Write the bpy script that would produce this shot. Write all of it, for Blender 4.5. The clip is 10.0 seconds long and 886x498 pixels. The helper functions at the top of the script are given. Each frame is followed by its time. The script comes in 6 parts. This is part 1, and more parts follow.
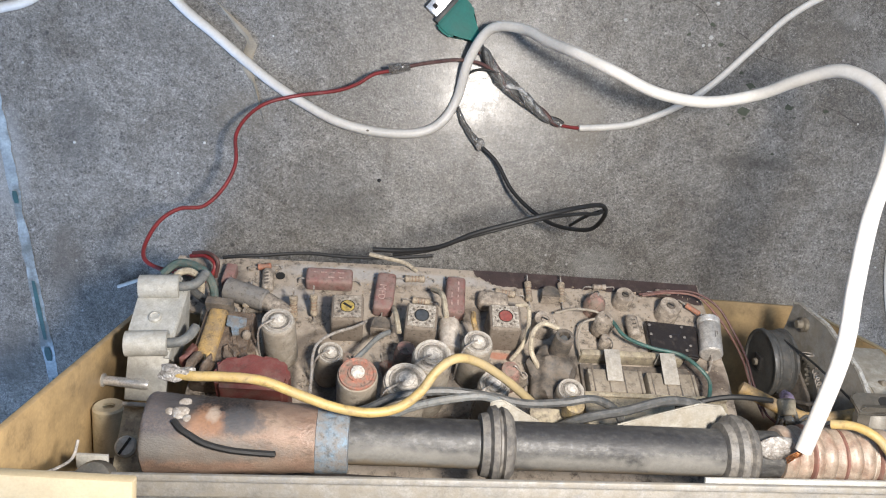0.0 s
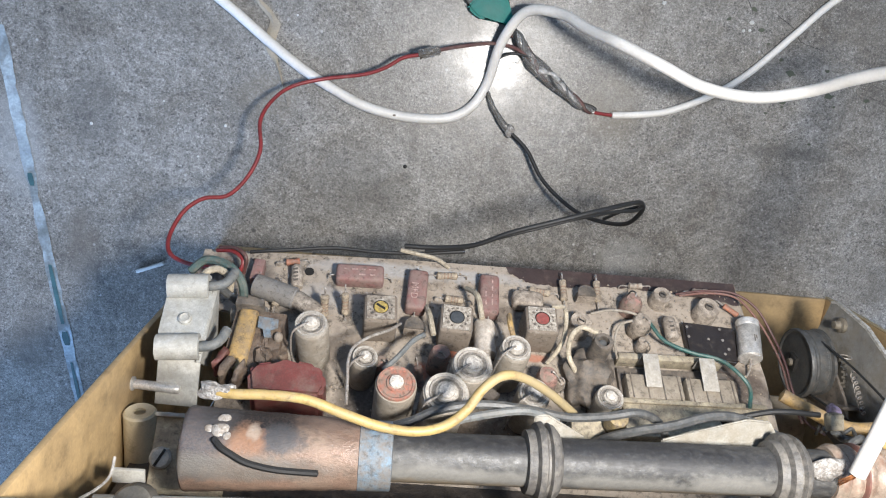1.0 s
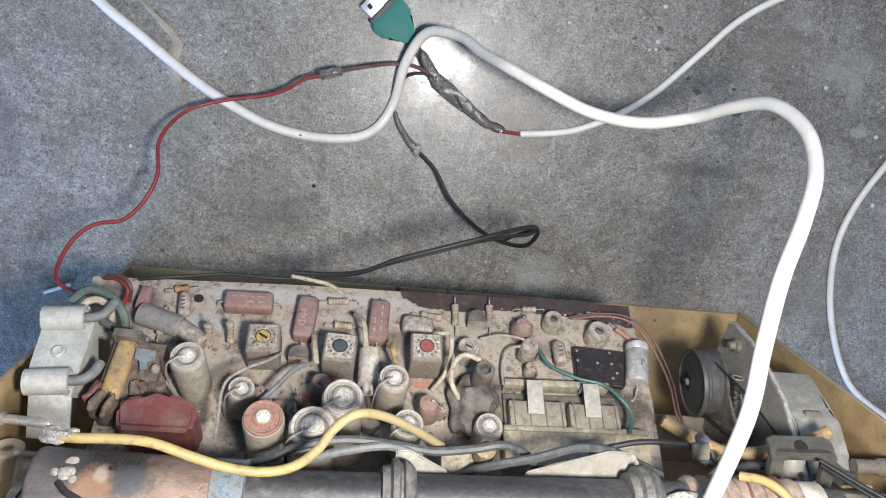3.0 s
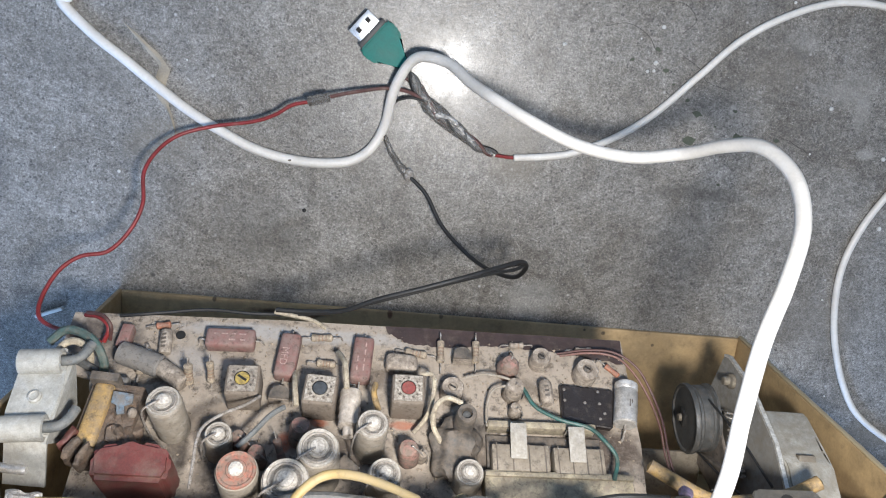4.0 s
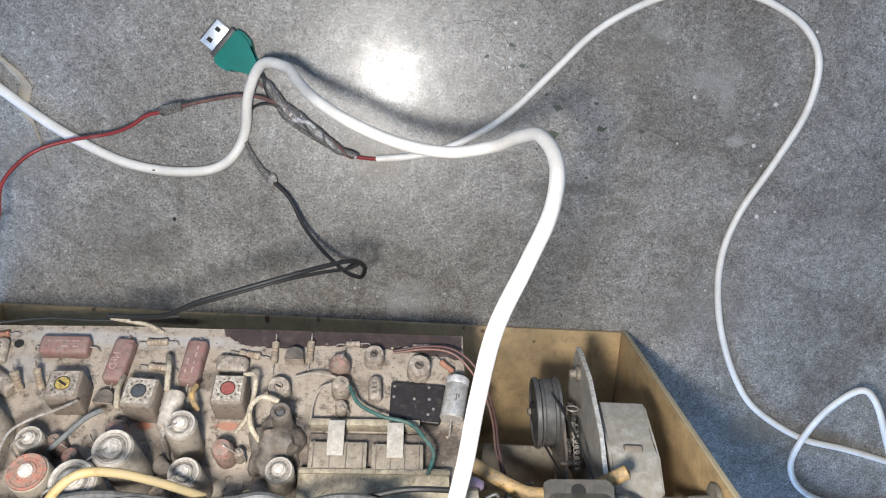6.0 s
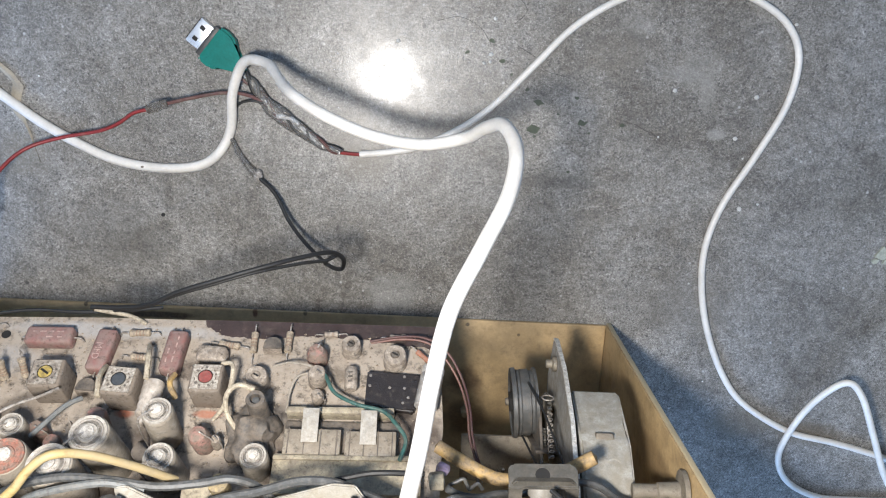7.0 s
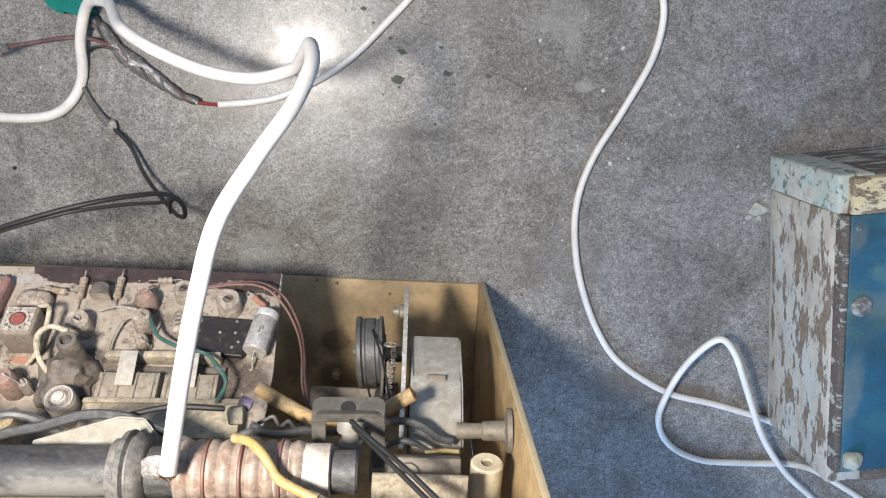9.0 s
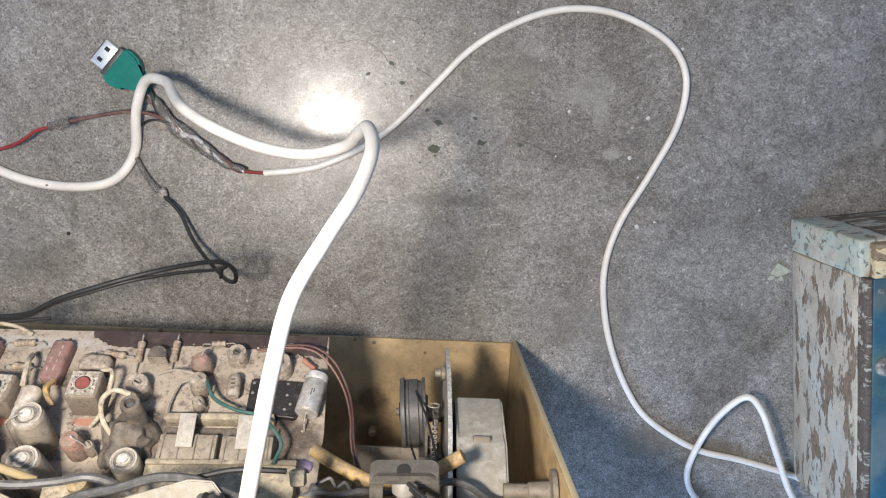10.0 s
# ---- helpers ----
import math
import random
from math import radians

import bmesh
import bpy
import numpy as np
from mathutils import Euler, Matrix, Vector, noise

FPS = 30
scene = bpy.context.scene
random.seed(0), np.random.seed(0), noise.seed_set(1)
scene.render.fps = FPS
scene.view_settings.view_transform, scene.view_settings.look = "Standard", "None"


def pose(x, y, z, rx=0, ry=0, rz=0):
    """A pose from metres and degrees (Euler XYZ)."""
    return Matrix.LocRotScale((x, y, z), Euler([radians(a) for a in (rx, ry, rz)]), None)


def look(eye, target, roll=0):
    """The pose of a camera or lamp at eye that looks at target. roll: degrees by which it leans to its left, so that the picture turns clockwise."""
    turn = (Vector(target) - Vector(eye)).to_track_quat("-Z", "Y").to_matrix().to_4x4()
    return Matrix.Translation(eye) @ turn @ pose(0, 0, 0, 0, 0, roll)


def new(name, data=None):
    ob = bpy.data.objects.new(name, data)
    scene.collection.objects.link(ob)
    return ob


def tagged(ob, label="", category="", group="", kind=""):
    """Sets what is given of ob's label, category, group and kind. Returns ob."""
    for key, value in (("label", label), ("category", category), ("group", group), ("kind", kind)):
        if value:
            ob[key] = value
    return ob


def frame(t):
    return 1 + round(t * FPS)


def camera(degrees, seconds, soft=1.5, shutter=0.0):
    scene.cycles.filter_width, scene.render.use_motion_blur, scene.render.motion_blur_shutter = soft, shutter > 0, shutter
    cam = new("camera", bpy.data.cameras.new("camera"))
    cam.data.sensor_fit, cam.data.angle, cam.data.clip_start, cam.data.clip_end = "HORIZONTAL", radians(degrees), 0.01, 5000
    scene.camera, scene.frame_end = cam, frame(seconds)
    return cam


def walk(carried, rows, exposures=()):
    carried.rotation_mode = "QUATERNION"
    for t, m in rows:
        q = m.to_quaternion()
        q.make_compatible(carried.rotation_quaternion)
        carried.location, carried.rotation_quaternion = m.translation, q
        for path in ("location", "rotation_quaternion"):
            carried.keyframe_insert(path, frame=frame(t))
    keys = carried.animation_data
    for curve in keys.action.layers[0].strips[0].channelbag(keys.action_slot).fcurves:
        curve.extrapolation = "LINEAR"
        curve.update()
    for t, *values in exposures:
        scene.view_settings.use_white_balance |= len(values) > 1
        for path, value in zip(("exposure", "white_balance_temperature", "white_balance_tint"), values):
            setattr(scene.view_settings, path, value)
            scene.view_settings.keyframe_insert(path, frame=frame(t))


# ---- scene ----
cam = camera(59.4, 10.0, 1.1)
# The rows stand before the floor as before a wall; LAY turns that wall down into the floor.
LAY = pose(0, 0, 0, -90, 0, 0)
EXPOSURES = [(0, -0.03, 6800, 11.5), (0.5, 0.09, 6560, 10.5), (2, 0.13, 6460, 10), (3, 0.04, 6400, 10), (5, 0.07, 6490, 10.5), (7, 0.18, 6540, 10), (8.5, 0.25, 6700, 11), (9.5, 0.27, 6900, 12), (10, 0.19, 7020, 13)]
PATH = [
    (0, (-0.0577, -0.3663, 0.0816), (-0.0345, -0.0726, 0.0253), 5.50),
    (0.5, (-0.0615, -0.3553, 0.0930), (-0.0373, -0.0651, 0.0210), 5.60),
    (1, (-0.0712, -0.3541, 0.0927), (-0.0459, -0.0641, 0.0205), 6.40),
    (1.5, (-0.0830, -0.3534, 0.0877), (-0.0542, -0.0639, 0.0146), 6.80),
    (2, (-0.0889, -0.3520, 0.0843), (-0.0547, -0.0627, 0.0126), 7.60),
    (2.5, (-0.0636, -0.3572, 0.0927), (-0.0308, -0.0674, 0.0224), 6.50),
    (3, (-0.0378, -0.3538, 0.1082), (-0.0067, -0.0648, 0.0338), 6.40),
    (3.2, (-0.0320, -0.3509, 0.1150), (-0.0041, -0.0615, 0.0411), 6.30),
    (4.3, (-0.0226, -0.3419, 0.1276), (0.0013, -0.0548, 0.0440), 6.10),
    (4.5, (-0.0175, -0.3408, 0.1281), (0.0073, -0.0538, 0.0444), 5.70),
    (5, (0.0011, -0.3463, 0.1319), (0.0226, -0.0595, 0.0464), 5.30),
    (5.5, (0.0301, -0.3482, 0.1375), (0.0441, -0.0608, 0.0527), 4.40),
    (5.7, (0.0391, -0.3486, 0.1326), (0.0519, -0.0599, 0.0519), 3.90),
    (7, (0.0636, -0.3555, 0.1264), (0.0684, -0.0657, 0.0489), 2.90),
    (7.5, (0.0775, -0.3569, 0.1245), (0.0798, -0.0661, 0.0506), 2.30),
    (8, (0.0918, -0.3582, 0.1174), (0.1005, -0.0652, 0.0534), 3.60),
    (8.5, (0.1035, -0.3528, 0.1067), (0.1166, -0.0628, 0.0310), 4.00),
    (9, (0.1139, -0.3536, 0.1029), (0.1289, -0.0632, 0.0291), 3.30),
    (9.5, (0.1144, -0.3575, 0.1020), (0.1291, -0.0661, 0.0320), 2.90),
    (10, (0.0994, -0.3653, 0.1127), (0.1115, -0.0710, 0.0559), 3.00),
]
walk(cam, [(t, LAY @ look(eye, target, roll)) for t, eye, target, roll in PATH], EXPOSURES)
# ---- world and lights ----
world = bpy.data.worlds.new("world")
scene.world = world
world.use_nodes = True
world.node_tree.nodes["Background"].inputs[0].default_value = (0.35, 0.55, 1.0, 1)
world.node_tree.nodes["Background"].inputs[1].default_value = 0.25

flash = bpy.data.lights.new("flash", "POINT")
flash.energy, flash.shadow_soft_size, flash.color = 6.3, 0.018, (1.0, 0.965, 0.92)
flash_lamp = new("flash_lamp", flash)
flash_lamp.location = (0.018, 0.092, 0.372)

pane_light = bpy.data.lights.new("window_daylight", "AREA")
pane_light.shape, pane_light.size, pane_light.size_y, pane_light.energy, pane_light.color = "RECTANGLE", 1.3, 0.9, 68, (0.34, 0.57, 1.0)
window_daylight = new("window_daylight", pane_light)
window_daylight.matrix_world = look((-0.95, -2.06, 1.35), (-0.2, 0, 0.2))


# ---- materials ----
def surface(name, base, rough=0.6, metal=0.0, vary=0.35, scale=250, fine=1800, dust=0.0, bump=0.15, second=None, split=0.5, stretch=(1, 1, 1),
            dust_colour=(0.19, 0.155, 0.122), spread=0.12, film=0.4, dirt=0.8):
    """Paint, metal or plastic with mottling at two scales, an optional second tone in patches, and a layer of dust."""
    m = bpy.data.materials.new(name)
    m.use_nodes = True
    t, p = m.node_tree, m.node_tree.nodes["Principled BSDF"]
    n, link = t.nodes.new, t.links.new
    coord, info, add, mapping = n("ShaderNodeTexCoord"), n("ShaderNodeObjectInfo"), n("ShaderNodeVectorMath"), n("ShaderNodeMapping")
    link(coord.outputs["Object"], add.inputs[0])
    link(info.outputs["Random"], add.inputs[1])
    link(add.outputs[0], mapping.inputs[0])
    mapping.inputs["Scale"].default_value = stretch

    def noise_at(s, detail=4, rough_n=0.6):
        k = n("ShaderNodeTexNoise")
        k.inputs["Scale"].default_value, k.inputs["Detail"].default_value, k.inputs["Roughness"].default_value = s, detail, rough_n
        link(mapping.outputs[0], k.inputs["Vector"])
        return k.outputs["Fac"]

    def ramp(value, lo, hi, a, b):
        r = n("ShaderNodeMapRange")
        r.inputs[1].default_value, r.inputs[2].default_value, r.inputs[3].default_value, r.inputs[4].default_value = lo, hi, a, b
        link(value, r.inputs[0])
        return r.outputs[0]

    def mix(fac, a, b, blend="MIX"):
        k = n("ShaderNodeMix")
        k.data_type, k.blend_type = "RGBA", blend
        for socket, v in ((k.inputs[0], fac), (k.inputs[6], a), (k.inputs[7], b)):
            if isinstance(v, bpy.types.NodeSocket):
                link(v, socket)
            else:
                socket.default_value = (*v, 1) if isinstance(v, tuple) else v
        return k.outputs[2]

    big, small = noise_at(scale), noise_at(fine, 3)
    colour = base
    if second:
        colour = mix(ramp(noise_at(scale * 0.7, 6, 0.7), split - spread, split + spread, 0.0, 1.0), base, second)
    low, high = 1 - vary, 1 + vary
    tone = n("ShaderNodeCombineColor")
    shade = n("ShaderNodeMath")
    shade.operation = "MULTIPLY"
    link(ramp(big, 0.25, 0.75, low, high), shade.inputs[0])
    link(ramp(small, 0.25, 0.75, 1 - vary * 0.5, 1 + vary * 0.5), shade.inputs[1])
    for k in range(3):
        link(shade.outputs[0], tone.inputs[k])
    colour = mix(1.0, colour, tone.outputs[0], "MULTIPLY")
    if dust:
        cover = ramp(noise_at(scale * 1.3, 5, 0.7), 0.60 - dust * 0.5, 0.86 - dust * 0.5, min(0.75, dust * film), min(1.0, dust + 0.3))
        grime = ramp(noise_at(scale * 2.1, 4, 0.75), 0.52, 0.68, 0.0, min(0.85, dust * 1.5) * dirt)
        colour = mix(grime, mix(cover, colour, dust_colour), (0.035, 0.027, 0.021))
        link(ramp(cover, 0, 1, rough, max(rough, 0.85)), p.inputs["Roughness"])
        if metal:
            link(ramp(cover, 0, 1, metal, 0.0), p.inputs["Metallic"])
    else:
        link(ramp(big, 0.2, 0.8, max(rough - 0.12, 0.03), min(rough + 0.12, 1)), p.inputs["Roughness"])
        p.inputs["Metallic"].default_value = metal
    link(colour, p.inputs["Base Color"]) if isinstance(colour, bpy.types.NodeSocket) else None
    if bump:
        b = n("ShaderNodeBump")
        b.inputs["Strength"].default_value, b.inputs["Distance"].default_value = bump, 0.0006
        link(small, b.inputs["Height"])
        link(b.outputs[0], p.inputs["Normal"])
    return m


def concrete_material():
    m = bpy.data.materials.new("polished_concrete")
    m.use_nodes = True
    t, p = m.node_tree, m.node_tree.nodes["Principled BSDF"]
    n, link = t.nodes.new, t.links.new
    coord = n("ShaderNodeTexCoord")

    def noise_at(s, detail, rough_n=0.6, warp=0.0):
        k = n("ShaderNodeTexNoise")
        k.inputs["Scale"].default_value, k.inputs["Detail"].default_value, k.inputs["Roughness"].default_value, k.inputs["Distortion"].default_value = s, detail, rough_n, warp
        link(coord.outputs["Object"], k.inputs["Vector"])
        return k.outputs["Fac"]

    def ramp(value, *stops):
        r = n("ShaderNodeValToRGB")
        while len(r.color_ramp.elements) < len(stops):
            r.color_ramp.elements.new(0.5)
        for e, (at, v) in zip(r.color_ramp.elements, stops):
            e.position, e.color = at, (v, v, v, 1) if not isinstance(v, tuple) else (*v, 1)
        link(value, r.inputs[0])
        return r.outputs[0]

    def mix(fac, a, b, blend="MIX"):
        k = n("ShaderNodeMix")
        k.data_type, k.blend_type = "RGBA", blend
        for socket, v in ((k.inputs[0], fac), (k.inputs[6], a), (k.inputs[7], b)):
            if isinstance(v, bpy.types.NodeSocket):
                link(v, socket)
            else:
                socket.default_value = (*v, 1) if isinstance(v, tuple) else v
        return k.outputs[2]

    cloud = ramp(noise_at(9, 5, 0.6, 0.4), (0.3, (0.128, 0.123, 0.115)), (0.5, (0.180, 0.175, 0.164)), (0.72, (0.232, 0.226, 0.213)))
    patch = ramp(noise_at(38, 6, 0.7, 0.8), (0.3, (0.70, 0.665, 0.62)), (0.5, (1.0, 0.985, 0.965)), (0.7, (1.26, 1.265, 1.27)))
    sand = ramp(noise_at(950, 3, 0.75), (0.3, 0.5), (0.5, 0.98), (0.72, 1.6))
    grit = ramp(noise_at(2600, 2, 0.6), (0.3, 0.5), (0.52, 1.0), (0.72, 1.6))
    blotch = ramp(noise_at(210, 5, 0.78, 0.5), (0.3, 0.66), (0.5, 1.0), (0.7, 1.36))
    clump = ramp(noise_at(430, 4, 0.8), (0.32, (0.70, 0.68, 0.65)), (0.5, (1.0, 0.99, 0.98)), (0.68, (1.3, 1.3, 1.3)))
    cloud = mix(1.0, cloud, clump, "MULTIPLY")
    colour = mix(1.0, mix(1.0, mix(1.0, mix(1.0, cloud, patch, "MULTIPLY"), blotch, "MULTIPLY"), sand, "MULTIPLY"), grit, "MULTIPLY")
    cells = n("ShaderNodeTexVoronoi")
    cells.inputs["Scale"].default_value = 90
    link(coord.outputs["Object"], cells.inputs["Vector"])
    pale = ramp(cells.outputs["Distance"], (0.035, 1.0), (0.075, 0.0))
    colour = mix(pale, colour, (0.34, 0.335, 0.32))
    cells_b = n("ShaderNodeTexVoronoi")
    cells_b.inputs["Scale"].default_value = 47
    link(coord.outputs["Object"], cells_b.inputs["Vector"])
    dark = ramp(cells_b.outputs["Distance"], (0.03, 0.8), (0.06, 0.0))
    colour = mix(dark, colour, (0.05, 0.05, 0.048))
    pores = n("ShaderNodeTexVoronoi")
    pores.inputs["Scale"].default_value = 520
    link(coord.outputs["Object"], pores.inputs["Vector"])
    pit = mix(1.0, ramp(pores.outputs["Distance"], (0.16, 0.75), (0.3, 0.0)), ramp(noise_at(140, 3), (0.42, 0.0), (0.55, 1.0)), "MULTIPLY")
    colour = mix(pit, colour, (0.045, 0.045, 0.043))
    flecks = n("ShaderNodeTexVoronoi")
    flecks.inputs["Scale"].default_value = 780
    link(coord.outputs["Object"], flecks.inputs["Vector"])
    fleck = mix(1.0, ramp(flecks.outputs["Distance"], (0.14, 0.7), (0.26, 0.0)), ramp(noise_at(200, 3), (0.45, 0.0), (0.58, 1.0)), "MULTIPLY")
    colour = mix(fleck, colour, (0.36, 0.355, 0.34))
    # hairline cracks, here and there
    crack = n("ShaderNodeTexVoronoi")
    crack.feature = "DISTANCE_TO_EDGE"
    crack.inputs["Scale"].default_value = 11
    warp, push = n("ShaderNodeTexNoise"), n("ShaderNodeVectorMath")
    warp.inputs["Scale"].default_value, warp.inputs["Detail"].default_value = 26, 4
    link(coord.outputs["Object"], warp.inputs["Vector"])
    push.operation = "MULTIPLY_ADD"
    link(warp.outputs["Color"], push.inputs[0])
    push.inputs[1].default_value = (0.09, 0.09, 0.09)
    link(coord.outputs["Object"], push.inputs[2])
    link(push.outputs[0], crack.inputs["Vector"])
    line = ramp(crack.outputs["Distance"], (0.0015, 1.0), (0.005, 0.0))
    where = ramp(noise_at(14, 2), (0.58, 0.0), (0.66, 0.55))
    colour = mix(mix(1.0, line, where, "MULTIPLY"), colour, (0.07, 0.07, 0.068))
    link(colour, p.inputs["Base Color"])
    p.inputs["Specular IOR Level"].default_value = 0.31
    link(ramp(noise_at(55, 5, 0.7), (0.3, 0.27), (0.7, 0.40)), p.inputs["Roughness"])
    # worn polish over the cement
    link(ramp(noise_at(90, 6, 0.75), (0.35, 0.04), (0.6, 0.24)), p.inputs["Coat Weight"])
    link(ramp(noise_at(700, 3, 0.7), (0.35, 0.11), (0.65, 0.24)), p.inputs["Coat Roughness"])
    b = n("ShaderNodeBump")
    b.inputs["Strength"].default_value, b.inputs["Distance"].default_value = 0.22, 0.0004
    link(mix(0.5, sand, blotch), b.inputs["Height"])
    link(b.outputs[0], p.inputs["Normal"])
    return m


def blot(m, spots, warp=0.5, freq=260):
    """Stains of their own shape: (centre, half-sizes, colour, strength), uneven at the edge and broken up inside."""
    t = m.node_tree
    p = t.nodes["Principled BSDF"]
    n, link = t.nodes.new, t.links.new
    coord, rag, fine = n("ShaderNodeTexCoord"), n("ShaderNodeTexNoise"), n("ShaderNodeTexNoise")
    rag.inputs["Scale"].default_value, rag.inputs["Detail"].default_value, rag.inputs["Roughness"].default_value = freq, 5, 0.7
    fine.inputs["Scale"].default_value, fine.inputs["Detail"].default_value = freq * 4, 4
    link(coord.outputs["Object"], rag.inputs["Vector"])
    link(coord.outputs["Object"], fine.inputs["Vector"])
    for centre, size, colour, strength in spots:
        source = p.inputs["Base Color"].links[0].from_socket
        off, scale, length, add, fade, broken, mult, mix = (n("ShaderNodeVectorMath"), n("ShaderNodeVectorMath"), n("ShaderNodeVectorMath"), n("ShaderNodeMath"),
                                                            n("ShaderNodeMapRange"), n("ShaderNodeMapRange"), n("ShaderNodeMath"), n("ShaderNodeMix"))
        off.operation, scale.operation, length.operation, add.operation, mult.operation = "SUBTRACT", "DIVIDE", "LENGTH", "MULTIPLY_ADD", "MULTIPLY"
        link(coord.outputs["Object"], off.inputs[0])
        off.inputs[1].default_value, scale.inputs[1].default_value = centre, size
        link(off.outputs[0], scale.inputs[0])
        link(scale.outputs[0], length.inputs[0])
        link(rag.outputs["Fac"], add.inputs[0])
        add.inputs[1].default_value = warp * 2
        link(length.outputs["Value"], add.inputs[2])
        fade.inputs[1].default_value, fade.inputs[2].default_value, fade.inputs[3].default_value, fade.inputs[4].default_value = warp + 0.55, warp + 1.0, strength, 0.0
        link(add.outputs[0], fade.inputs[0])
        broken.inputs[1].default_value, broken.inputs[2].default_value, broken.inputs[3].default_value, broken.inputs[4].default_value = 0.3, 0.6, 0.75, 1.0
        link(fine.outputs["Fac"], broken.inputs[0])
        link(fade.outputs[0], mult.inputs[0])
        link(broken.outputs[0], mult.inputs[1])
        mix.data_type = "RGBA"
        link(mult.outputs[0], mix.inputs[0])
        link(source, mix.inputs[6])
        mix.inputs[7].default_value = (*colour, 1)
        link(mix.outputs[2], p.inputs["Base Color"])
    return m


M_FLOOR = concrete_material()
blot(M_FLOOR, [((0.225, -0.052, 0), (0.024, 0.010, 1), (0.13, 0.105, 0.075), 0.55), ((0.258, -0.056, 0), (0.022, 0.008, 1), (0.12, 0.10, 0.075), 0.6), ((0.03, 0.078, 0), (0.016, 0.02, 1), (0.15, 0.13, 0.10), 0.5),
               ((-0.232, 0.036, 0), (0.012, 0.03, 1), (0.32, 0.33, 0.33), 0.5), ((-0.205, -0.01, 0), (0.010, 0.02, 1), (0.14, 0.12, 0.10), 0.5), ((-0.126, 0.067, 0), (0.02, 0.012, 1), (0.16, 0.14, 0.11), 0.45),
               ((-0.228, -0.057, 0), (0.012, 0.02, 1), (0.12, 0.105, 0.09), 0.5), ((0.12, 0.066, 0), (0.03, 0.004, 1), (0.075, 0.07, 0.062), 0.5), ((0.19, 0.01, 0), (0.03, 0.02, 1), (0.13, 0.12, 0.105), 0.4),
               ((0.0475, 0.0089, 0), (0.0160, 0.0110, 1), (0.3, 0.3, 0.285), 0.30),
               ((0.1803, 0.1190, 0), (0.0130, 0.0090, 1), (0.27, 0.265, 0.245), 0.28),
               ((0.1499, 0.1378, 0), (0.0100, 0.0060, 1), (0.26, 0.25, 0.23), 0.28),
               ((0.1852, 0.1089, 0), (0.0050, 0.0100, 1), (0.3, 0.295, 0.275), 0.33),
               ((0.1914, 0.0910, 0), (0.0050, 0.0030, 1), (0.36, 0.36, 0.34), 0.39),
               ((0.1073, 0.1006, 0), (0.0060, 0.0030, 1), (0.3, 0.29, 0.27), 0.30),
               ((0.1689, 0.1174, 0), (0.0160, 0.0040, 1), (0.25, 0.245, 0.23), 0.25),
               ((0.1251, 0.1050, 0), (0.0025, 0.0035, 1), (0.36, 0.36, 0.34), 0.39),
               ((-0.0844, 0.0318, 0), (0.0260, 0.0200, 1), (0.085, 0.082, 0.077), 0.30),
               ((-0.0735, 0.0280, 0), (0.0200, 0.0140, 1), (0.09, 0.087, 0.08), 0.24),
               ((0.2944, 0.1077, 0), (0.0030, 0.0040, 1), (0.08, 0.08, 0.076), 0.70),
               ((0.3184, 0.1053, 0), (0.0030, 0.0060, 1), (0.3, 0.3, 0.28), 0.60),
               ((0.1504, 0.1315, 0), (0.0040, 0.0030, 1), (0.085, 0.083, 0.078), 0.60),
               ((-0.1528, 0.0998, 0), (0.0300, 0.0200, 1), (0.09, 0.087, 0.08), 0.21),
               ((-0.2017, 0.0525, 0), (0.0140, 0.0220, 1), (0.085, 0.083, 0.08), 0.40),
               ((0.1444, 0.1248, 0), (0.0180, 0.0120, 1), (0.12, 0.105, 0.085), 0.40)], 0.7, 60)
M_WALL = surface("wall_paint", (0.84, 0.84, 0.83), 0.8, scale=3, fine=90, vary=0.12)
M_CASE = surface("tan_cabinet_plastic", (0.40, 0.28, 0.142), 0.42, vary=0.22, scale=60, fine=900, dust=0.25, film=0.2, bump=0.05, dust_colour=(0.2, 0.14, 0.075))
M_RIM = surface("cream_cabinet_edge", (0.42, 0.345, 0.22), 0.5, vary=0.15, scale=60, bump=0.05)
M_BOSS = surface("cream_boss_plastic", (0.55, 0.47, 0.32), 0.5, vary=0.15, scale=120, dust=0.2, bump=0.05)
M_BOARD = surface("dusty_phenolic_board", (0.10, 0.07, 0.052), 0.6, vary=0.5, scale=120, fine=900, dust=0.66, film=0.5, dirt=1.0, bump=0.6, second=(0.15, 0.115, 0.085), split=0.5, dust_colour=(0.345, 0.293, 0.236))
M_BOARD_BARE = surface("bare_phenolic_board", (0.040, 0.025, 0.023), 0.5, vary=0.4, scale=200, dust=0.16, film=0.2, bump=0.1)
M_CAN = surface("dusty_can_metal", (0.36, 0.32, 0.27), 0.5, 0.5, scale=300, dust=0.8, bump=0.3)
M_CAN_TOP = surface("stamped_can_top", (0.60, 0.55, 0.47), 0.5, 0.4, scale=700, fine=2600, vary=0.5, dust=0.5, bump=0.5)
M_SLEEVE = surface("dusty_grey_sleeve", (0.36, 0.33, 0.285), 0.6, scale=260, dust=0.6, dirt=0.45, bump=0.2, dust_colour=(0.27, 0.23, 0.18))
M_CAPEND = surface("grey_capacitor_end", (0.47, 0.44, 0.39), 0.8, scale=600, dust=0.55, dirt=0.5, bump=0.3, dust_colour=(0.3, 0.27, 0.23))
M_CAPSPOT = surface("pale_crimp", (0.60, 0.56, 0.50), 0.7, scale=700, vary=0.4, dust=0.3, bump=0.4)
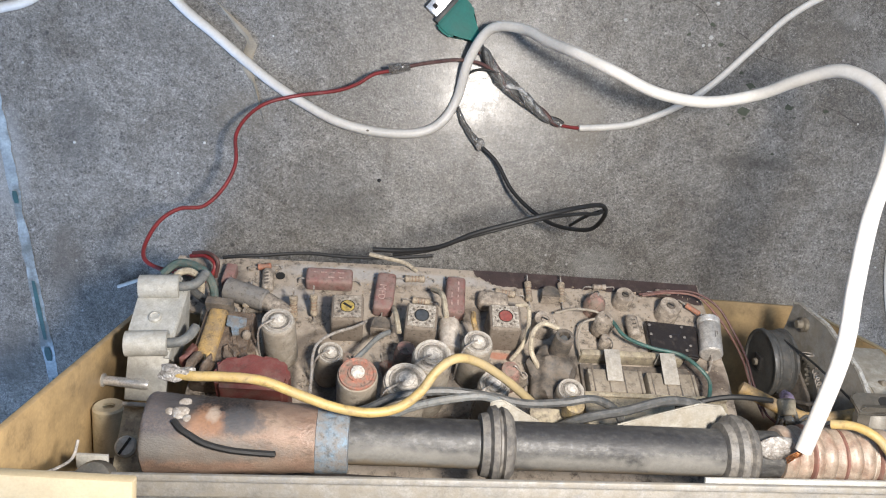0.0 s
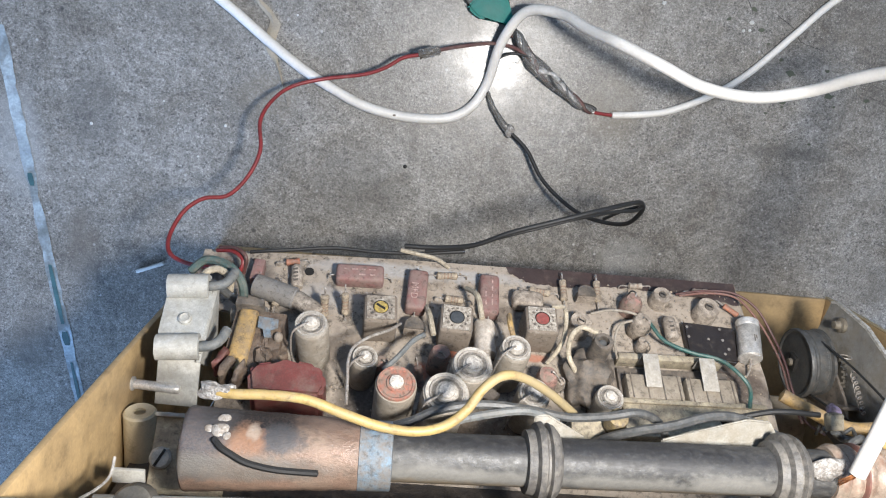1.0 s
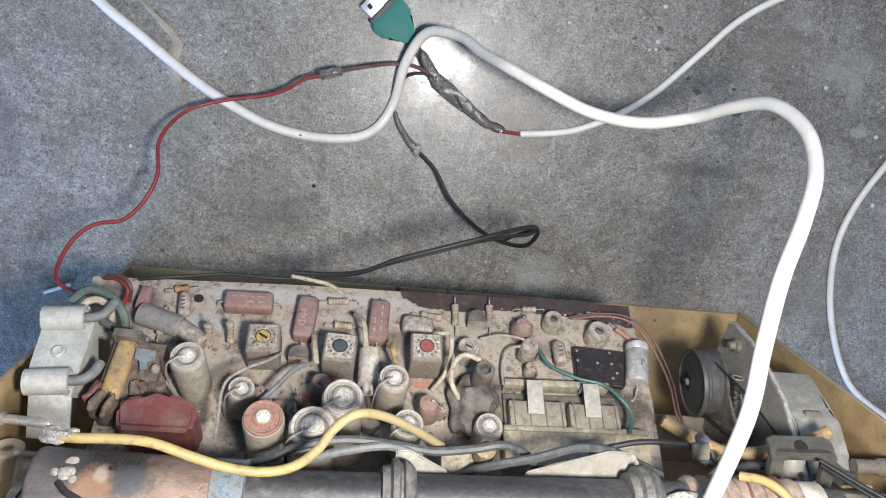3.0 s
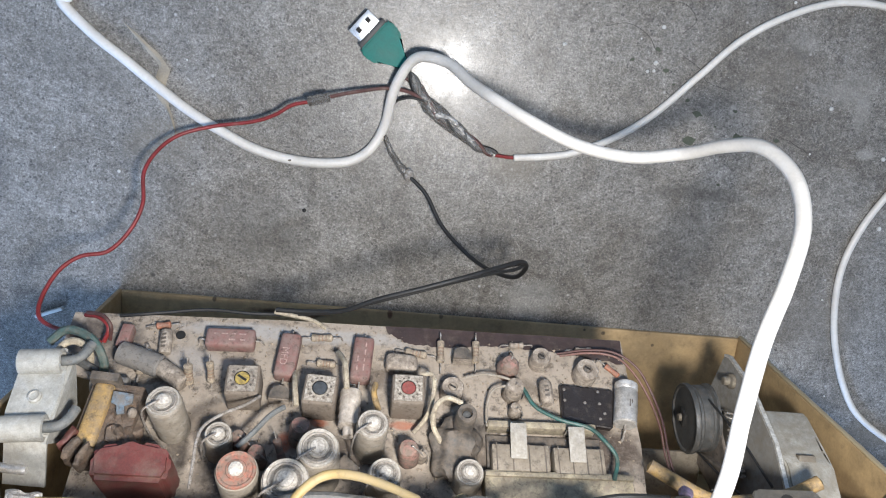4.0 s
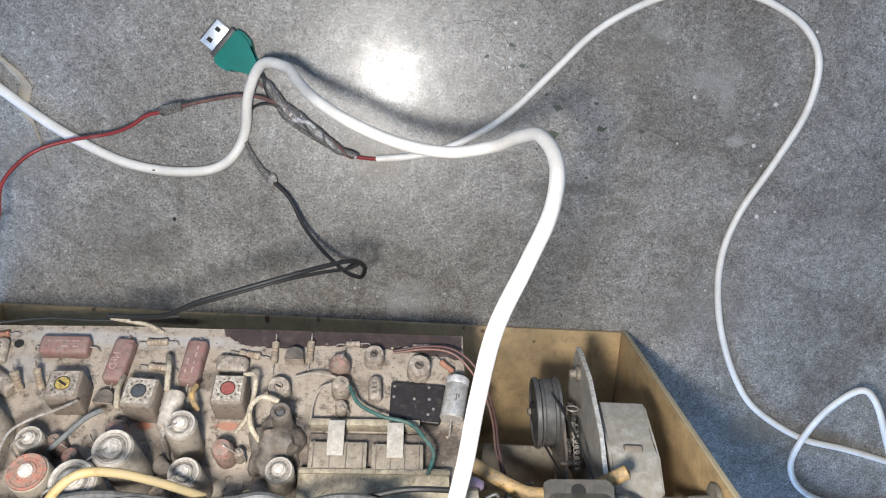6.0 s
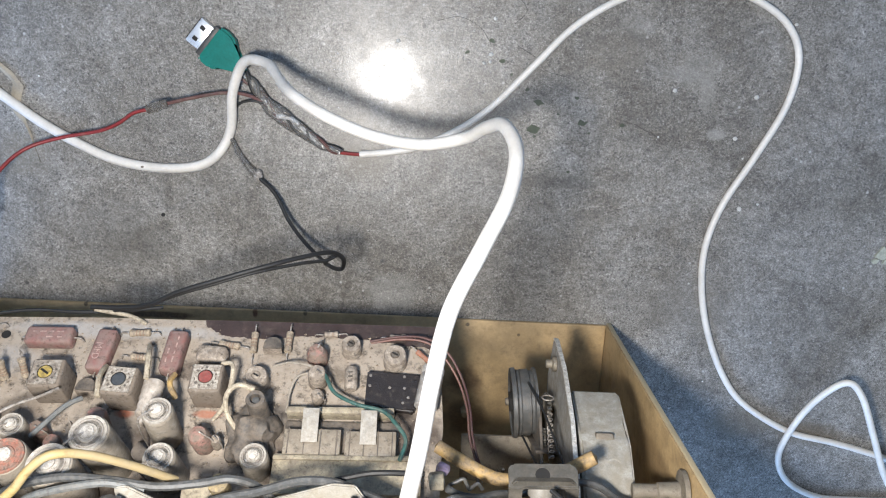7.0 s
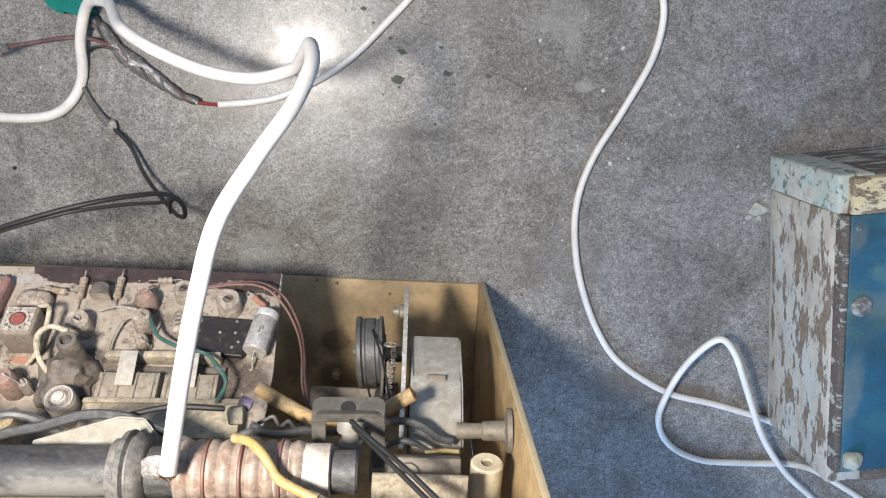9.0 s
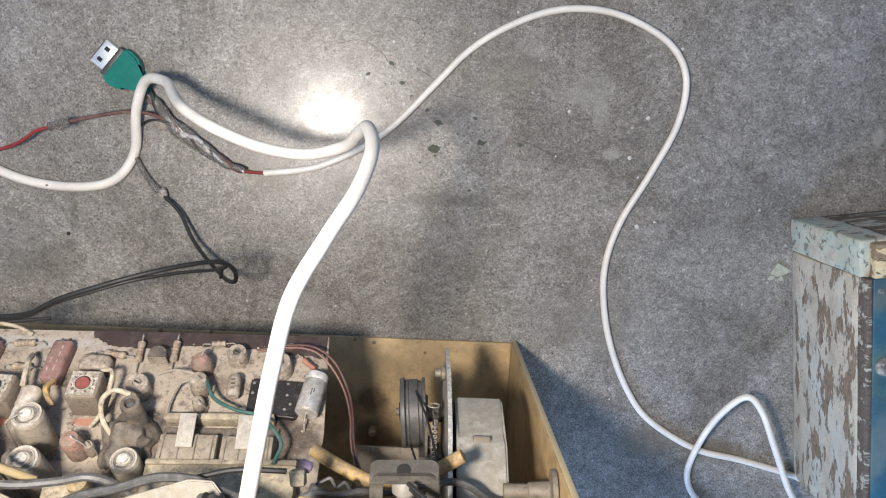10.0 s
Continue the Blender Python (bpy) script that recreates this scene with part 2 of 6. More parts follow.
M_REDEND = surface("orange_red_capacitor_end", (0.40, 0.12, 0.075), 0.65, scale=420, dust=0.55, bump=0.3)
M_FILM = surface("dusty_maroon_capacitor", (0.21, 0.072, 0.065), 0.5, scale=240, dust=0.52, film=0.6, bump=0.15, dust_colour=(0.235, 0.175, 0.15))
M_MAROON = surface("maroon_dip_coating", (0.13, 0.022, 0.020), 0.5, scale=120, dust=0.28, bump=0.25)
M_PRINT = surface("faded_print", (0.34, 0.235, 0.205), 0.7, scale=900, vary=0.4, bump=0)
M_RES = surface("beige_resistor", (0.50, 0.41, 0.29), 0.55, scale=420, dust=0.55, bump=0.15)
M_BAND = surface("brown_colour_band", (0.27, 0.17, 0.11), 0.6, scale=500, dust=0.45, bump=0)
M_PINK = surface("pink_ceramic", (0.40, 0.18, 0.15), 0.6, scale=300, dust=0.62, bump=0.2)
M_CERAMIC = surface("pale_ceramic", (0.52, 0.45, 0.37), 0.6, scale=300, dust=0.6, bump=0.2)
M_DARKPL = surface("dusty_black_plastic", (0.045, 0.043, 0.04), 0.5, scale=220, dust=0.5, film=0.3, bump=0.15)
M_BLACK = surface("black_resin", (0.014, 0.011, 0.011), 0.4, scale=260, dust=0.12, film=0.2, bump=0.4)
M_HOLE = surface("dark_recess", (0.012, 0.011, 0.010), 0.8, scale=200, bump=0)
M_TIN = surface("tinned_lead", (0.50, 0.48, 0.45), 0.42, 0.7, scale=500, dust=0.55, bump=0.2)
M_SOLDER = surface("lumpy_solder", (0.42, 0.41, 0.39), 0.38, 0.6, scale=700, fine=1500, vary=0.6, bump=0.9, dust=0.42, dust_colour=(0.16, 0.13, 0.105))
M_ZINC = surface("zinc_plated_steel", (0.52, 0.52, 0.49), 0.48, 0.4, scale=180, dust=0.45, film=0.5, dirt=0.3, bump=0.15, dust_colour=(0.33, 0.31, 0.265))
M_STEEL = surface("dull_grey_steel", (0.33, 0.325, 0.31), 0.42, 0.5, scale=140, dust=0.5, dirt=0.3, bump=0.15, dust_colour=(0.22, 0.195, 0.155))
M_OLIVE = surface("tarnished_steel", (0.19, 0.17, 0.13), 0.5, 0.4, scale=200, dust=0.4, bump=0.15)
M_VARCAP = surface("grey_enclosed_plastic", (0.37, 0.36, 0.325), 0.55, scale=160, dust=0.5, dirt=0.3, bump=0.15, dust_colour=(0.24, 0.21, 0.16))
M_TAPE_Y = surface("yellowed_tape", (0.46, 0.29, 0.09), 0.5, scale=200, dust=0.45, bump=0.2)
M_TAPE_B = surface("blue_tape", (0.13, 0.22, 0.30), 0.5, scale=260, dust=0.52, bump=0.2)
M_BOBBIN = surface("brown_paper_bobbin", (0.14, 0.085, 0.05), 0.65, scale=300, vary=0.7, dust=0.42, bump=0.7, second=(0.05, 0.032, 0.025), split=0.5)
M_COPPER = surface("waxed_copper_winding", (0.21, 0.135, 0.10), 0.34, 0.1, scale=160, fine=2200, vary=0.4, dust=0.4, film=0.3, bump=0.35, stretch=(0.5, 1, 1), dust_colour=(0.27, 0.205, 0.155))
M_FERRITE = surface("dusty_black_tube", (0.036, 0.037, 0.040), 0.4, scale=620, fine=3000, vary=0.6, dust=0.36, film=0.4, dirt=0.5, bump=0.12, stretch=(0.7, 1, 1), second=(0.085, 0.084, 0.081), split=0.53, spread=0.05, dust_colour=(0.10, 0.096, 0.087))
M_RUBBER = surface("grey_rubber_grommet", (0.06, 0.06, 0.062), 0.36, scale=300, dust=0.42, bump=0.2, dust_colour=(0.24, 0.22, 0.19))
M_WINDING = surface("waxy_pink_winding", (0.33, 0.265, 0.21), 0.3, scale=320, fine=2000, vary=0.4, second=(0.21, 0.125, 0.09), split=0.57, dust=0.16, bump=0.3)
M_WAX = surface("waxy_white_sleeve", (0.56, 0.50, 0.43), 0.45, scale=200, dust=0.42, dirt=0.3, bump=0.2)
M_CREAMPL = surface("cream_switch_plastic", (0.42, 0.37, 0.255), 0.55, scale=240, dust=0.5, bump=0.15, second=(0.30, 0.26, 0.16), split=0.62)
M_CLEARPL = surface("milky_slider_plastic", (0.27, 0.235, 0.185), 0.45, scale=240, dust=0.5, bump=0.15, dust_colour=(0.20, 0.165, 0.125))
M_WHITE = surface("white_cable_jacket", (0.61, 0.585, 0.54), 0.42, vary=0.12, scale=90, fine=900, bump=0.1, dust=0.12, dirt=0.15, dust_colour=(0.46, 0.43, 0.38))
M_REDW = surface("red_insulation", (0.20, 0.016, 0.017), 0.45, vary=0.3, scale=200, bump=0.05, dust=0.1)
M_DKRED = surface("grimy_dark_red_insulation", (0.085, 0.03, 0.028), 0.55, vary=0.3, scale=200, dust=0.22, bump=0.1)
M_BLACKW = surface("black_insulation", (0.012, 0.012, 0.012), 0.6, vary=0.2, scale=200, bump=0.05)
M_YELW = surface("yellow_insulation", (0.41, 0.28, 0.09), 0.42, vary=0.22, scale=160, dust=0.36, bump=0.1, dust_colour=(0.30, 0.245, 0.15))
M_GREYW = surface("grimy_grey_insulation", (0.05, 0.053, 0.055), 0.42, scale=300, dust=0.28, film=0.35, bump=0.15, dust_colour=(0.19, 0.18, 0.16))
M_GREENW = surface("green_insulation", (0.010, 0.085, 0.075), 0.45, scale=260, dust=0.25, bump=0.1)
M_TEALW = surface("dusty_teal_insulation", (0.032, 0.088, 0.084), 0.5, scale=260, dust=0.36, bump=0.08)
M_CREAMW = surface("cream_insulation", (0.55, 0.48, 0.35), 0.5, scale=240, dust=0.45, bump=0.1)
M_BROWNW = surface("brown_insulation", (0.17, 0.07, 0.055), 0.5, scale=240, dust=0.3, bump=0.1)
M_USB = surface("green_moulded_plastic", (0.002, 0.122, 0.102), 0.42, vary=0.25, scale=90, fine=900, bump=0.08)
M_SHELL = surface("steel_plug_shell", (0.78, 0.78, 0.77), 0.3, 0.75, vary=0.1, scale=200, bump=0.05)
M_GLINT_FOIL = surface("glint_pale_foil", (0.52, 0.51, 0.49), 0.3, 0.6, vary=0.7, scale=400, fine=1500, bump=1.0, dust=0.2)
M_CU = surface("bare_copper_strands", (0.58, 0.24, 0.10), 0.35, 0.8, scale=800, bump=0.3)
def flaky(name, paint, wood, split, scale, stretch, tint=None, edge=0.5):
    """Old paint flaking off wood: sharp-edged islands that stand proud, streaked wood between them, and a tint in patches."""
    m = surface(name, paint, 0.75, vary=0.25, scale=scale, fine=1100, bump=0)
    t = m.node_tree
    p, n, link = t.nodes["Principled BSDF"], t.nodes.new, t.links.new
    coord, mapping = n("ShaderNodeTexCoord"), n("ShaderNodeMapping")
    link(coord.outputs["Object"], mapping.inputs[0])
    mapping.inputs["Scale"].default_value = stretch

    def noise_at(s, detail, rough_n):
        k = n("ShaderNodeTexNoise")
        k.inputs["Scale"].default_value, k.inputs["Detail"].default_value, k.inputs["Roughness"].default_value = s, detail, rough_n
        link(mapping.outputs[0], k.inputs["Vector"])
        return k.outputs["Fac"]

    def ramp(value, lo, hi, a, b):
        r = n("ShaderNodeMapRange")
        r.inputs[1].default_value, r.inputs[2].default_value, r.inputs[3].default_value, r.inputs[4].default_value = lo, hi, a, b
        link(value, r.inputs[0])
        return r.outputs[0]

    def mix(fac, a, b, blend="MIX"):
        k = n("ShaderNodeMix")
        k.data_type, k.blend_type = "RGBA", blend
        for socket, v in ((k.inputs[0], fac), (k.inputs[6], a), (k.inputs[7], b)):
            if isinstance(v, bpy.types.NodeSocket):
                link(v, socket)
            else:
                socket.default_value = (*v, 1) if isinstance(v, tuple) else v
        return k.outputs[2]

    colour = p.inputs["Base Color"].links[0].from_socket
    if tint:
        colour = mix(ramp(noise_at(scale * 0.5, 5, 0.65), 0.45, 0.58, 0.0, 0.8), colour, tint)
    chips = noise_at(scale, 9, 0.68)
    grain = ramp(noise_at(scale * 5, 6, 0.7), 0.3, 0.7, 0.45, 1.5)
    bare = mix(1.0, wood, grain, "MULTIPLY")
    mask = ramp(chips, split - 0.008, split + 0.008, 0.0, 1.0)
    rim = ramp(chips, split - 0.03, split - 0.008, 0.0, edge)
    colour = mix(mask, mix(rim, colour, (0.10, 0.08, 0.06)), bare)
    specks = ramp(noise_at(scale * 9, 3, 0.6), 0.63, 0.68, 0.0, 0.7)
    colour = mix(specks, colour, (0.13, 0.11, 0.09))
    link(colour, p.inputs["Base Color"])
    b = n("ShaderNodeBump")
    b.inputs["Strength"].default_value, b.inputs["Distance"].default_value = 0.9, 0.0009
    link(mix(0.35, ramp(chips, split - 0.01, split + 0.01, 1.0, 0.0), noise_at(scale * 8, 5, 0.7)), b.inputs["Height"])
    link(b.outputs[0], p.inputs["Normal"])
    return m


M_WOOD = flaky("peeling_pale_paint_on_wood", (0.385, 0.345, 0.275), (0.185, 0.135, 0.09), 0.545, 110, (1.6, 0.42, 1.5), (0.40, 0.41, 0.37))
M_WOOD_DARK = flaky("weathered_wood", (0.34, 0.33, 0.28), (0.095, 0.075, 0.058), 0.455, 90, (0.35, 1.8, 1.8))
M_WOOD_PALE = flaky("cream_weathered_wood", (0.43, 0.345, 0.19), (0.20, 0.14, 0.085), 0.555, 150, (0.6, 1.3, 1.3), (0.40, 0.37, 0.28), 0.8)
M_BLUE = surface("worn_blue_paint", (0.002, 0.058, 0.100), 0.5, vary=0.5, scale=34, fine=700, bump=0.2, second=(0.03, 0.085, 0.085), split=0.58, spread=0.06, dust=0.10, dust_colour=(0.16, 0.20, 0.18))
M_NAIL = surface("grey_nail_head", (0.11, 0.10, 0.09), 0.8, 0.1, second=(0.22, 0.21, 0.19), split=0.5, spread=0.03, vary=0.6, scale=300, bump=0.4)
M_CHIP = surface("olive_paint_flake", (0.065, 0.075, 0.055), 0.95, vary=0.3, scale=300, bump=0.1)
M_PLASTER = surface("pale_crumb", (0.30, 0.31, 0.25), 0.8, vary=0.3, scale=400, bump=0.3)
M_LEAF = surface("dry_papery_leaf", (0.27, 0.235, 0.18), 0.6, vary=0.3, scale=120, bump=0.2)
M_STAIN = surface("pale_blue_paint_line", (0.30, 0.36, 0.40), 0.6, vary=0.45, scale=70, fine=900, bump=0.2, second=(0.15, 0.17, 0.175), split=0.5, spread=0.08)
M_TEALP = surface("dark_teal_paint", (0.03, 0.085, 0.095), 0.5, vary=0.4, scale=200, bump=0.1)
M_STRAW = surface("white_plastic_sliver", (0.5, 0.5, 0.48), 0.4, vary=0.1, scale=300, bump=0)
M_GAP_DARK = surface("gap_dark", (0.03, 0.028, 0.03), 0.4, scale=260, vary=0.5, dust=0.3, film=0.2, bump=0.4)
M_ALU = surface("scuffed_aluminium", (0.60, 0.575, 0.535), 0.3, 0.55, scale=300, vary=0.4, dust=0.2, film=0.15, bump=0.2)
M_MINT = flaky("flaking_mint_paint", (0.41, 0.38, 0.31), (0.22, 0.19, 0.145), 0.59, 210, (1, 1, 1), (0.31, 0.39, 0.335), 0.9)
M_DRUM = surface("dark_drum_plastic", (0.055, 0.058, 0.058), 0.42, scale=300, dust=0.22, film=0.25, bump=0.2)
M_WORN_EDGE = surface("worn_bright_edge", (0.60, 0.58, 0.53), 0.4, 0.4, scale=500, vary=0.4, second=(0.25, 0.21, 0.16), split=0.6, bump=0.2)
M_COLLAR = surface("dark_grey_collar", (0.035, 0.035, 0.034), 0.5, vary=0.25, scale=200, bump=0.1)
M_CRACK = surface("dark_crack", (0.06, 0.057, 0.052), 0.9, vary=0.4, scale=300, bump=0)
M_CLEAR = surface("clear_sticky_tape", (0.58, 0.56, 0.53), 0.13, vary=0.1, scale=300, fine=900, bump=0.5)
M_CLEAR.node_tree.nodes["Principled BSDF"].inputs["Transmission Weight"].default_value = 0.85
M_CLEAR.node_tree.nodes["Principled BSDF"].inputs["IOR"].default_value = 1.3
M_GREASY = surface("greasy_steel", (0.105, 0.098, 0.083), 0.36, 0.4, scale=260, dust=0.2, film=0.3, bump=0.2)
M_CLIP = surface("dull_grey_clip", (0.40, 0.375, 0.335), 0.6, 0.2, scale=300, dust=0.4, dirt=0.4, bump=0.2, dust_colour=(0.27, 0.24, 0.19))
M_BLUEGREYW = surface("blue_grey_insulation", (0.11, 0.125, 0.13), 0.45, scale=300, dust=0.4, bump=0.12, dust_colour=(0.22, 0.205, 0.18))
M_PALE_LEAD = surface("pale_grey_lead", (0.46, 0.44, 0.41), 0.4, scale=400, dust=0.35, bump=0.1)
M_GREYCAP = surface("dusty_grey_capacitor", (0.15, 0.145, 0.14), 0.5, scale=300, dust=0.5, bump=0.2, dust_colour=(0.22, 0.20, 0.175))
M_PURPLE = surface("faded_purple_sleeve", (0.22, 0.17, 0.27), 0.5, scale=400, dust=0.35, bump=0.1)
M_JOINT = surface("tarnished_joint", (0.08, 0.072, 0.066), 0.4, 0.6, scale=600, fine=1500, vary=0.6, bump=0.9, dust=0.25)
M_RUSTTOP = surface("rusty_can_top", (0.20, 0.16, 0.125), 0.5, 0.3, scale=500, vary=0.5, dust=0.3, bump=0.4, second=(0.46, 0.41, 0.34), split=0.5)
M_GROOVE = surface("grimy_groove", (0.36, 0.335, 0.30), 0.6, scale=600, dust=0.4, bump=0.2)
M_USB.node_tree.nodes["Principled BSDF"].inputs["Specular IOR Level"].default_value = 0.14
TAN_DUST = (0.175, 0.135, 0.088)
DRY_DUST = (0.20, 0.194, 0.178)
blot(M_FERRITE, [((-0.052, -0.0122, 0.175), (0.018, 0.0042, 0.010), DRY_DUST, 0.95), ((-0.033, -0.0125, 0.175), (0.012, 0.0036, 0.010), DRY_DUST, 0.8), ((0.000, -0.0118, 0.175), (0.024, 0.0034, 0.010), DRY_DUST, 0.75),
                 ((0.030, -0.0105, 0.175), (0.018, 0.0042, 0.010), DRY_DUST, 0.9), ((-0.05, -0.0172, 0.170), (0.060, 0.0044, 0.014), TAN_DUST, 0.95), ((0.03, -0.0160, 0.170), (0.06, 0.0040, 0.014), TAN_DUST, 0.9), ((0.012, -0.006, 0.175), (0.006, 0.0016, 0.006), (0.02, 0.02, 0.022), 0.9), ((-0.01, -0.0035, 0.174), (0.09, 0.0034, 0.01), (0.014, 0.014, 0.016), 0.85)])
blot(M_RUBBER, [((-0.0225, -0.0225, 0.172), (0.01, 0.0065, 0.02), (0.34, 0.32, 0.28), 0.8), ((0.0455, -0.0210, 0.172), (0.01, 0.0065, 0.02), (0.34, 0.32, 0.28), 0.7)])
blot(M_COPPER, [((-0.1132, -0.0052, 0.1768), (0.012, 0.012, 0.02), (0.06, 0.062, 0.07), 0.9),
                ((-0.0958, -0.0014, 0.1708), (0.0150, 0.0080, 0.014), (0.014, 0.013, 0.014), 1.0),
                ((-0.0908, -0.0046, 0.1766), (0.008, 0.0036, 0.01), (0.065, 0.066, 0.072), 0.85),
                ((-0.0989, -0.0053, 0.1772), (0.0055, 0.0045, 0.01), (0.27, 0.145, 0.085), 0.9),
                ((-0.0977, -0.0035, 0.1754), (0.0022, 0.0016, 0.01), (0.4, 0.35, 0.29), 0.6),
                ((-0.1023, -0.0114, 0.1794), (0.03, 0.0045, 0.02), (0.15, 0.14, 0.125), 0.85),
                ((-0.1067, -0.0015, 0.1681), (0.006, 0.005, 0.012), (0.06, 0.058, 0.06), 0.85),
                ((-0.0790, -0.0009, 0.1669), (0.012, 0.004, 0.012), (0.12, 0.085, 0.07), 0.6)], 0.5, 420)
blot(M_YELW, [((-0.005, -0.005, 0.165), (0.045, 0.05, 0.05), (0.34, 0.275, 0.165), 0.8)], 0.3, 200)
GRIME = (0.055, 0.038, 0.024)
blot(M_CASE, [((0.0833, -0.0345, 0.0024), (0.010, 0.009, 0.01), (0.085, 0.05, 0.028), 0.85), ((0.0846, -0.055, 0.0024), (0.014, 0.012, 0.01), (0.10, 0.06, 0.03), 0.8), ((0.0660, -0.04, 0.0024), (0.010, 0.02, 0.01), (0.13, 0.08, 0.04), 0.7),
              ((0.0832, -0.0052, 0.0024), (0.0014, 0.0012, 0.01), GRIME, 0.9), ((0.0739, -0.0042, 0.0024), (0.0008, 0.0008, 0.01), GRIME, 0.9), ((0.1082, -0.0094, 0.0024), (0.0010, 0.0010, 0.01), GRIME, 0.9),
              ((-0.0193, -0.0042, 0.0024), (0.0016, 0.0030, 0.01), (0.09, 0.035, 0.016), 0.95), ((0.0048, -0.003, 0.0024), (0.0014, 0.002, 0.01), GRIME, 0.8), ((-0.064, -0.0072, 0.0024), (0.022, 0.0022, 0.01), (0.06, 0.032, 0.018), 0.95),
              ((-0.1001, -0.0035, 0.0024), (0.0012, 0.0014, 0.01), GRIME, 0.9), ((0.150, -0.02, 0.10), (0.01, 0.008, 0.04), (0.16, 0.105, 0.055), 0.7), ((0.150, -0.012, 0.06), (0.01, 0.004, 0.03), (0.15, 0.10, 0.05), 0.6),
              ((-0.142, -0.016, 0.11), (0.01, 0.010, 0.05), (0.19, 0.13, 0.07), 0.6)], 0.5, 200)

# ---- lines of the wires ----
CABLE_FLOOR = [(-0.2485, 0.0972, 0.0025), (-0.2318, 0.1028, 0.0025), (-0.2199, 0.1073, 0.0025), (-0.2032, 0.1196, 0.0025), (-0.1818, 0.1289, 0.0025),
    (-0.1624, 0.1238, 0.0025), (-0.1644, 0.1207, 0.0025), (-0.1527, 0.1097, 0.0025), (-0.1395, 0.1004, 0.0025), (-0.126, 0.0905, 0.0025),
    (-0.1122, 0.0812, 0.0025), (-0.098, 0.0736, 0.0025), (-0.0837, 0.0675, 0.0025), (-0.0689, 0.0646, 0.0025), (-0.0546, 0.0643, 0.0025),
    (-0.0424, 0.0666, 0.0025), (-0.0342, 0.0728, 0.0025)]
CABLE_AIR = [(-0.0289, 0.0838, 0.0025), (-0.026, 0.1004, 0.0093), (-0.0185, 0.1138, 0.0182), (-0.0062, 0.1139, 0.0308), (0.002, 0.1084, 0.0462),
    (0.0105, 0.104, 0.0618), (0.024, 0.0979, 0.0715), (0.0412, 0.0917, 0.072), (0.0588, 0.0901, 0.0763), (0.0738, 0.0943, 0.0853),
    (0.0799, 0.0999, 0.1015), (0.084, 0.1027, 0.1191), (0.0866, 0.0973, 0.1361), (0.0838, 0.0872, 0.151), (0.0767, 0.0752, 0.1628),
    (0.0692, 0.061, 0.1714), (0.0655, 0.0438, 0.1766), (0.0629, 0.0262, 0.1808), (0.0583, -0.001, 0.1795)]
LEAD_MAIN = [(0.0294, 0.0746, 0.002), (0.0438, 0.0765, 0.002), (0.0562, 0.0796, 0.002), (0.0742, 0.0885, 0.002), (0.0894, 0.1002, 0.002),
    (0.1067, 0.1189, 0.002), (0.1214, 0.1347, 0.002), (0.1386, 0.1464, 0.002), (0.1587, 0.1544, 0.002), (0.1792, 0.1558, 0.002),
    (0.1977, 0.1513, 0.002), (0.2144, 0.1417, 0.002), (0.2225, 0.1275, 0.002), (0.2208, 0.1068, 0.002), (0.21, 0.0825, 0.002),
    (0.1986, 0.0604, 0.002), (0.1931, 0.0408, 0.002), (0.1935, 0.0212, 0.002), (0.199, -0.0015, 0.002), (0.2096, -0.0246, 0.002),
    (0.2227, -0.0406, 0.002), (0.2473, -0.0547, 0.002), (0.2709, -0.0599, 0.002), (0.292, -0.0653, 0.002), (0.3059, -0.07, 0.002),
    (0.3173, -0.0768, 0.002)]
LEAD_LOOP = [(0.3459, -0.1252, 0.004), (0.33, -0.1095, 0.006), (0.3092, -0.0914, 0.012), (0.2924, -0.0704, 0.016), (0.2799, -0.0466, 0.02),
    (0.2689, -0.0248, 0.022), (0.261, -0.0194, 0.02), (0.2523, -0.0338, 0.012), (0.2464, -0.0529, 0.006), (0.2446, -0.0697, 0.003),
    (0.2524, -0.0834, 0.002), (0.2696, -0.0913, 0.002), (0.2933, -0.0921, 0.002), (0.3225, -0.0924, 0.003), (0.3487, -0.1052, 0.003),
    (0.3703, -0.119, 0.002)]
RED_WIRE = [(-0.061, 0.0918, 0.0165), (-0.0679, 0.0896, 0.0155), (-0.0748, 0.0848, 0.0145), (-0.084, 0.081, 0.0135), (-0.1, 0.0775, 0.0135),
    (-0.1127, 0.0732, 0.017), (-0.1198, 0.067, 0.023), (-0.1232, 0.0588, 0.03), (-0.1215, 0.0477, 0.037), (-0.125, 0.0376, 0.042),
    (-0.1314, 0.0303, 0.048), (-0.1395, 0.0293, 0.054), (-0.1453, 0.0248, 0.06), (-0.148, 0.0173, 0.068), (-0.1458, 0.013, 0.076),
    (-0.1392, 0.0108, 0.08), (-0.128, 0.0107, 0.084), (-0.1206, 0.009, 0.086)]
SOLDER_RED = [(-0.061, 0.0918, 0.0165), (-0.0569, 0.0933, 0.017), (-0.0524, 0.0946, 0.0165)]
DARK_RED = [(-0.0531, 0.0945, 0.0165), (-0.0432, 0.0972, 0.013), (-0.0297, 0.0999, 0.009), (-0.019, 0.0989, 0.007), (-0.0102, 0.0938, 0.005)]
BLACK_STUB = [(-0.027, 0.0922, 0.004), (-0.0235, 0.0955, 0.006), (-0.0176, 0.0968, 0.007), (-0.0091, 0.0948, 0.005), (-0.0052, 0.0923, 0.005)]
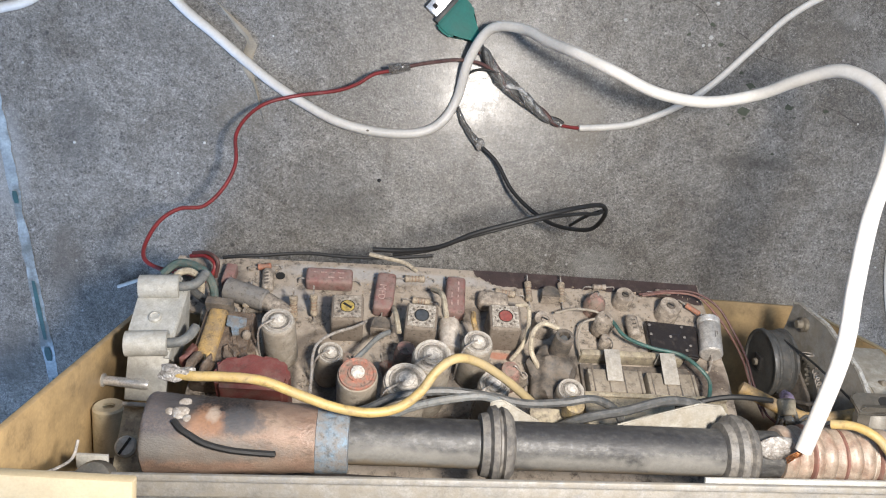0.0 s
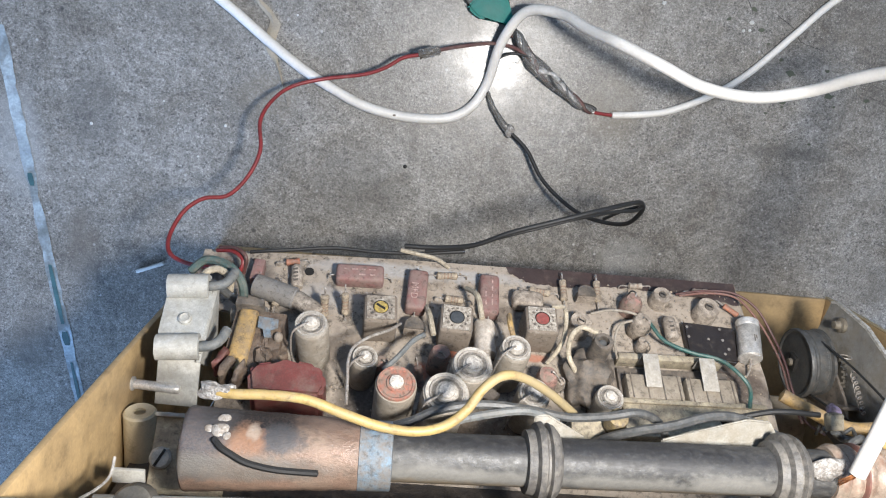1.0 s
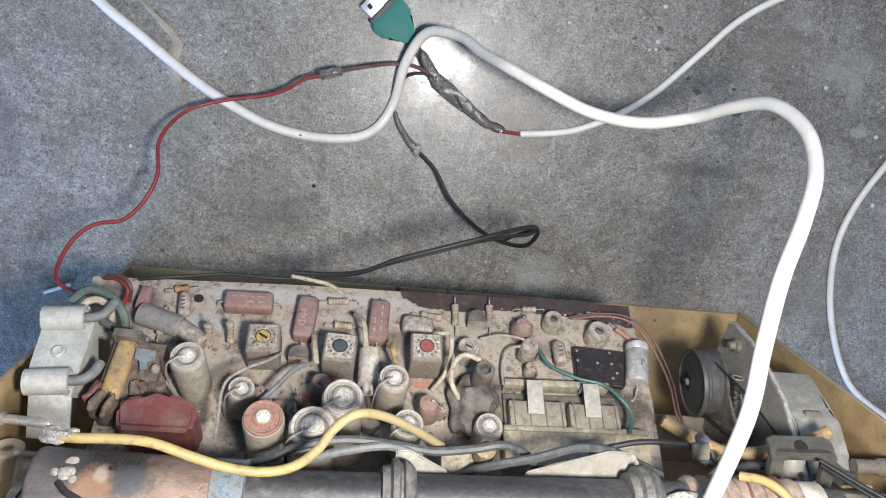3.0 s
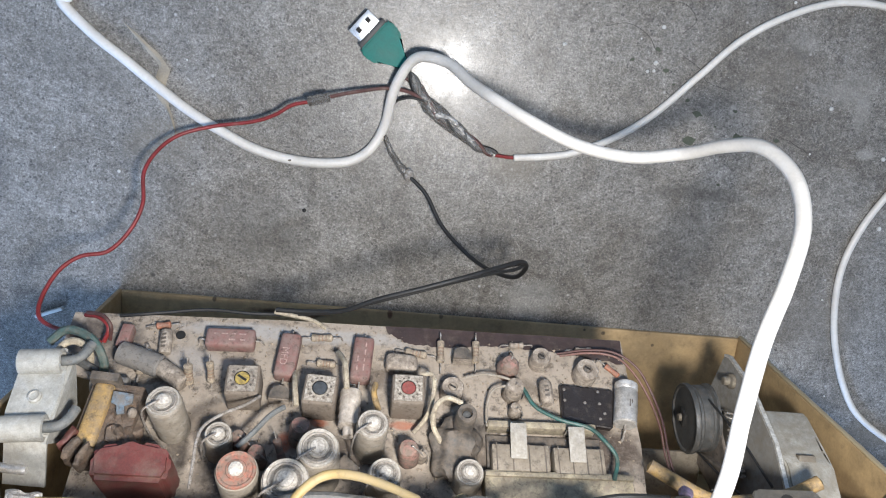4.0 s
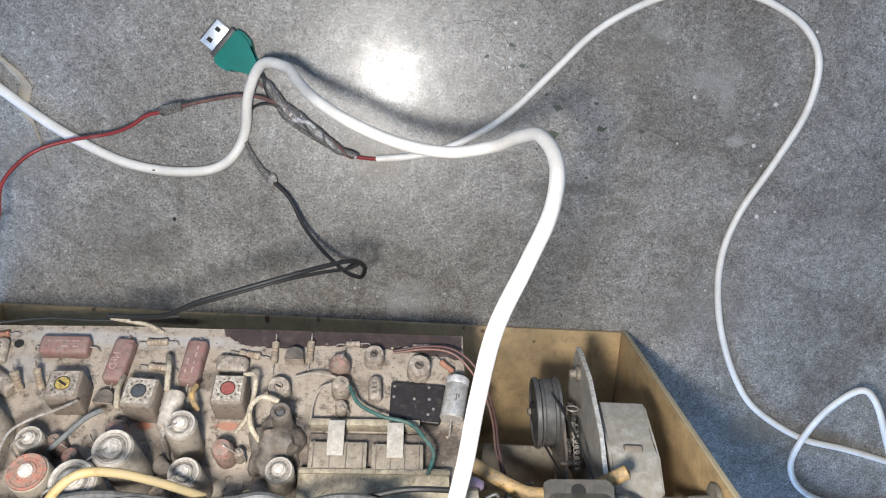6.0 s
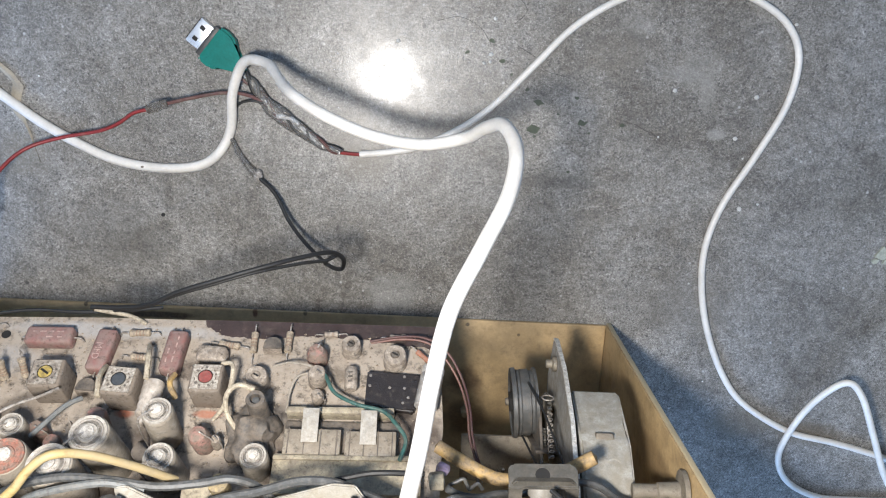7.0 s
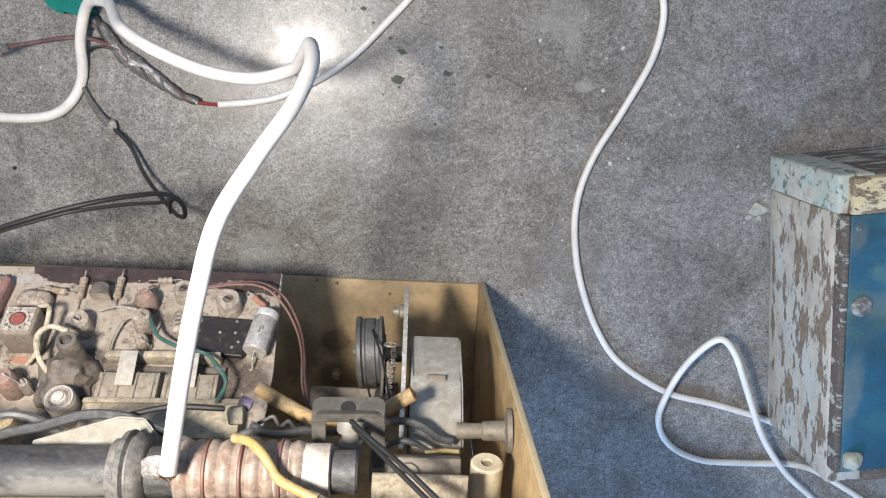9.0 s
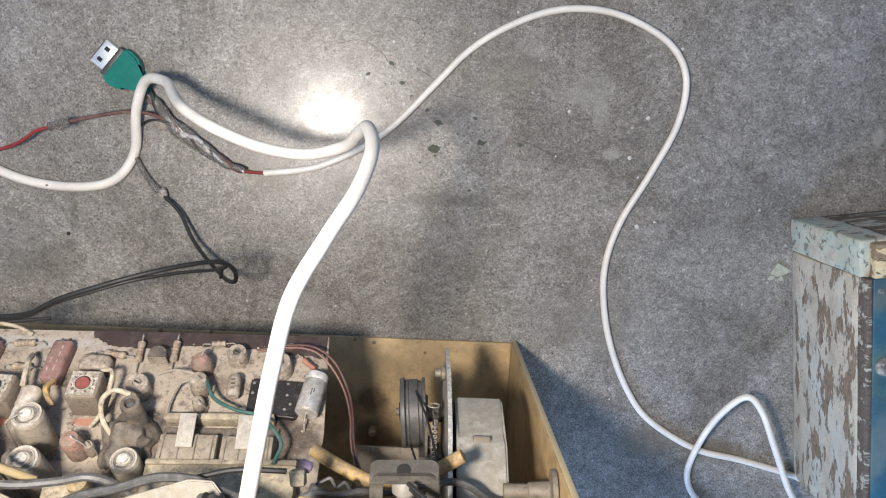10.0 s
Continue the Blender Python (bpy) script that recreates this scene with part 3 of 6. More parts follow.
TWIST = [(-0.0229, 0.1083, 0.004), (-0.0182, 0.1034, 0.004), (-0.0128, 0.0964, 0.005), (-0.0051, 0.0899, 0.005), (0.004, 0.084, 0.005),
    (0.0134, 0.0779, 0.004), (0.0206, 0.0757, 0.003)]
TWIST_B = [(-0.0157, 0.102, 0.004), (-0.01, 0.0918, 0.005), (-0.0002, 0.0892, 0.006), (0.008, 0.0814, 0.005), (0.0174, 0.0757, 0.003)]
RED_END = [(0.0202, 0.0751, 0.0025), (0.0252, 0.0747, 0.002), (0.0299, 0.0746, 0.002)]
BARE = [(-0.0286, 0.079, 0.003), (-0.0257, 0.0732, 0.003), (-0.0207, 0.0663, 0.004), (-0.0166, 0.0626, 0.004)]
BLACK_WIRE = [(-0.0166, 0.0626, 0.004), (-0.0082, 0.0554, 0.007), (-0.0012, 0.0445, 0.012), (0.0066, 0.0373, 0.019), (0.015, 0.0326, 0.028),
    (0.022, 0.0327, 0.042), (0.0279, 0.0352, 0.053), (0.0296, 0.0424, 0.063), (0.0258, 0.0472, 0.072), (0.0164, 0.0478, 0.083),
    (0.0042, 0.0458, 0.091), (-0.0108, 0.0413, 0.094), (-0.0256, 0.0357, 0.093), (-0.037, 0.0292, 0.089), (-0.0492, 0.0258, 0.084),
    (-0.0612, 0.0248, 0.082)]
BLACK_WIRE_B = [(0.0202, 0.0348, 0.046), (0.0239, 0.0411, 0.058), (0.0279, 0.0448, 0.066), (0.0242, 0.0438, 0.071), (0.0151, 0.0442, 0.079),
    (0.0006, 0.043, 0.089), (-0.0126, 0.0392, 0.092), (-0.0276, 0.0336, 0.091), (-0.0402, 0.0268, 0.085), (-0.0536, 0.023, 0.08)]
BLACK_EDGE = [(-0.0383, 0.0222, 0.0722), (-0.0545, 0.0203, 0.0731), (-0.0705, 0.0195, 0.0741), (-0.0865, 0.0196, 0.074), (-0.1017, 0.018, 0.0761),
    (-0.1088, 0.0176, 0.0782), (-0.1166, 0.0164, 0.0782)]
YELLOW = [(-0.1067, 0.0074, 0.176), (-0.1026, 0.0074, 0.1765), (-0.0946, 0.0078, 0.1765), (-0.0851, 0.0073, 0.1765), (-0.0751, 0.004, 0.1765),
    (-0.0663, 0.0012, 0.176), (-0.0576, 0, 0.175), (-0.0503, 0.0012, 0.1735), (-0.0448, 0.0053, 0.172), (-0.0408, 0.0107, 0.17),
    (-0.0357, 0.014, 0.168), (-0.0288, 0.0116, 0.163), (-0.0194, 0.0046, 0.156), (-0.0095, -0.0047, 0.148)]
YELLOW_R = [(0.0721, 0.0025, 0.168), (0.0766, 0.0038, 0.172), (0.0809, 0.0024, 0.176), (0.0849, -0.002, 0.179), (0.0895, -0.0031, 0.182),
    (0.0954, -0.0048, 0.184)]
GREY_A = [(-0.0823, -0.0092, 0.158), (-0.07, -0.0091, 0.158), (-0.0594, -0.0065, 0.158), (-0.0505, -0.0024, 0.157), (-0.038, -0.0001, 0.156),
    (-0.025, -0.0006, 0.156), (-0.0128, -0.0026, 0.155), (-0.0005, -0.0022, 0.153), (0.008, -0.0010, 0.152), (0.0155, -0.0046, 0.150), (0.0205, -0.0125, 0.147), (0.0215, -0.0200, 0.143)]
GREY_B = [(-0.0542, -0.0104, 0.158), (-0.0472, -0.005, 0.159), (-0.0367, -0.0016, 0.159), (-0.0256, -0.0002, 0.158), (-0.0162, -0.0036, 0.156)]
GREY_C = [(-0.0065, -0.0165, 0.148), (0.0005, -0.0090, 0.153), (0.0080, -0.0046, 0.156), (0.0169, -0.0024, 0.156), (0.0286, 0.001, 0.155), (0.0388, 0.0003, 0.154), (0.0475, -0.0031, 0.154),
    (0.0564, -0.0074, 0.153)]
BLK_R1 = [(0.1022, 0.0018, 0.158), (0.108, 0.0003, 0.166), (0.1143, -0.0015, 0.174), (0.123, -0.0046, 0.184)]
BLK_R2 = [(0.1014, 0.0034, 0.158), (0.1087, 0.0012, 0.166), (0.116, -0.0006, 0.174), (0.1258, -0.0046, 0.184)]
GREY_R = [(0.0676, -0.0055, 0.158), (0.0733, -0.0021, 0.156), (0.08, -0.0058, 0.15), (0.0875, -0.0062, 0.146), (0.0952, -0.0096, 0.14),
    (0.1036, -0.0085, 0.138), (0.1137, -0.0078, 0.135), (0.1207, -0.0088, 0.135), (0.127, -0.013, 0.135), (0.1315, -0.0142, 0.135)]
GREY_R2 = [(0.1106, -0.0138, 0.14), (0.1157, -0.0117, 0.14), (0.12, -0.0125, 0.14), (0.1244, -0.0152, 0.14)]
TANGLE_A = [(0.0342, -0.0026, 0.15), (0.0406, -0.0006, 0.15), (0.048, 0.0014, 0.15), (0.0543, 0.002, 0.15), (0.0604, 0.0014, 0.149),
    (0.0648, 0.0008, 0.148)]
TANGLE_B = [(0.0726, -0.0077, 0.14), (0.075, -0.0063, 0.14), (0.0772, -0.0052, 0.14), (0.0784, -0.0071, 0.14), (0.0792, -0.0087, 0.14),
    (0.0806, -0.0074, 0.14), (0.0819, -0.0066, 0.14), (0.0834, -0.0086, 0.14)]
TANGLE_C = [(0.072, -0.005, 0.146), (0.0759, -0.0076, 0.145), (0.0808, -0.0083, 0.145), (0.0856, -0.0081, 0.144), (0.0898, -0.0078, 0.143)]
TANGLE_D = [(0.0704, 0.0017, 0.146), (0.0686, -0.0001, 0.15)]
YEL_S = [(0.123, -0.015, 0.141), (0.1286, -0.0141, 0.141), (0.1333, -0.0143, 0.141)]
GREEN_WIRE = [(0.0249, 0.0102, 0.0947), (0.0282, 0.008, 0.0976), (0.0319, 0.0043, 0.1025), (0.0403, 0.0023, 0.1069), (0.0496, 0.0015, 0.1097),
    (0.0546, -0.0008, 0.1144), (0.0582, -0.0048, 0.118), (0.0565, -0.0092, 0.1238)]
RB_A = [(0.0423, 0.0151, 0.0799), (0.0538, 0.0171, 0.0789), (0.0638, 0.0178, 0.0814), (0.072, 0.0137, 0.085), (0.0778, 0.0052, 0.09),
    (0.0806, -0.0022, 0.097), (0.0819, -0.0104, 0.104), (0.0854, -0.0188, 0.11), (0.0925, -0.0226, 0.112)]
RB_B = [(0.043, 0.0151, 0.0816), (0.0541, 0.0169, 0.0809), (0.064, 0.0167, 0.0828), (0.0711, 0.0114, 0.085), (0.0768, 0.0038, 0.09),
    (0.0798, -0.0036, 0.097), (0.0809, -0.0112, 0.104), (0.0846, -0.02, 0.11)]
LD_GREY = [(-0.0612, 0.0055, 0.1109), (-0.065, 0.005, 0.1166), (-0.0708, 0.004, 0.1212), (-0.0756, 0.0019, 0.1256), (-0.0769, -0.0013, 0.13),
    (-0.0765, -0.005, 0.1349), (-0.0761, -0.0101, 0.1416)]
LD_TEAL = [(-0.0658, -0.0062, 0.1231), (-0.0636, -0.0042, 0.1222), (-0.0609, -0.0017, 0.1205), (-0.0574, 0.0013, 0.1165), (-0.0549, 0.0023, 0.1136),
    (-0.0531, 0.0025, 0.1116)]
SL_A = [(-0.0523, 0.0064, 0.0932), (-0.0511, 0.006, 0.102), (-0.0497, 0.0015, 0.108)]
SL_B = [(-0.0379, 0.0127, 0.0881), (-0.035, 0.0132, 0.0974), (-0.0335, 0.0076, 0.1049)]
SL_C = [(-0.024, 0.0089, 0.1031), (-0.0243, 0.0077, 0.108), (-0.0223, 0.0023, 0.1085)]
LD_CREAM = [(-0.0085, 0.0121, 0.0988), (-0.0043, 0.012, 0.1006), (-0.0045, 0.0046, 0.1055), (-0.0065, -0.0013, 0.1067), (-0.0099, -0.0058, 0.1077)]
LD_CREAM2 = [(0.0053, 0.0076, 0.1099), (0.0001, 0.009, 0.1097), (-0.0036, 0.0064, 0.1115), (-0.0038, -0.0002, 0.1119), (-0.0005, -0.0059, 0.1127),
    (0.003, -0.0088, 0.1117)]
LD_THIN = [(0.0078, 0.0081, 0.0909), (0.0145, 0.0106, 0.0925), (0.0211, 0.0111, 0.0952), (0.0249, 0.0097, 0.0954)]
LD_THIN2 = [(0.0236, 0.0091, 0.0962), (0.0176, 0.0066, 0.0962), (0.0154, 0.0016, 0.0995), (0.0154, -0.0028, 0.1053)]
YG = [(-0.0625, 0.0217, 0.0761), (-0.0561, 0.0206, 0.0759), (-0.049, 0.0194, 0.0759), (-0.0439, 0.0163, 0.075)]
L_GREEN = [(-0.1331, 0.0131, 0.0975), (-0.1283, 0.0171, 0.0956), (-0.1212, 0.0168, 0.0976), (-0.1162, 0.0135, 0.1003), (-0.1144, 0.0082, 0.1007),
    (-0.1155, 0.0025, 0.0984)]
L_RED2 = [(-0.1279, 0.0164, 0.0798), (-0.1215, 0.0179, 0.0845), (-0.1173, 0.0156, 0.0876), (-0.1189, 0.0103, 0.0879)]
L_TAN = [(-0.128, 0.0086, 0.1035), (-0.1272, 0.0142, 0.1027), (-0.1231, 0.0161, 0.1018), (-0.1191, 0.013, 0.101), (-0.1193, 0.007, 0.099)]
L_GREY = [(-0.1281, 0.0078, 0.1062), (-0.1271, 0.0124, 0.1052), (-0.123, 0.0115, 0.1047), (-0.119, 0.0074, 0.1018), (-0.1155, 0.004, 0.0997)]

# ---- building helpers ----
def part(name, bm, material, parent=None, label="", smooth=True):
    """One mesh object out of bm, in the room's own axes, under a thing or a part."""
    bmesh.ops.recalc_face_normals(bm, faces=bm.faces[:])
    me = bpy.data.meshes.new(name)
    bm.to_mesh(me)
    bm.free()
    me.materials.append(material)
    if smooth:
        me.shade_smooth()
        me.set_sharp_from_angle(angle=radians(38))
    ob = new(name, me)
    if parent:
        ob.parent = parent
        if parent.type == "EMPTY":
            ob.matrix_parent_inverse = Matrix.Translation(-parent.location)
    if label:
        ob["label"] = label
    return ob


def thing(name, at, label, category, group="", kind=""):
    ob = new(name)
    ob.location, ob.empty_display_size = at, 0.02
    return tagged(ob, label, category, group, kind)


def lone(name, bm, material, label, category, group="", kind=""):
    return tagged(part(name, bm, material), label, category, group, kind)


def block(size, m=Matrix(), bevel=0.0, seg=2):
    """A bevelled block round its centre."""
    bm = bmesh.new()
    bmesh.ops.create_cube(bm, size=1, matrix=Matrix.Diagonal((*size, 1)))
    if bevel:
        bmesh.ops.bevel(bm, geom=bm.edges[:], offset=bevel, segments=seg, affect="EDGES", profile=0.5)
    bmesh.ops.transform(bm, matrix=m, verts=bm.verts[:])
    return bm


def span(x0, x1, y0, y1, z0, z1, bevel=0.0):
    return block((x1 - x0, y1 - y0, z1 - z0), Matrix.Translation(((x0 + x1) / 2, (y0 + y1) / 2, (z0 + z1) / 2)), bevel)


def lathe(profile, m=Matrix(), seg=24):
    """A turned form: (radius, height) pairs round the z axis."""
    bm = bmesh.new()
    rings = []
    for r, z in profile:
        if r < 1e-6:
            rings.append([bm.verts.new((0, 0, z))])
        else:
            rings.append([bm.verts.new((r * math.cos(k * math.tau / seg), r * math.sin(k * math.tau / seg), z)) for k in range(seg)])
    for a, b in zip(rings, rings[1:]):
        for k in range(seg):
            j = (k + 1) % seg
            corners = [a[k % len(a)], a[j % len(a)], b[j % len(b)], b[k % len(b)]]
            corners = list(dict.fromkeys(corners))
            if len(corners) > 2:
                bm.faces.new(corners)
    for ring in (rings[0], rings[-1]):
        if len(ring) > 1:
            bm.faces.new(ring)
    bmesh.ops.transform(bm, matrix=m, verts=bm.verts[:])
    return bm


def prism(outline, z0, z1, m=Matrix(), bevel=0.0):
    """An outline in x, y pushed from z0 to z1."""
    bm = bmesh.new()
    low = [bm.verts.new((x, y, z0)) for x, y in outline]
    high = [bm.verts.new((x, y, z1)) for x, y in outline]
    bm.faces.new(low)
    bm.faces.new(high)
    for k in range(len(outline)):
        j = (k + 1) % len(outline)
        bm.faces.new((low[k], low[j], high[j], high[k]))
    if bevel:
        bmesh.ops.bevel(bm, geom=bm.edges[:], offset=bevel, segments=2, affect="EDGES")
    bmesh.ops.transform(bm, matrix=m, verts=bm.verts[:])
    return bm


def glide(points, steps=8):
    """A smooth line through the points."""
    p = [Vector(q) for q in points]
    p = [2 * p[0] - p[1], *p, 2 * p[-1] - p[-2]]
    out = []
    for a, b, c, d in zip(p, p[1:], p[2:], p[3:]):
        for k in range(steps):
            s = k / steps
            out.append(0.5 * (2 * b + (c - a) * s + (2 * a - 5 * b + 4 * c - d) * s * s + (3 * b - a - 3 * c + d) * s ** 3))
    return out + [p[-2]]


def tube(points, radius, seg=10, steps=8, wobble=0.0, ends=True, taper=None):
    """A round wire through the points, with rounded ends."""
    line = glide(points, steps)
    bm = bmesh.new()
    rings, side = [], None
    for k, c in enumerate(line):
        ahead = (line[min(k + 1, len(line) - 1)] - line[max(k - 1, 0)]).normalized()
        if side is None:
            side = ahead.orthogonal().normalized()
        side = (side - ahead * side.dot(ahead)).normalized()
        up = ahead.cross(side)
        r = radius * (1 + wobble * noise.noise(c * 420))
        if taper:
            r *= taper(k / (len(line) - 1))
        rings.append([bm.verts.new(c + r * (side * math.cos(j * math.tau / seg) + up * math.sin(j * math.tau / seg))) for j in range(seg)])
    for a, b in zip(rings, rings[1:]):
        for k in range(seg):
            bm.faces.new((a[k], a[(k + 1) % seg], b[(k + 1) % seg], b[k]))
    if ends:
        for ring, c, o in ((rings[0], line[0], line[1]), (rings[-1], line[-1], line[-2])):
            tip = bm.verts.new(c + (c - o).normalized() * radius * 0.35)
            for k in range(seg):
                bm.faces.new((ring[k], ring[(k + 1) % seg], tip))
    return bm


def wrap(points, width, thick, seed=0, seg=9, steps=5):
    """A crumpled flat wrapping round a line: width is a function of the way along it."""
    line = glide(points, steps)
    bm, prev = bmesh.new(), None
    for k, c in enumerate(line):
        ahead = (line[min(k + 1, len(line) - 1)] - line[max(k - 1, 0)]).normalized()
        side = ahead.cross(Vector((0, 0, 1))).normalized()
        up = side.cross(ahead)
        w = width(k / (len(line) - 1)) / 2
        ring = []
        for j in range(seg):
            a = j * math.tau / seg
            crease = 1 + 0.35 * noise.noise(Vector((k * 0.45, j * 1.7, seed)))
            ring.append(bm.verts.new(c + side * (w * crease * math.cos(a)) + up * (min(thick / 2, w) * crease * math.sin(a))))
        if prev:
            for j in range(seg):
                bm.faces.new((prev[j], prev[(j + 1) % seg], ring[(j + 1) % seg], ring[j]))
        else:
            bm.faces.new(ring)
        prev = ring
    bm.faces.new(prev)
    return bm


def strand(points, off, turns, phase, r, seg=6):
    """A wire that winds round the line."""
    line = glide(points, 5)
    out = []
    for k, c in enumerate(line):
        a = phase + turns * math.tau * k / (len(line) - 1)
        out.append(c + Vector((off * math.cos(a), off * math.cos(a) * 0.6, 0.5 * off * math.sin(a))))
    return tube(out, r, seg, 2)


def lump(m, radius, rough=0.25, seg=2, freq=300):
    """An uneven blob."""
    bm = bmesh.new()
    bmesh.ops.create_icosphere(bm, subdivisions=seg, radius=radius)
    for v in bm.verts:
        v.co *= 1 + rough * noise.noise(v.co * freq + m.translation * 90)
    bmesh.ops.transform(bm, matrix=m, verts=bm.verts[:])
    return bm


def joined(*parts):
    """Several forms as one mesh."""
    whole = bmesh.new()
    for bm in parts:
        me = bpy.data.meshes.new("joined")
        bm.to_mesh(me)
        bm.free()
        whole.from_mesh(me)
        bpy.data.meshes.remove(me)
    return whole


def rough_up(bm, amount, freq, cuts=0):
    if cuts:
        bmesh.ops.subdivide_edges(bm, edges=bm.edges[:], cuts=cuts, use_grid_fill=True)
    for v in bm.verts:
        v.co += amount * noise.noise_vector(v.co * freq)
    return bm


def lettering(text, size, m, depth=0.00008):
    curve = bpy.data.curves.new("lettering", "FONT")
    curve.body, curve.size, curve.extrude, curve.align_x, curve.align_y = text, size, depth, "CENTER", "CENTER"
    holder = bpy.data.objects.new("lettering", curve)
    me = bpy.data.meshes.new_from_object(holder)
    bm = bmesh.new()
    bm.from_mesh(me)
    bpy.data.objects.remove(holder)
    bpy.data.meshes.remove(me)
    bmesh.ops.transform(bm, matrix=m, verts=bm.verts[:])
    return bm


def along(a, b):
    """The pose at a whose z axis points to b, and the distance."""
    a, b = Vector(a), Vector(b)
    return Matrix.Translation(a) @ (b - a).to_track_quat("Z", "Y").to_matrix().to_4x4(), (b - a).length


# ---- the room ----
floor = lone("floor", span(-1.7, 1.7, -2.1, 1.8, -0.12, 0.0), M_FLOOR, "worn grey polished concrete floor with hairline cracks", "floor", kind="structure")
# unseen walls and ceiling, set close and pale to bounce more light
lone("wall_north", span(-1.7, 1.7, 1.8, 1.92, 0, 2.4), M_WALL, "plain painted wall", "wall", kind="structure")
lone("wall_east", span(1.7, 1.82, -2.1, 1.8, 0, 2.4), M_WALL, "plain painted wall", "wall", kind="structure")
lone("wall_west", span(-1.82, -1.7, -2.1, 1.8, 0, 2.4), M_WALL, "plain painted wall", "wall", kind="structure")
wall = lone("wall_south", joined(span(-1.7, -1.62, -2.22, -2.1, 0, 2.4), span(-0.28, 1.7, -2.22, -2.1, 0, 2.4), span(-1.62, -0.28, -2.22, -2.1, 0, 0.85),
                                 span(-1.62, -0.28, -2.22, -2.1, 1.85, 2.4)), M_WALL, "plain painted wall with a window opening", "wall", kind="structure")
lone("ceiling", span(-1.82, 1.82, -2.22, 1.92, 2.4, 2.5), M_WALL, "plain painted ceiling", "ceiling", kind="structure")

# hairline cracks in the concrete
for k, pts in enumerate(([(0.1051, 0.0563), (0.1066, 0.0591), (0.1076, 0.0608), (0.1101, 0.0630), (0.1136, 0.0643), (0.1167, 0.0660), (0.1196, 0.0667), (0.1226, 0.0701), (0.1259, 0.0735)],
              [(0.0698, 0.0536), (0.0763, 0.0582), (0.0802, 0.0611), (0.0834, 0.0629), (0.0907, 0.0659)],
              [(0.1175, 0.0253), (0.1229, 0.0273), (0.1277, 0.0292), (0.1335, 0.0333), (0.1409, 0.0365)],
              [(0.1379, 0.0491), (0.1453, 0.0527), (0.1533, 0.0553)],
              [(0.1437, 0.0964), (0.1531, 0.0942), (0.1600, 0.0911), (0.1670, 0.0877)],
              [(0.1049, 0.0553), (0.1083, 0.0588), (0.1132, 0.0613), (0.1180, 0.0643)])):
    path = glide([(x, y, 0.00025) for x, y in pts], 6)
    bm, prev = bmesh.new(), None
    for j, c in enumerate(path):
        w = 0.00028 * (0.35 + 0.9 * abs(noise.noise(Vector((j * 0.37, k * 5.1, 0))))) * math.sin(math.pi * (j + 0.6) / (len(path) + 0.2))
        c = c + Vector((0.0006 * noise.noise(Vector((j * 0.5, k, 1))), 0.0006 * noise.noise(Vector((j * 0.5, k, 9))), 0))
        pair = [bm.verts.new(c + Vector((-w, -w, 0))), bm.verts.new(c + Vector((w, w, 0)))]
        if prev:
            bm.faces.new((*prev, pair[1], pair[0]))
        prev = pair
    part("crack", bm, M_CRACK, floor)

# paint line across the floor
line = thing("floor_paint_line", (-0.22, 0, 0), "worn pale blue paint line on the concrete floor", "paint line", kind="structure")
bm = bmesh.new()
prev = None
for k in range(61):
    s = k / 60
    c = Vector((-0.2398 + 0.037 * s, 0.085 - 0.19 * s, 0.0003))
    w = 0.0033 * (0.75 + 0.5 * noise.noise(Vector((0, s * 9, 3))))
    pair = [bm.verts.new(c + Vector((-w + 0.0008 * noise.noise(Vector((s * 40, 1, 0))), 0, 0))), bm.verts.new(c + Vector((w + 0.0008 * noise.noise(Vector((s * 40, 7, 0))), 0, 0)))]
    if prev:
        bm.faces.new((*prev, pair[1], pair[0]))
    prev = pair
part("paint", bm, M_STAIN, line)
for s0, s1, w in ((0.33, 0.36, 0.0014), (0.55, 0.70, 0.0012), (0.72, 0.755, 0.0018), (0.80, 0.95, 0.0009)):
    bm = bmesh.new()
    left, right = [], []
    for k in range(9):
        s = s0 + (s1 - s0) * k / 8
        c = Vector((-0.2398 + 0.037 * s, 0.085 - 0.19 * s, 0.0006))
        ww = w * (0.5 + 0.5 * math.sin(math.pi * (0.12 + 0.76 * k / 8)))
        left.append(bm.verts.new(c + Vector((-ww, 0, 0))))
        right.append(bm.verts.new(c + Vector((ww * 0.8, 0, 0))))
    for k in range(8):
        bm.faces.new((left[k], left[k + 1], right[k + 1], right[k]))
    part("teal_streak", bm, M_TEALP, line, "dark teal paint streak")

# ---- radio cabinet, standing on its lower side with the open back turned to the room ----
X0, X1, RIM, DEEP, TOP = -0.142, 0.1502, -0.0028, -0.078, 0.211
case = thing("radio_cabinet", (0.004, -0.04, 0), "open-backed tan plastic radio cabinet standing on the floor", "radio cabinet")
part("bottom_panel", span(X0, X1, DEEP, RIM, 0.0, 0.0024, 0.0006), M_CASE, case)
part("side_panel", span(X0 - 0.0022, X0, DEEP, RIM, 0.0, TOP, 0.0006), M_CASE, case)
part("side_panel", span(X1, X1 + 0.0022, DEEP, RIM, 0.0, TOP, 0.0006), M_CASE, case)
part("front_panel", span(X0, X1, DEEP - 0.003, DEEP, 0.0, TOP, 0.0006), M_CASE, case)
part("top_panel", span(X0 - 0.0022, X1 + 0.0022, DEEP, -0.026, TOP, TOP + 0.0024, 0.0006), M_CASE, case)
part("top_edge", span(X0 - 0.0022, -0.1055, -0.026, RIM + 0.0005, TOP - 0.001, TOP + 0.0024, 0.0007), M_RIM, case, "cream top edge")
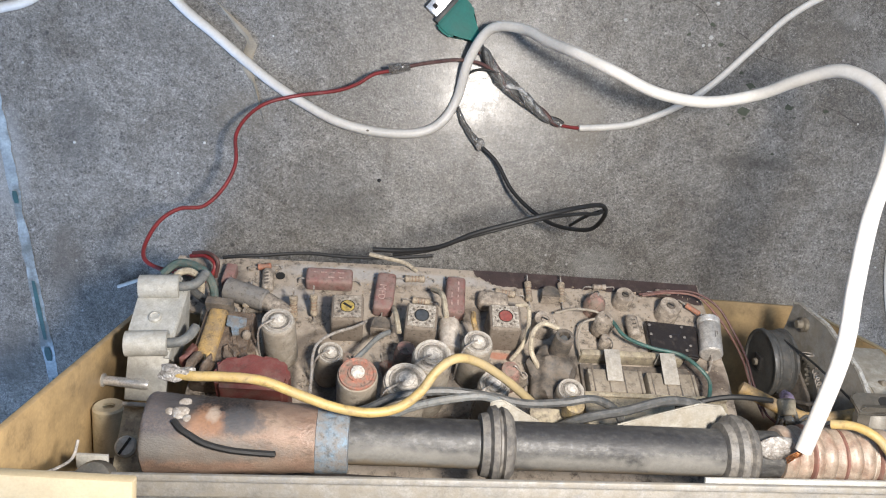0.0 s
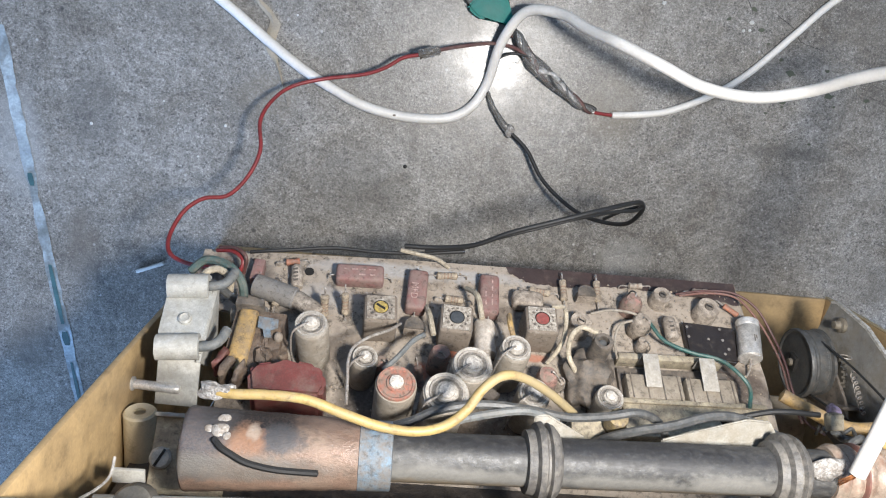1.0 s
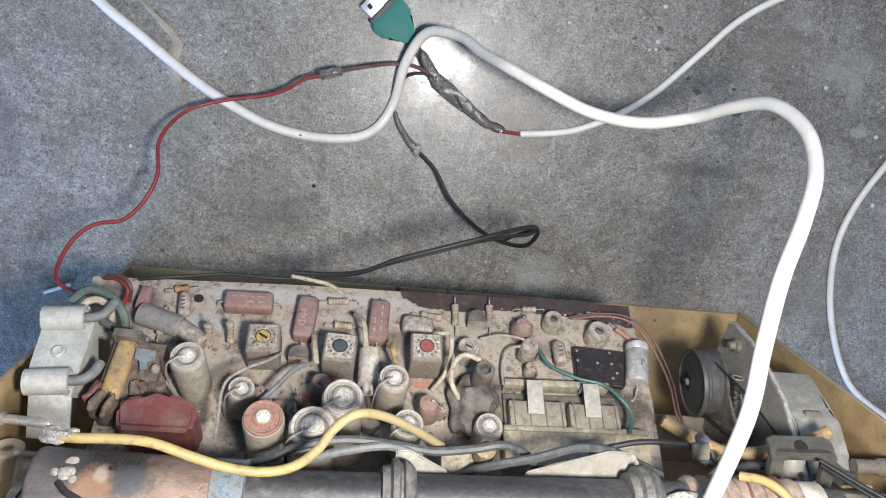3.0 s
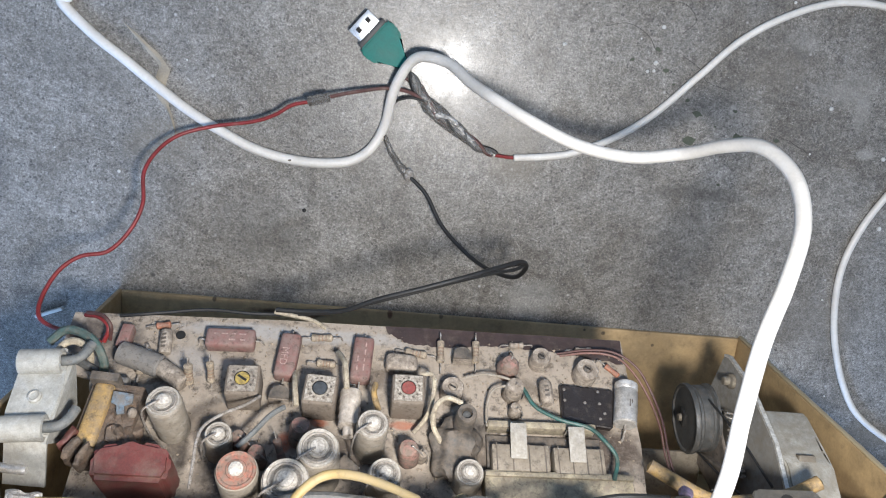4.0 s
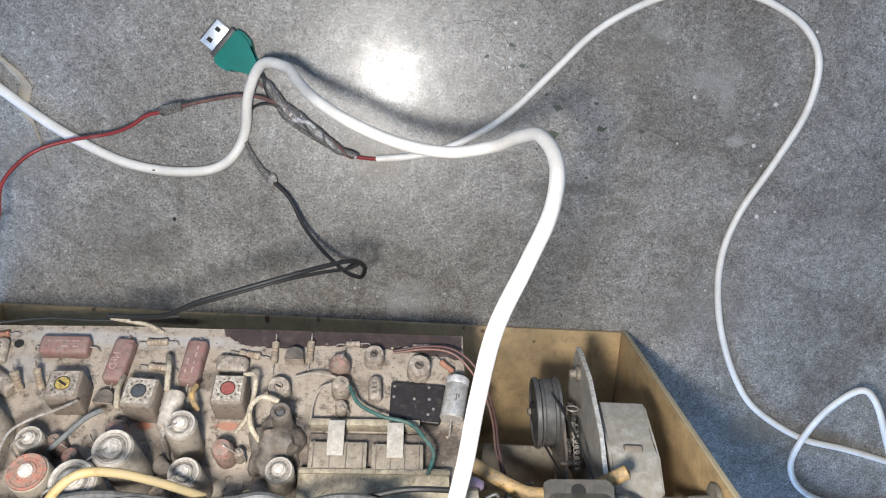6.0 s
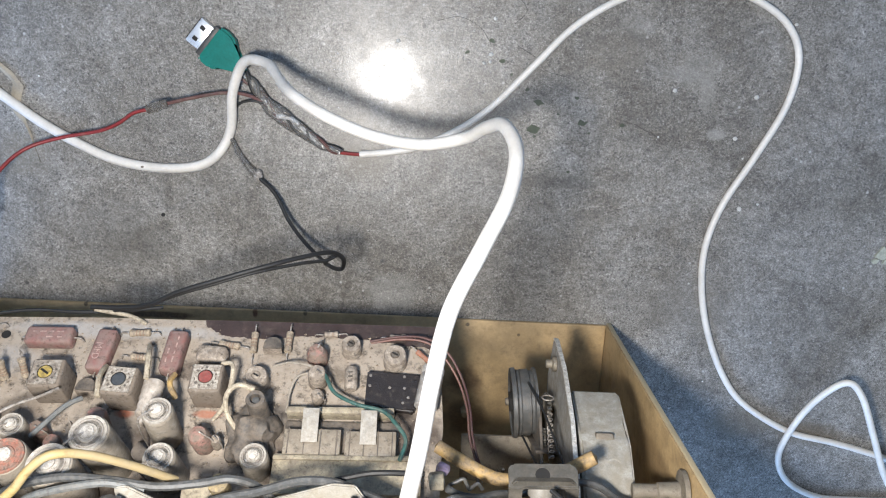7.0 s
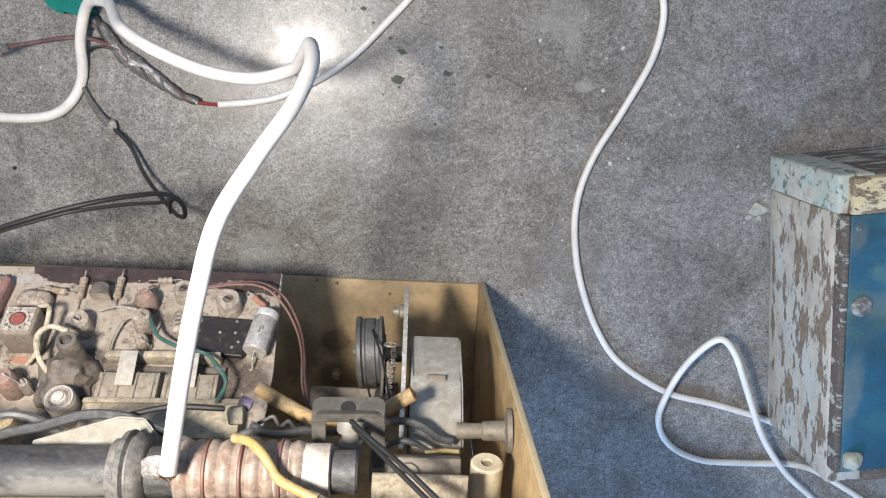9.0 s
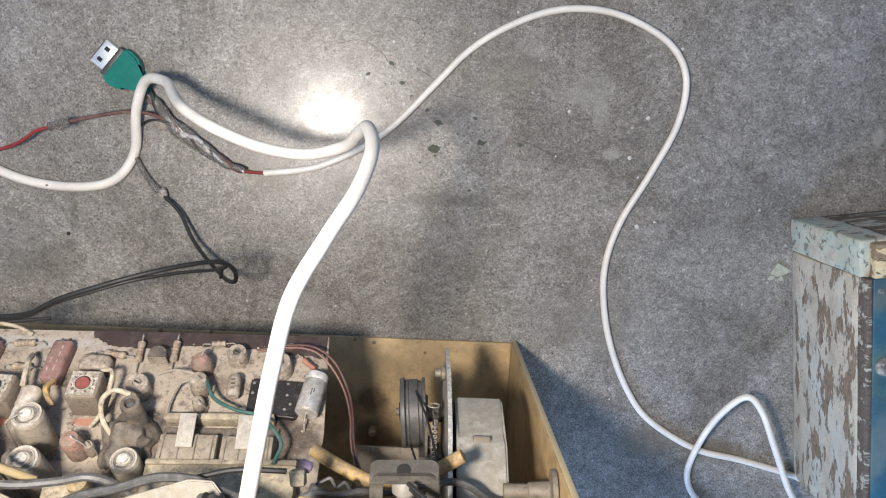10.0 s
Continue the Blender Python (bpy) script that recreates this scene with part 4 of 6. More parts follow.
part("side_edge", span(X1 + 0.0006, X1 + 0.0026, RIM, RIM + 0.0009, 0.0, TOP, 0.0003), M_RIM, case, "paler worn edge")
for x, y, z in ((-0.1368, -0.019, 0.1375), (0.1408, -0.012, 0.1505)):
    m = Matrix.Translation((x, y, z)) @ Matrix.Rotation(radians(90), 4, "X") @ Matrix.Rotation(radians(8), 4, "X")
    boss = part("screw_boss", lathe([(0.0016, 0.004), (0.0018, 0.0002), (0.0042, 0), (0.0048, 0.0006), (0.0052, 0.055)], m, 28), M_BOSS, case, "cream screw boss")
    part("bore", lathe([(0.0, 0.0009), (0.0017, 0.0009)], m, 14), M_RIM, boss)
# metal pin through the side, ringed boss on the other side
m, d = along((X0, -0.0146, 0.1285), (-0.1272, -0.0148, 0.1300))
part("side_pin", lathe([(0.0022, 0), (0.0022, 0.0006), (0.0015, 0.0010), (0.0016, d - 0.001), (0.0011, d)], m, 16), M_ALU, case, "zinc-plated pin")
m, d = along((X1, -0.0115, 0.132), (0.133, -0.0125, 0.131))
part("side_spindle", lathe([(0.0072, 0), (0.0072, 0.0016), (0.0034, 0.0022), (0.0030, 0.009), (0.0024, 0.0095), (0.0026, d)], m, 24), M_OLIVE, case, "dull flanged spindle")

part("locating_peg", lathe([(0.0022, 0), (0.0020, 0.0060), (0.0014, 0.0066), (0, 0.0066)], Matrix.Translation((0.0842, -0.0500, 0.0022)), 16), M_CASE, case, "small moulded peg")

# ---- dial frame rails along the cabinet's top ----
rail = thing("dial_frame", (0.01, -0.02, 0.19), "dull grey metal dial frame under the cabinet's top", "metal frame")
YAW = Matrix.Translation((-0.132, -0.0120, 0)) @ Matrix.Rotation(radians(2.4), 4, "Z")
for y, z, w, h in ((-0.0006, 0.1935, 0.0016, 0.0014), (-0.0062, 0.190, 0.0080, 0.0012), (-0.0045, 0.1975, 0.0014, 0.0016), (-0.011, 0.199, 0.007, 0.0012)):
    part("rail", block((0.268, w, h), YAW @ Matrix.Translation((0.136, y, z)), 0.0003), M_STEEL, rail)
part("knob_end", lathe([(0.0, 0.0), (0.004, 0.0002), (0.0062, 0.002), (0.0066, 0.0045), (0.005, 0.008), (0.0, 0.0095)],
                       Matrix.Translation((-0.1207, -0.0168, 0.1905)) @ Matrix.Rotation(radians(-42), 4, "X") @ Matrix.Scale(0.85, 4), 24), M_GREASY, rail, "domed grey rivet")
part("white_strip", block((0.075, 0.0028, 0.0012), YAW @ Matrix.Translation((0.198, -0.002, 0.1885)), 0.0003), M_ZINC, rail)

# sheet added so that the gap between aerial and rails reads black
part("backing", span(-0.139, 0.058, -0.037, -0.035, 0.120, 0.203, 0.0004), M_GAP_DARK, rail, "dark sheet added to blacken the gap behind the aerial")

# ---- circuit board: x along its lower edge, y up the board, z off its face ----
SLOPE = math.radians(37)
BOARD = Matrix(((1, 0, 0, 0), (0, -math.sin(SLOPE), math.cos(SLOPE), 0.0113), (0, math.cos(SLOPE), math.sin(SLOPE), 0.080), (0, 0, 0, 1)))


def on(x, v, h=0.0, turn=0, tip=0, lean=0):
    return BOARD @ Matrix.Translation((x, v, h)) @ pose(0, 0, 0, tip, lean, turn)


def spot(x, v, rx, rv, colour, strength):
    return on(x, v).translation, (rx, rv * 0.7 + 0.002, rv * 0.8), colour, strength


WAX = (0.36, 0.11, 0.055)
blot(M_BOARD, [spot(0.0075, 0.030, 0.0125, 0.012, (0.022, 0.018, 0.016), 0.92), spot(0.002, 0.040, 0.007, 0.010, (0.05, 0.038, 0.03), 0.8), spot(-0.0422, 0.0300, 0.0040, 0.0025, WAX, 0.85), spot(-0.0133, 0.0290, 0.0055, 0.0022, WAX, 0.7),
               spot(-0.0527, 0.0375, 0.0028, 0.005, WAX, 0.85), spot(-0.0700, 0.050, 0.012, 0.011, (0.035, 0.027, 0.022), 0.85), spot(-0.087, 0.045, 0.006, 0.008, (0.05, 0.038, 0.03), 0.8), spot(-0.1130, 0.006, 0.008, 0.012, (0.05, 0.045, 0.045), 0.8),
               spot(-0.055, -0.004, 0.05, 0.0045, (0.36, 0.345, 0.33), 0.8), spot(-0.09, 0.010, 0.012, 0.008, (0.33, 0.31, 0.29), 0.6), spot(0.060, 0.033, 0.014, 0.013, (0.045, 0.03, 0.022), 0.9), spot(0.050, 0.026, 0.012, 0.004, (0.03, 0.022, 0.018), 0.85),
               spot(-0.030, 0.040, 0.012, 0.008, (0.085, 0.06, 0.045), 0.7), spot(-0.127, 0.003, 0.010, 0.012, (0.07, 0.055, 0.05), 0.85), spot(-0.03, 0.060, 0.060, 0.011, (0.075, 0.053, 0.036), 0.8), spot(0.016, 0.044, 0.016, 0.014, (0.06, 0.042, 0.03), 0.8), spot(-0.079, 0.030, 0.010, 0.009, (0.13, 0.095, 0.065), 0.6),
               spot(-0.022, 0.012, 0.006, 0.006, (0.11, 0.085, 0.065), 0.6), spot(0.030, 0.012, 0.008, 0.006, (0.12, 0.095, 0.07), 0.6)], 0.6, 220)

board = thing("circuit_board", (-0.02, 0.012, 0.079), "dust-caked brown radio circuit board crowded with soldered parts", "circuit board")
bm = prism([(-0.1335, -0.0066), (-0.06, -0.0096), (0.0686, -0.0122), (0.071, 0.03), (0.070, 0.078), (-0.118, 0.080), (-0.118, 0.020), (-0.1345, 0.016)], -0.0017, 0.0, BOARD, 0.0002)
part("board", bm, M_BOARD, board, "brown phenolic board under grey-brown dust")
bm = bmesh.new()
edge_top = [(-0.022, -0.0104), (-0.012, -0.0107), (0.0, -0.0110), (0.02, -0.0112), (0.04, -0.0116), (0.0682, -0.0118)]
edge_low = [(-0.021, -0.0075), (-0.013, -0.0035), (0.001, -0.0030), (0.02, -0.0052), (0.042, -0.0045), (0.0682, -0.0015)]
dense = [(a, b) for a, b in zip(edge_top, edge_low)]
rows = []
for k in range(51):
    s = k / 50 * (len(dense) - 1)
    i = min(int(s), len(dense) - 2)
    f = s - i
    a = Vector(dense[i][0]).lerp(Vector(dense[i + 1][0]), f)
    b = Vector(dense[i][1]).lerp(Vector(dense[i + 1][1]), f)
    b.y += 0.0013 * noise.noise(Vector((k * 0.7, 0, 0))) + 0.0006 * noise.noise(Vector((k * 2.3, 5, 0)))
    rows.append((bm.verts.new(BOARD @ Vector((a.x, a.y + 0.0001, 0.0003))), bm.verts.new(BOARD @ Vector((b.x, b.y, 0.0003)))))
for p, q in zip(rows, rows[1:]):
    bm.faces.new((p[0], q[0], q[1], p[1]))
part("bare_strip", bm, M_BOARD_BARE, board, "dark patch where the dust was rubbed off")
part("mounting_hole", lathe([(0.0017, 0.0002), (0.0017, 0.0005), (0.0, 0.0005)], on(-0.0948, 0.0), 16), M_HOLE, board)


def axial_cap(x, v, height, r, end=M_CAPEND, tip=0, lean=0, spot=M_CAPSPOT, lead=True, turn=0, label="dusty electrolytic capacitor standing on end"):
    """A capacitor standing on end; x, v is where its top is centred."""
    m = on(x, v, 0, turn, tip, lean)
    cap = part("capacitor", lathe([(r * 0.94, 0), (r, height * 0.06), (r, height - 0.0016), (r * 0.97, height - 0.0006), (r * 0.86, height)], m, 30), M_SLEEVE, board, label)
    part("end_cap", lathe([(r * 0.93, height - 0.0002), (r * 0.90, height + 0.0004), (r * 0.80, height + 0.0004), (r * 0.74, height + 0.0001), (r * 0.50, height + 0.0002),
                           (r * 0.46, height + 0.0007), (r * 0.2, height + 0.0009), (0, height + 0.0009)], m, 30), end, cap)
    if end is not M_REDEND:
        part("groove", lathe([(r * 0.76, height + 0.0002), (r * 0.72, height + 0.0006), (r * 0.68, height + 0.0006), (r * 0.64, height + 0.0002)], m, 30), M_GROOVE, cap)
    bm = lathe([(r * 0.36, height + 0.0006), (r * 0.33, height + 0.0014), (r * 0.12, height + 0.0019), (0, height + 0.0019)], m, 14)
    part("crimp", rough_up(bm, 0.0002, 900), spot, cap)
    if lead:
        w = [m @ Vector(q) for q in ((0, 0, height + 0.0014), (-r * 0.45, r * 0.4, height + 0.0022), (-r * 0.95, r * 0.75, height + 0.0006), (-r * 1.12, r * 0.75, height * 0.6), (-r * 1.1, r * 0.7, 0))]
        part("lead", tube(w, 0.00035, 6), M_TIN, cap)
    return cap


axial_cap(-0.0891, 0.0357, 0.0195, 0.0056, tip=3, lean=-2)
axial_cap(-0.0729, 0.0425, 0.015, 0.0044, lean=4)
axial_cap(-0.0621, 0.0588, 0.029, 0.0062, end=M_REDEND, lead=False, label="dusty capacitor with an orange-red end")
axial_cap(-0.0396, 0.0495, 0.029, 0.0064, tip=-2)
axial_cap(-0.0486, 0.0616, 0.031, 0.0070, lean=2)
axial_cap(-0.0246, 0.0385, 0.020, 0.0052, tip=2, lean=2)
axial_cap(-0.0191, 0.053, 0.021, 0.0052, tip=-3)
axial_cap(0.0083, 0.0484, 0.0115, 0.0048, lead=False)


def if_can(x, v, slug, turn, top=M_CAN_TOP):
    m = on(x, v, 0, turn)
    can = part("tuning_can", block((0.0112, 0.0112, 0.0132), m @ Matrix.Translation((0, 0, 0.0066)), 0.0011, 3), M_CAN, board, "dusty square metal tuning can")
    part("top_plate", rough_up(prism([(-0.0047, -0.0047), (0.0047, -0.0047), (0.0047, 0.0047), (-0.0047, 0.0047)], 0.0131, 0.0135, m), 0.00008, 900), top, can)
    part("core_well", lathe([(0.0025, 0.0134), (0.0026, 0.0138), (0.0025, 0.0138), (0.0024, 0.0136)], m, 20), M_HOLE, can)
    core = part("core", lathe([(0.0024, 0.0136), (0.0022, 0.0139), (0, 0.0139)], m, 20), slug, can)
    if slug is SLUG_Y:
        part("core_slot", block((0.0034, 0.0008, 0.0002), m @ Matrix.Translation((0, 0, 0.01395)) @ Matrix.Rotation(0.6, 4, "Z")), M_HOLE, can)
    for k in range(14):
        a = k * math.tau / 14 + 0.2
        if k % 4 == 3:
            continue
        part("stamped_mark", block((0.0004 + 0.0003 * (k % 3), 0.0008, 0.00012), m @ Matrix.Translation((0.0037 * math.cos(a), 0.0037 * math.sin(a), 0.0136)) @ Matrix.Rotation(a, 4, "Z")), M_DARKPL, can)


SLUG_Y = surface("yellow_core", (0.36, 0.26, 0.05), 0.5, scale=600, vary=0.6, dust=0.35)
SLUG_G = surface("dark_grey_core", (0.05, 0.055, 0.06), 0.5, scale=600, vary=0.4)
SLUG_R = surface("red_core", (0.24, 0.04, 0.035), 0.5, scale=600, vary=0.4, dust=0.3)
if_can(-0.0681, 0.0219, SLUG_Y, -3, M_RUSTTOP)
if_can(-0.0423, 0.0235, SLUG_G, 3)
if_can(-0.0128, 0.0211, SLUG_R, -1)


def film_cap(x, v, turn, word):
    m = on(x, v, 0.0, turn)
    cap = part("film_capacitor", block((0.0172, 0.0072, 0.0058), m @ Matrix.Translation((0, 0, 0.0029)), 0.0013, 3), M_FILM, board, "dusty maroon film capacitor")
    if word:
        part("lettering", lettering(word, 0.0036, m @ Matrix.Translation((0.0012, 0.0010, 0.0059)) @ Matrix.Diagonal((1, -1, 1, 1))), M_PRINT, cap)
    else:
        for dx, w in ((-0.005, 0.0016), (-0.002, 0.0022), (0.0012, 0.0012), (0.0042, 0.0024)):
            part("print_bar", block((w, 0.0005, 0.00012), m @ Matrix.Translation((dx, -0.0009, 0.0059))), M_PRINT, cap)
        for dx, w in ((0.0008, 0.0022), (0.0045, 0.0018)):
            part("print_bar", block((w, 0.0006, 0.00012), m @ Matrix.Translation((dx, 0.0014, 0.0059))), M_PRINT, cap)
    for s in (-1, 1):
        w = [m @ Vector(q) for q in ((s * 0.0086, 0, 0.003), (s * 0.0108, 0, 0.0026), (s * 0.0116, 0, 0))]
        part("lead", tube(w, 0.0003, 6), M_TIN, cap)


film_cap(-0.0764, 0.002, -2, "")
film_cap(-0.0556, 0.0071, 93, "MFD")
film_cap(-0.0294, 0.0064, 92, "")


def resistor(a, b, r=0.0014, material=M_RES, stand=0.0, bands=3, lead=0.003):
    """A resistor lying or standing between two places on the board."""
    pa, pb = BOARD @ Vector(a), BOARD @ Vector(b)
    m, d = along(pa, pb)
    res = part("resistor", lathe([(r * 0.5, 0), (r, d * 0.06), (r, d * 0.22), (r * 0.86, d * 0.3), (r * 0.86, d * 0.7), (r, d * 0.78), (r, d * 0.94), (r * 0.5, d)], m, 14), material, board, "small dusty banded resistor")
    for k in range(bands):
        z = d * (0.34 + 0.16 * k)
        part("colour_band", lathe([(r * 0.885, z), (r * 0.885, z + d * 0.07)], m, 14), M_BAND, res)
    for s, p in ((-1, 0), (1, d)):
        w = [m @ Vector(q) for q in ((0, 0, p), (0, 0, p + s * lead), (0, 0, p + s * lead * 1.2))]
        w[2] = w[2] - (BOARD.to_3x3() @ Vector((0, 0, 1))) * 0.003
        part("lead", tube(w, 0.00028, 5), M_TIN, res)


resistor((-0.0486, -0.0019, 0.002), (-0.0407, -0.0025, 0.002))
resistor((-0.0455, 0.008, 0.002), (-0.0385, 0.0083, 0.002))
resistor((-0.0143, 0.0008, 0.002), (-0.0061, 0.0018, 0.002))
resistor((-0.0013, -0.0043, 0.003), (-0.0010, 0.0045, 0.002))
resistor((0.0118, -0.0052, 0.003), (0.0118, 0.0036, 0.002))
resistor((-0.0874, 0.0165, 0.010), (-0.0874, 0.0195, 0.002), 0.0016)
resistor((-0.0806, 0.0145, 0.0095), (-0.0802, 0.0185, 0.002), 0.0014)
resistor((0.0560, -0.0055, 0.002), (0.0495, -0.005, 0.002), 0.0012, M_CERAMIC, bands=1)
resistor((0.030, -0.0055, 0.002), (0.0245, -0.005, 0.002), 0.0012, M_CERAMIC, bands=1)
resistor((-0.0545, 0.040, 0.008), (-0.0525, 0.044, 0.001), 0.0014, M_PINK, bands=0)
resistor((-0.104, 0.010, 0.004), (-0.1045, 0.018, 0.003), 0.0013)
ORANGE = surface("orange_bead", (0.42, 0.13, 0.06), 0.5, scale=400, dust=0.45, bump=0.1)
resistor((0.0602, 0.0010, 0.003), (0.0650, 0.0052, 0.003), 0.0011, ORANGE, bands=0)
resistor((-0.1036, -0.002, 0.002), (-0.0985, -0.003, 0.002), 0.0013, ORANGE, bands=0)
# silver axial capacitor beside the hole, with its print
m, d = along(on(-0.0993, 0.0, 0.0025).translation, on(-0.0980, 0.0092, 0.0025).translation)
tin_cap = part("small_capacitor", lathe([(0.0018, 0), (0.0022, 0.0006), (0.0022, d - 0.0006), (0.0018, d)], m, 18), M_CERAMIC, board, "small grey capacitor with black print")
for k in range(4):
    part("print_bar", block((0.0016, 0.00015, 0.0008), m @ Matrix.Translation((0.0, 0.0022, 0.0024 + 0.0016 * k))), M_DARKPL, tin_cap)
# grey cylinder lying at the board's end, with its paler sleeve
m, d = along(on(-0.1125, 0.0105, 0.0042).translation, on(-0.0975, 0.0152, 0.0042).translation)
cyl = part("grey_capacitor", lathe([(0.0032, 0), (0.0040, 0.0005), (0.0040, d - 0.0006), (0.0034, d)], m, 22), M_GREYCAP, board, "dusty dark grey cylindrical capacitor")
m, d = along(on(-0.0978, 0.0150, 0.0042).translation, on(-0.0885, 0.0206, 0.0036).translation)
part("sleeve", lathe([(0.0030, 0), (0.0033, 0.0005), (0.0033, d - 0.0006), (0.0026, d)], m, 18), M_CERAMIC, cyl)
m, d = along(on(-0.118, 0.024, 0.005).translation, on(-0.106, 0.0235, 0.005).translation)
part("grey_capacitor", lathe([(0.0026, 0), (0.0031, 0.0005), (0.0031, d - 0.0006), (0.0026, d)], m, 18), M_GREYCAP, board, "dusty dark grey cylindrical capacitor")


def half_round(x, v, turn, h=0.0062):
    m = on(x, v, 0, turn)
    arc = [(0.0034 * math.cos(a), 0.0034 * math.sin(a)) for a in [math.radians(25 + 130 * k / 10) for k in range(11)]]
    tr = part("transistor", prism([(0.0035, -0.0014), *arc, (-0.0035, -0.0014)], 0.0012, h, m, 0.0002), M_DARKPL, board, "half-round black transistor, its top wiped clean")
    part("face", block((0.0068, 0.0002, h - 0.0022), m @ Matrix.Translation((0, -0.00155, h / 2 + 0.0004))), M_CERAMIC, tr)
    for dx in (-0.0014, 0, 0.0014):
        part("leg", block((0.0004, 0.0004, 0.0016), m @ Matrix.Translation((dx, 0, 0.0007))), M_TIN, tr)


half_round(-0.0562, 0.0232, 182, 0.0065)
half_round(0.0066, 0.0027, 178)
half_round(-0.0305, 0.046, 40, 0.006)


def trimmer(x, v, r, h, body, hole=True, turn=0):
    m = on(x, v, 0, turn)
    tr = part("trimmer", lathe([(r * 1.05, 0), (r * 1.05, h * 0.35), (r, h * 0.45), (r, h - 0.0006), (r * 0.92, h), (r * 0.42, h), (r * 0.38, h - 0.0006)], m, 26), body, board, "dusty round trimmer")
    part("screw", lathe([(r * 0.37, h - 0.0004), (r * 0.33, h + 0.0002), (0, h + 0.0002)], m, 16), M_DARKPL if hole else body, tr)
    part("slot", block((r * 0.55, r * 0.14, 0.0002), m @ Matrix.Translation((0, 0, h + 0.0003)) @ Matrix.Rotation(0.5, 4, "Z")), M_HOLE, tr)
    return tr


trimmer(0.0356, 0.0007, 0.0036, 0.0062, M_CERAMIC)
trimmer(0.0523, 0.005, 0.0042, 0.0070, M_CERAMIC)
trimmer(0.003, 0.0162, 0.0040, 0.0072, M_CERAMIC, False)
tube_m = on(0.0067, 0.0305, 0)
dark = part("coil_former", lathe([(0.0042, 0), (0.0042, 0.002), (0.0036, 0.0025), (0.0034, 0.0165), (0.0031, 0.0172), (0.0019, 0.0172), (0.0017, 0.0150), (0, 0.0150)], tube_m, 24), M_DARKPL, board, "dark dusty upright coil former")
part("core", lathe([(0.0015, 0.0152), (0.0013, 0.0158), (0, 0.0158)], tube_m, 12), M_GREYW, dark)
part("grime_mound", rough_up(lump(on(0.0045, 0.0375, 0.002) @ Matrix.Diagonal((1.35, 1.5, 0.95, 1)), 0.0068, 0.5, 4, 260), 0.0005, 500), M_DARKPL, board, "dark greasy mound round the coil former")
pk = part("disc_capacitor", rough_up(lathe([(0.0036, 0), (0.0040, 0.003), (0.0038, 0.006), (0.0026, 0.0082), (0, 0.0088)], on(0.0234, 0.0054, 0), 22), 0.0003, 500), M_PINK, board, "dusty pink ceramic capacitor")
part("lead", tube([on(0.0234, 0.0054, 0.008).translation, on(0.0244, 0.003, 0.0085).translation, on(0.0246, -0.0012, 0.004).translation, on(0.0246, -0.002, 0).translation], 0.0003, 6), M_TIN, pk)
part("white_capacitor", rough_up(block((0.0115, 0.0072, 0.006), on(-0.0152, 0.0068, 0.003, 3), 0.0022, 4), 0.0003, 300), M_CERAMIC, board, "dusty pale ceramic capacitor")
# standing ceramic tubes and drops between the big capacitors
for x, v, r, h, mat_ in ((-0.048, 0.037, 0.0036, 0.012, M_PINK), (-0.0109, 0.0412, 0.0036, 0.012, M_PINK), (-0.0664, 0.0405, 0.0028, 0.010, M_PINK),
                        (-0.0600, 0.0455, 0.0030, 0.009, M_PINK), (0.0247, 0.0150, 0.0034, 0.0100, M_CERAMIC), (0.0255, 0.0222, 0.0022, 0.006, M_CERAMIC), (-0.007, 0.0408, 0.0018, 0.008, M_CERAMIC)):
    d = part("drop_capacitor", rough_up(lathe([(r * 0.8, 0), (r, h * 0.12), (r, h * 0.8), (r * 0.8, h * 0.95), (r * 0.3, h), (0, h)], on(x, v, 0, 0, random.uniform(-8, 8), random.uniform(-8, 8)), 18), 0.0002, 500),
             mat_, board, "dusty standing drop capacitor")
    part("lead", tube([on(x, v, h).translation, on(x + 0.0008, v + 0.0006, h + 0.0012).translation, on(x + r * 1.2, v + 0.001, h * 0.6).translation, on(x + r * 1.2, v + 0.001, 0).translation], 0.00028, 5), M_TIN, d)
m, d = along(on(-0.0322, 0.0205, 0.0070).translation, on(-0.0318, 0.0345, 0.0075).translation)
ridged = [(0.0024, 0), (0.0036, 0.0006)] + [(0.0038 - 0.0003 * (k % 2), 0.0012 + (d - 0.0024) * k / 8) for k in range(9)] + [(0.0036, d - 0.0006), (0.0020, d), (0.0018, d + 0.0030), (0, d + 0.0032)]
part("ceramic_tube", rough_up(lathe(ridged, m, 22), 0.0002, 500), M_WAX, board, "ridged pale ceramic tube lying on the board")
# banded tube, black module, bright capacitor
m, d = along(on(0.0366, 0.0100, 0.004).translation, on(0.0372, 0.0190, 0.004).translation)
tb = part("tubular_capacitor", lathe([(0.0018, 0), (0.0024, 0.0008), (0.0024, d - 0.0008), (0.0018, d)], m, 18), M_CERAMIC, board, "small pale tubular capacitor with dark print")
for k in range(3):
    part("print_bar", block((0.0016, 0.00015, 0.0007), m @ Matrix.Translation((0, 0.0024, 0.0028 + 0.0018 * k))), M_DARKPL, tb)
mod = part("resin_module", rough_up(prism([(0.0425, 0.0100), (0.0625, 0.0110), (0.0605, 0.0260), (0.0520, 0.0250), (0.0425, 0.0240)], 0, 0.0032, BOARD, 0.0006), 0.0002, 300), M_BLACK, board, "black resin module with small pits")
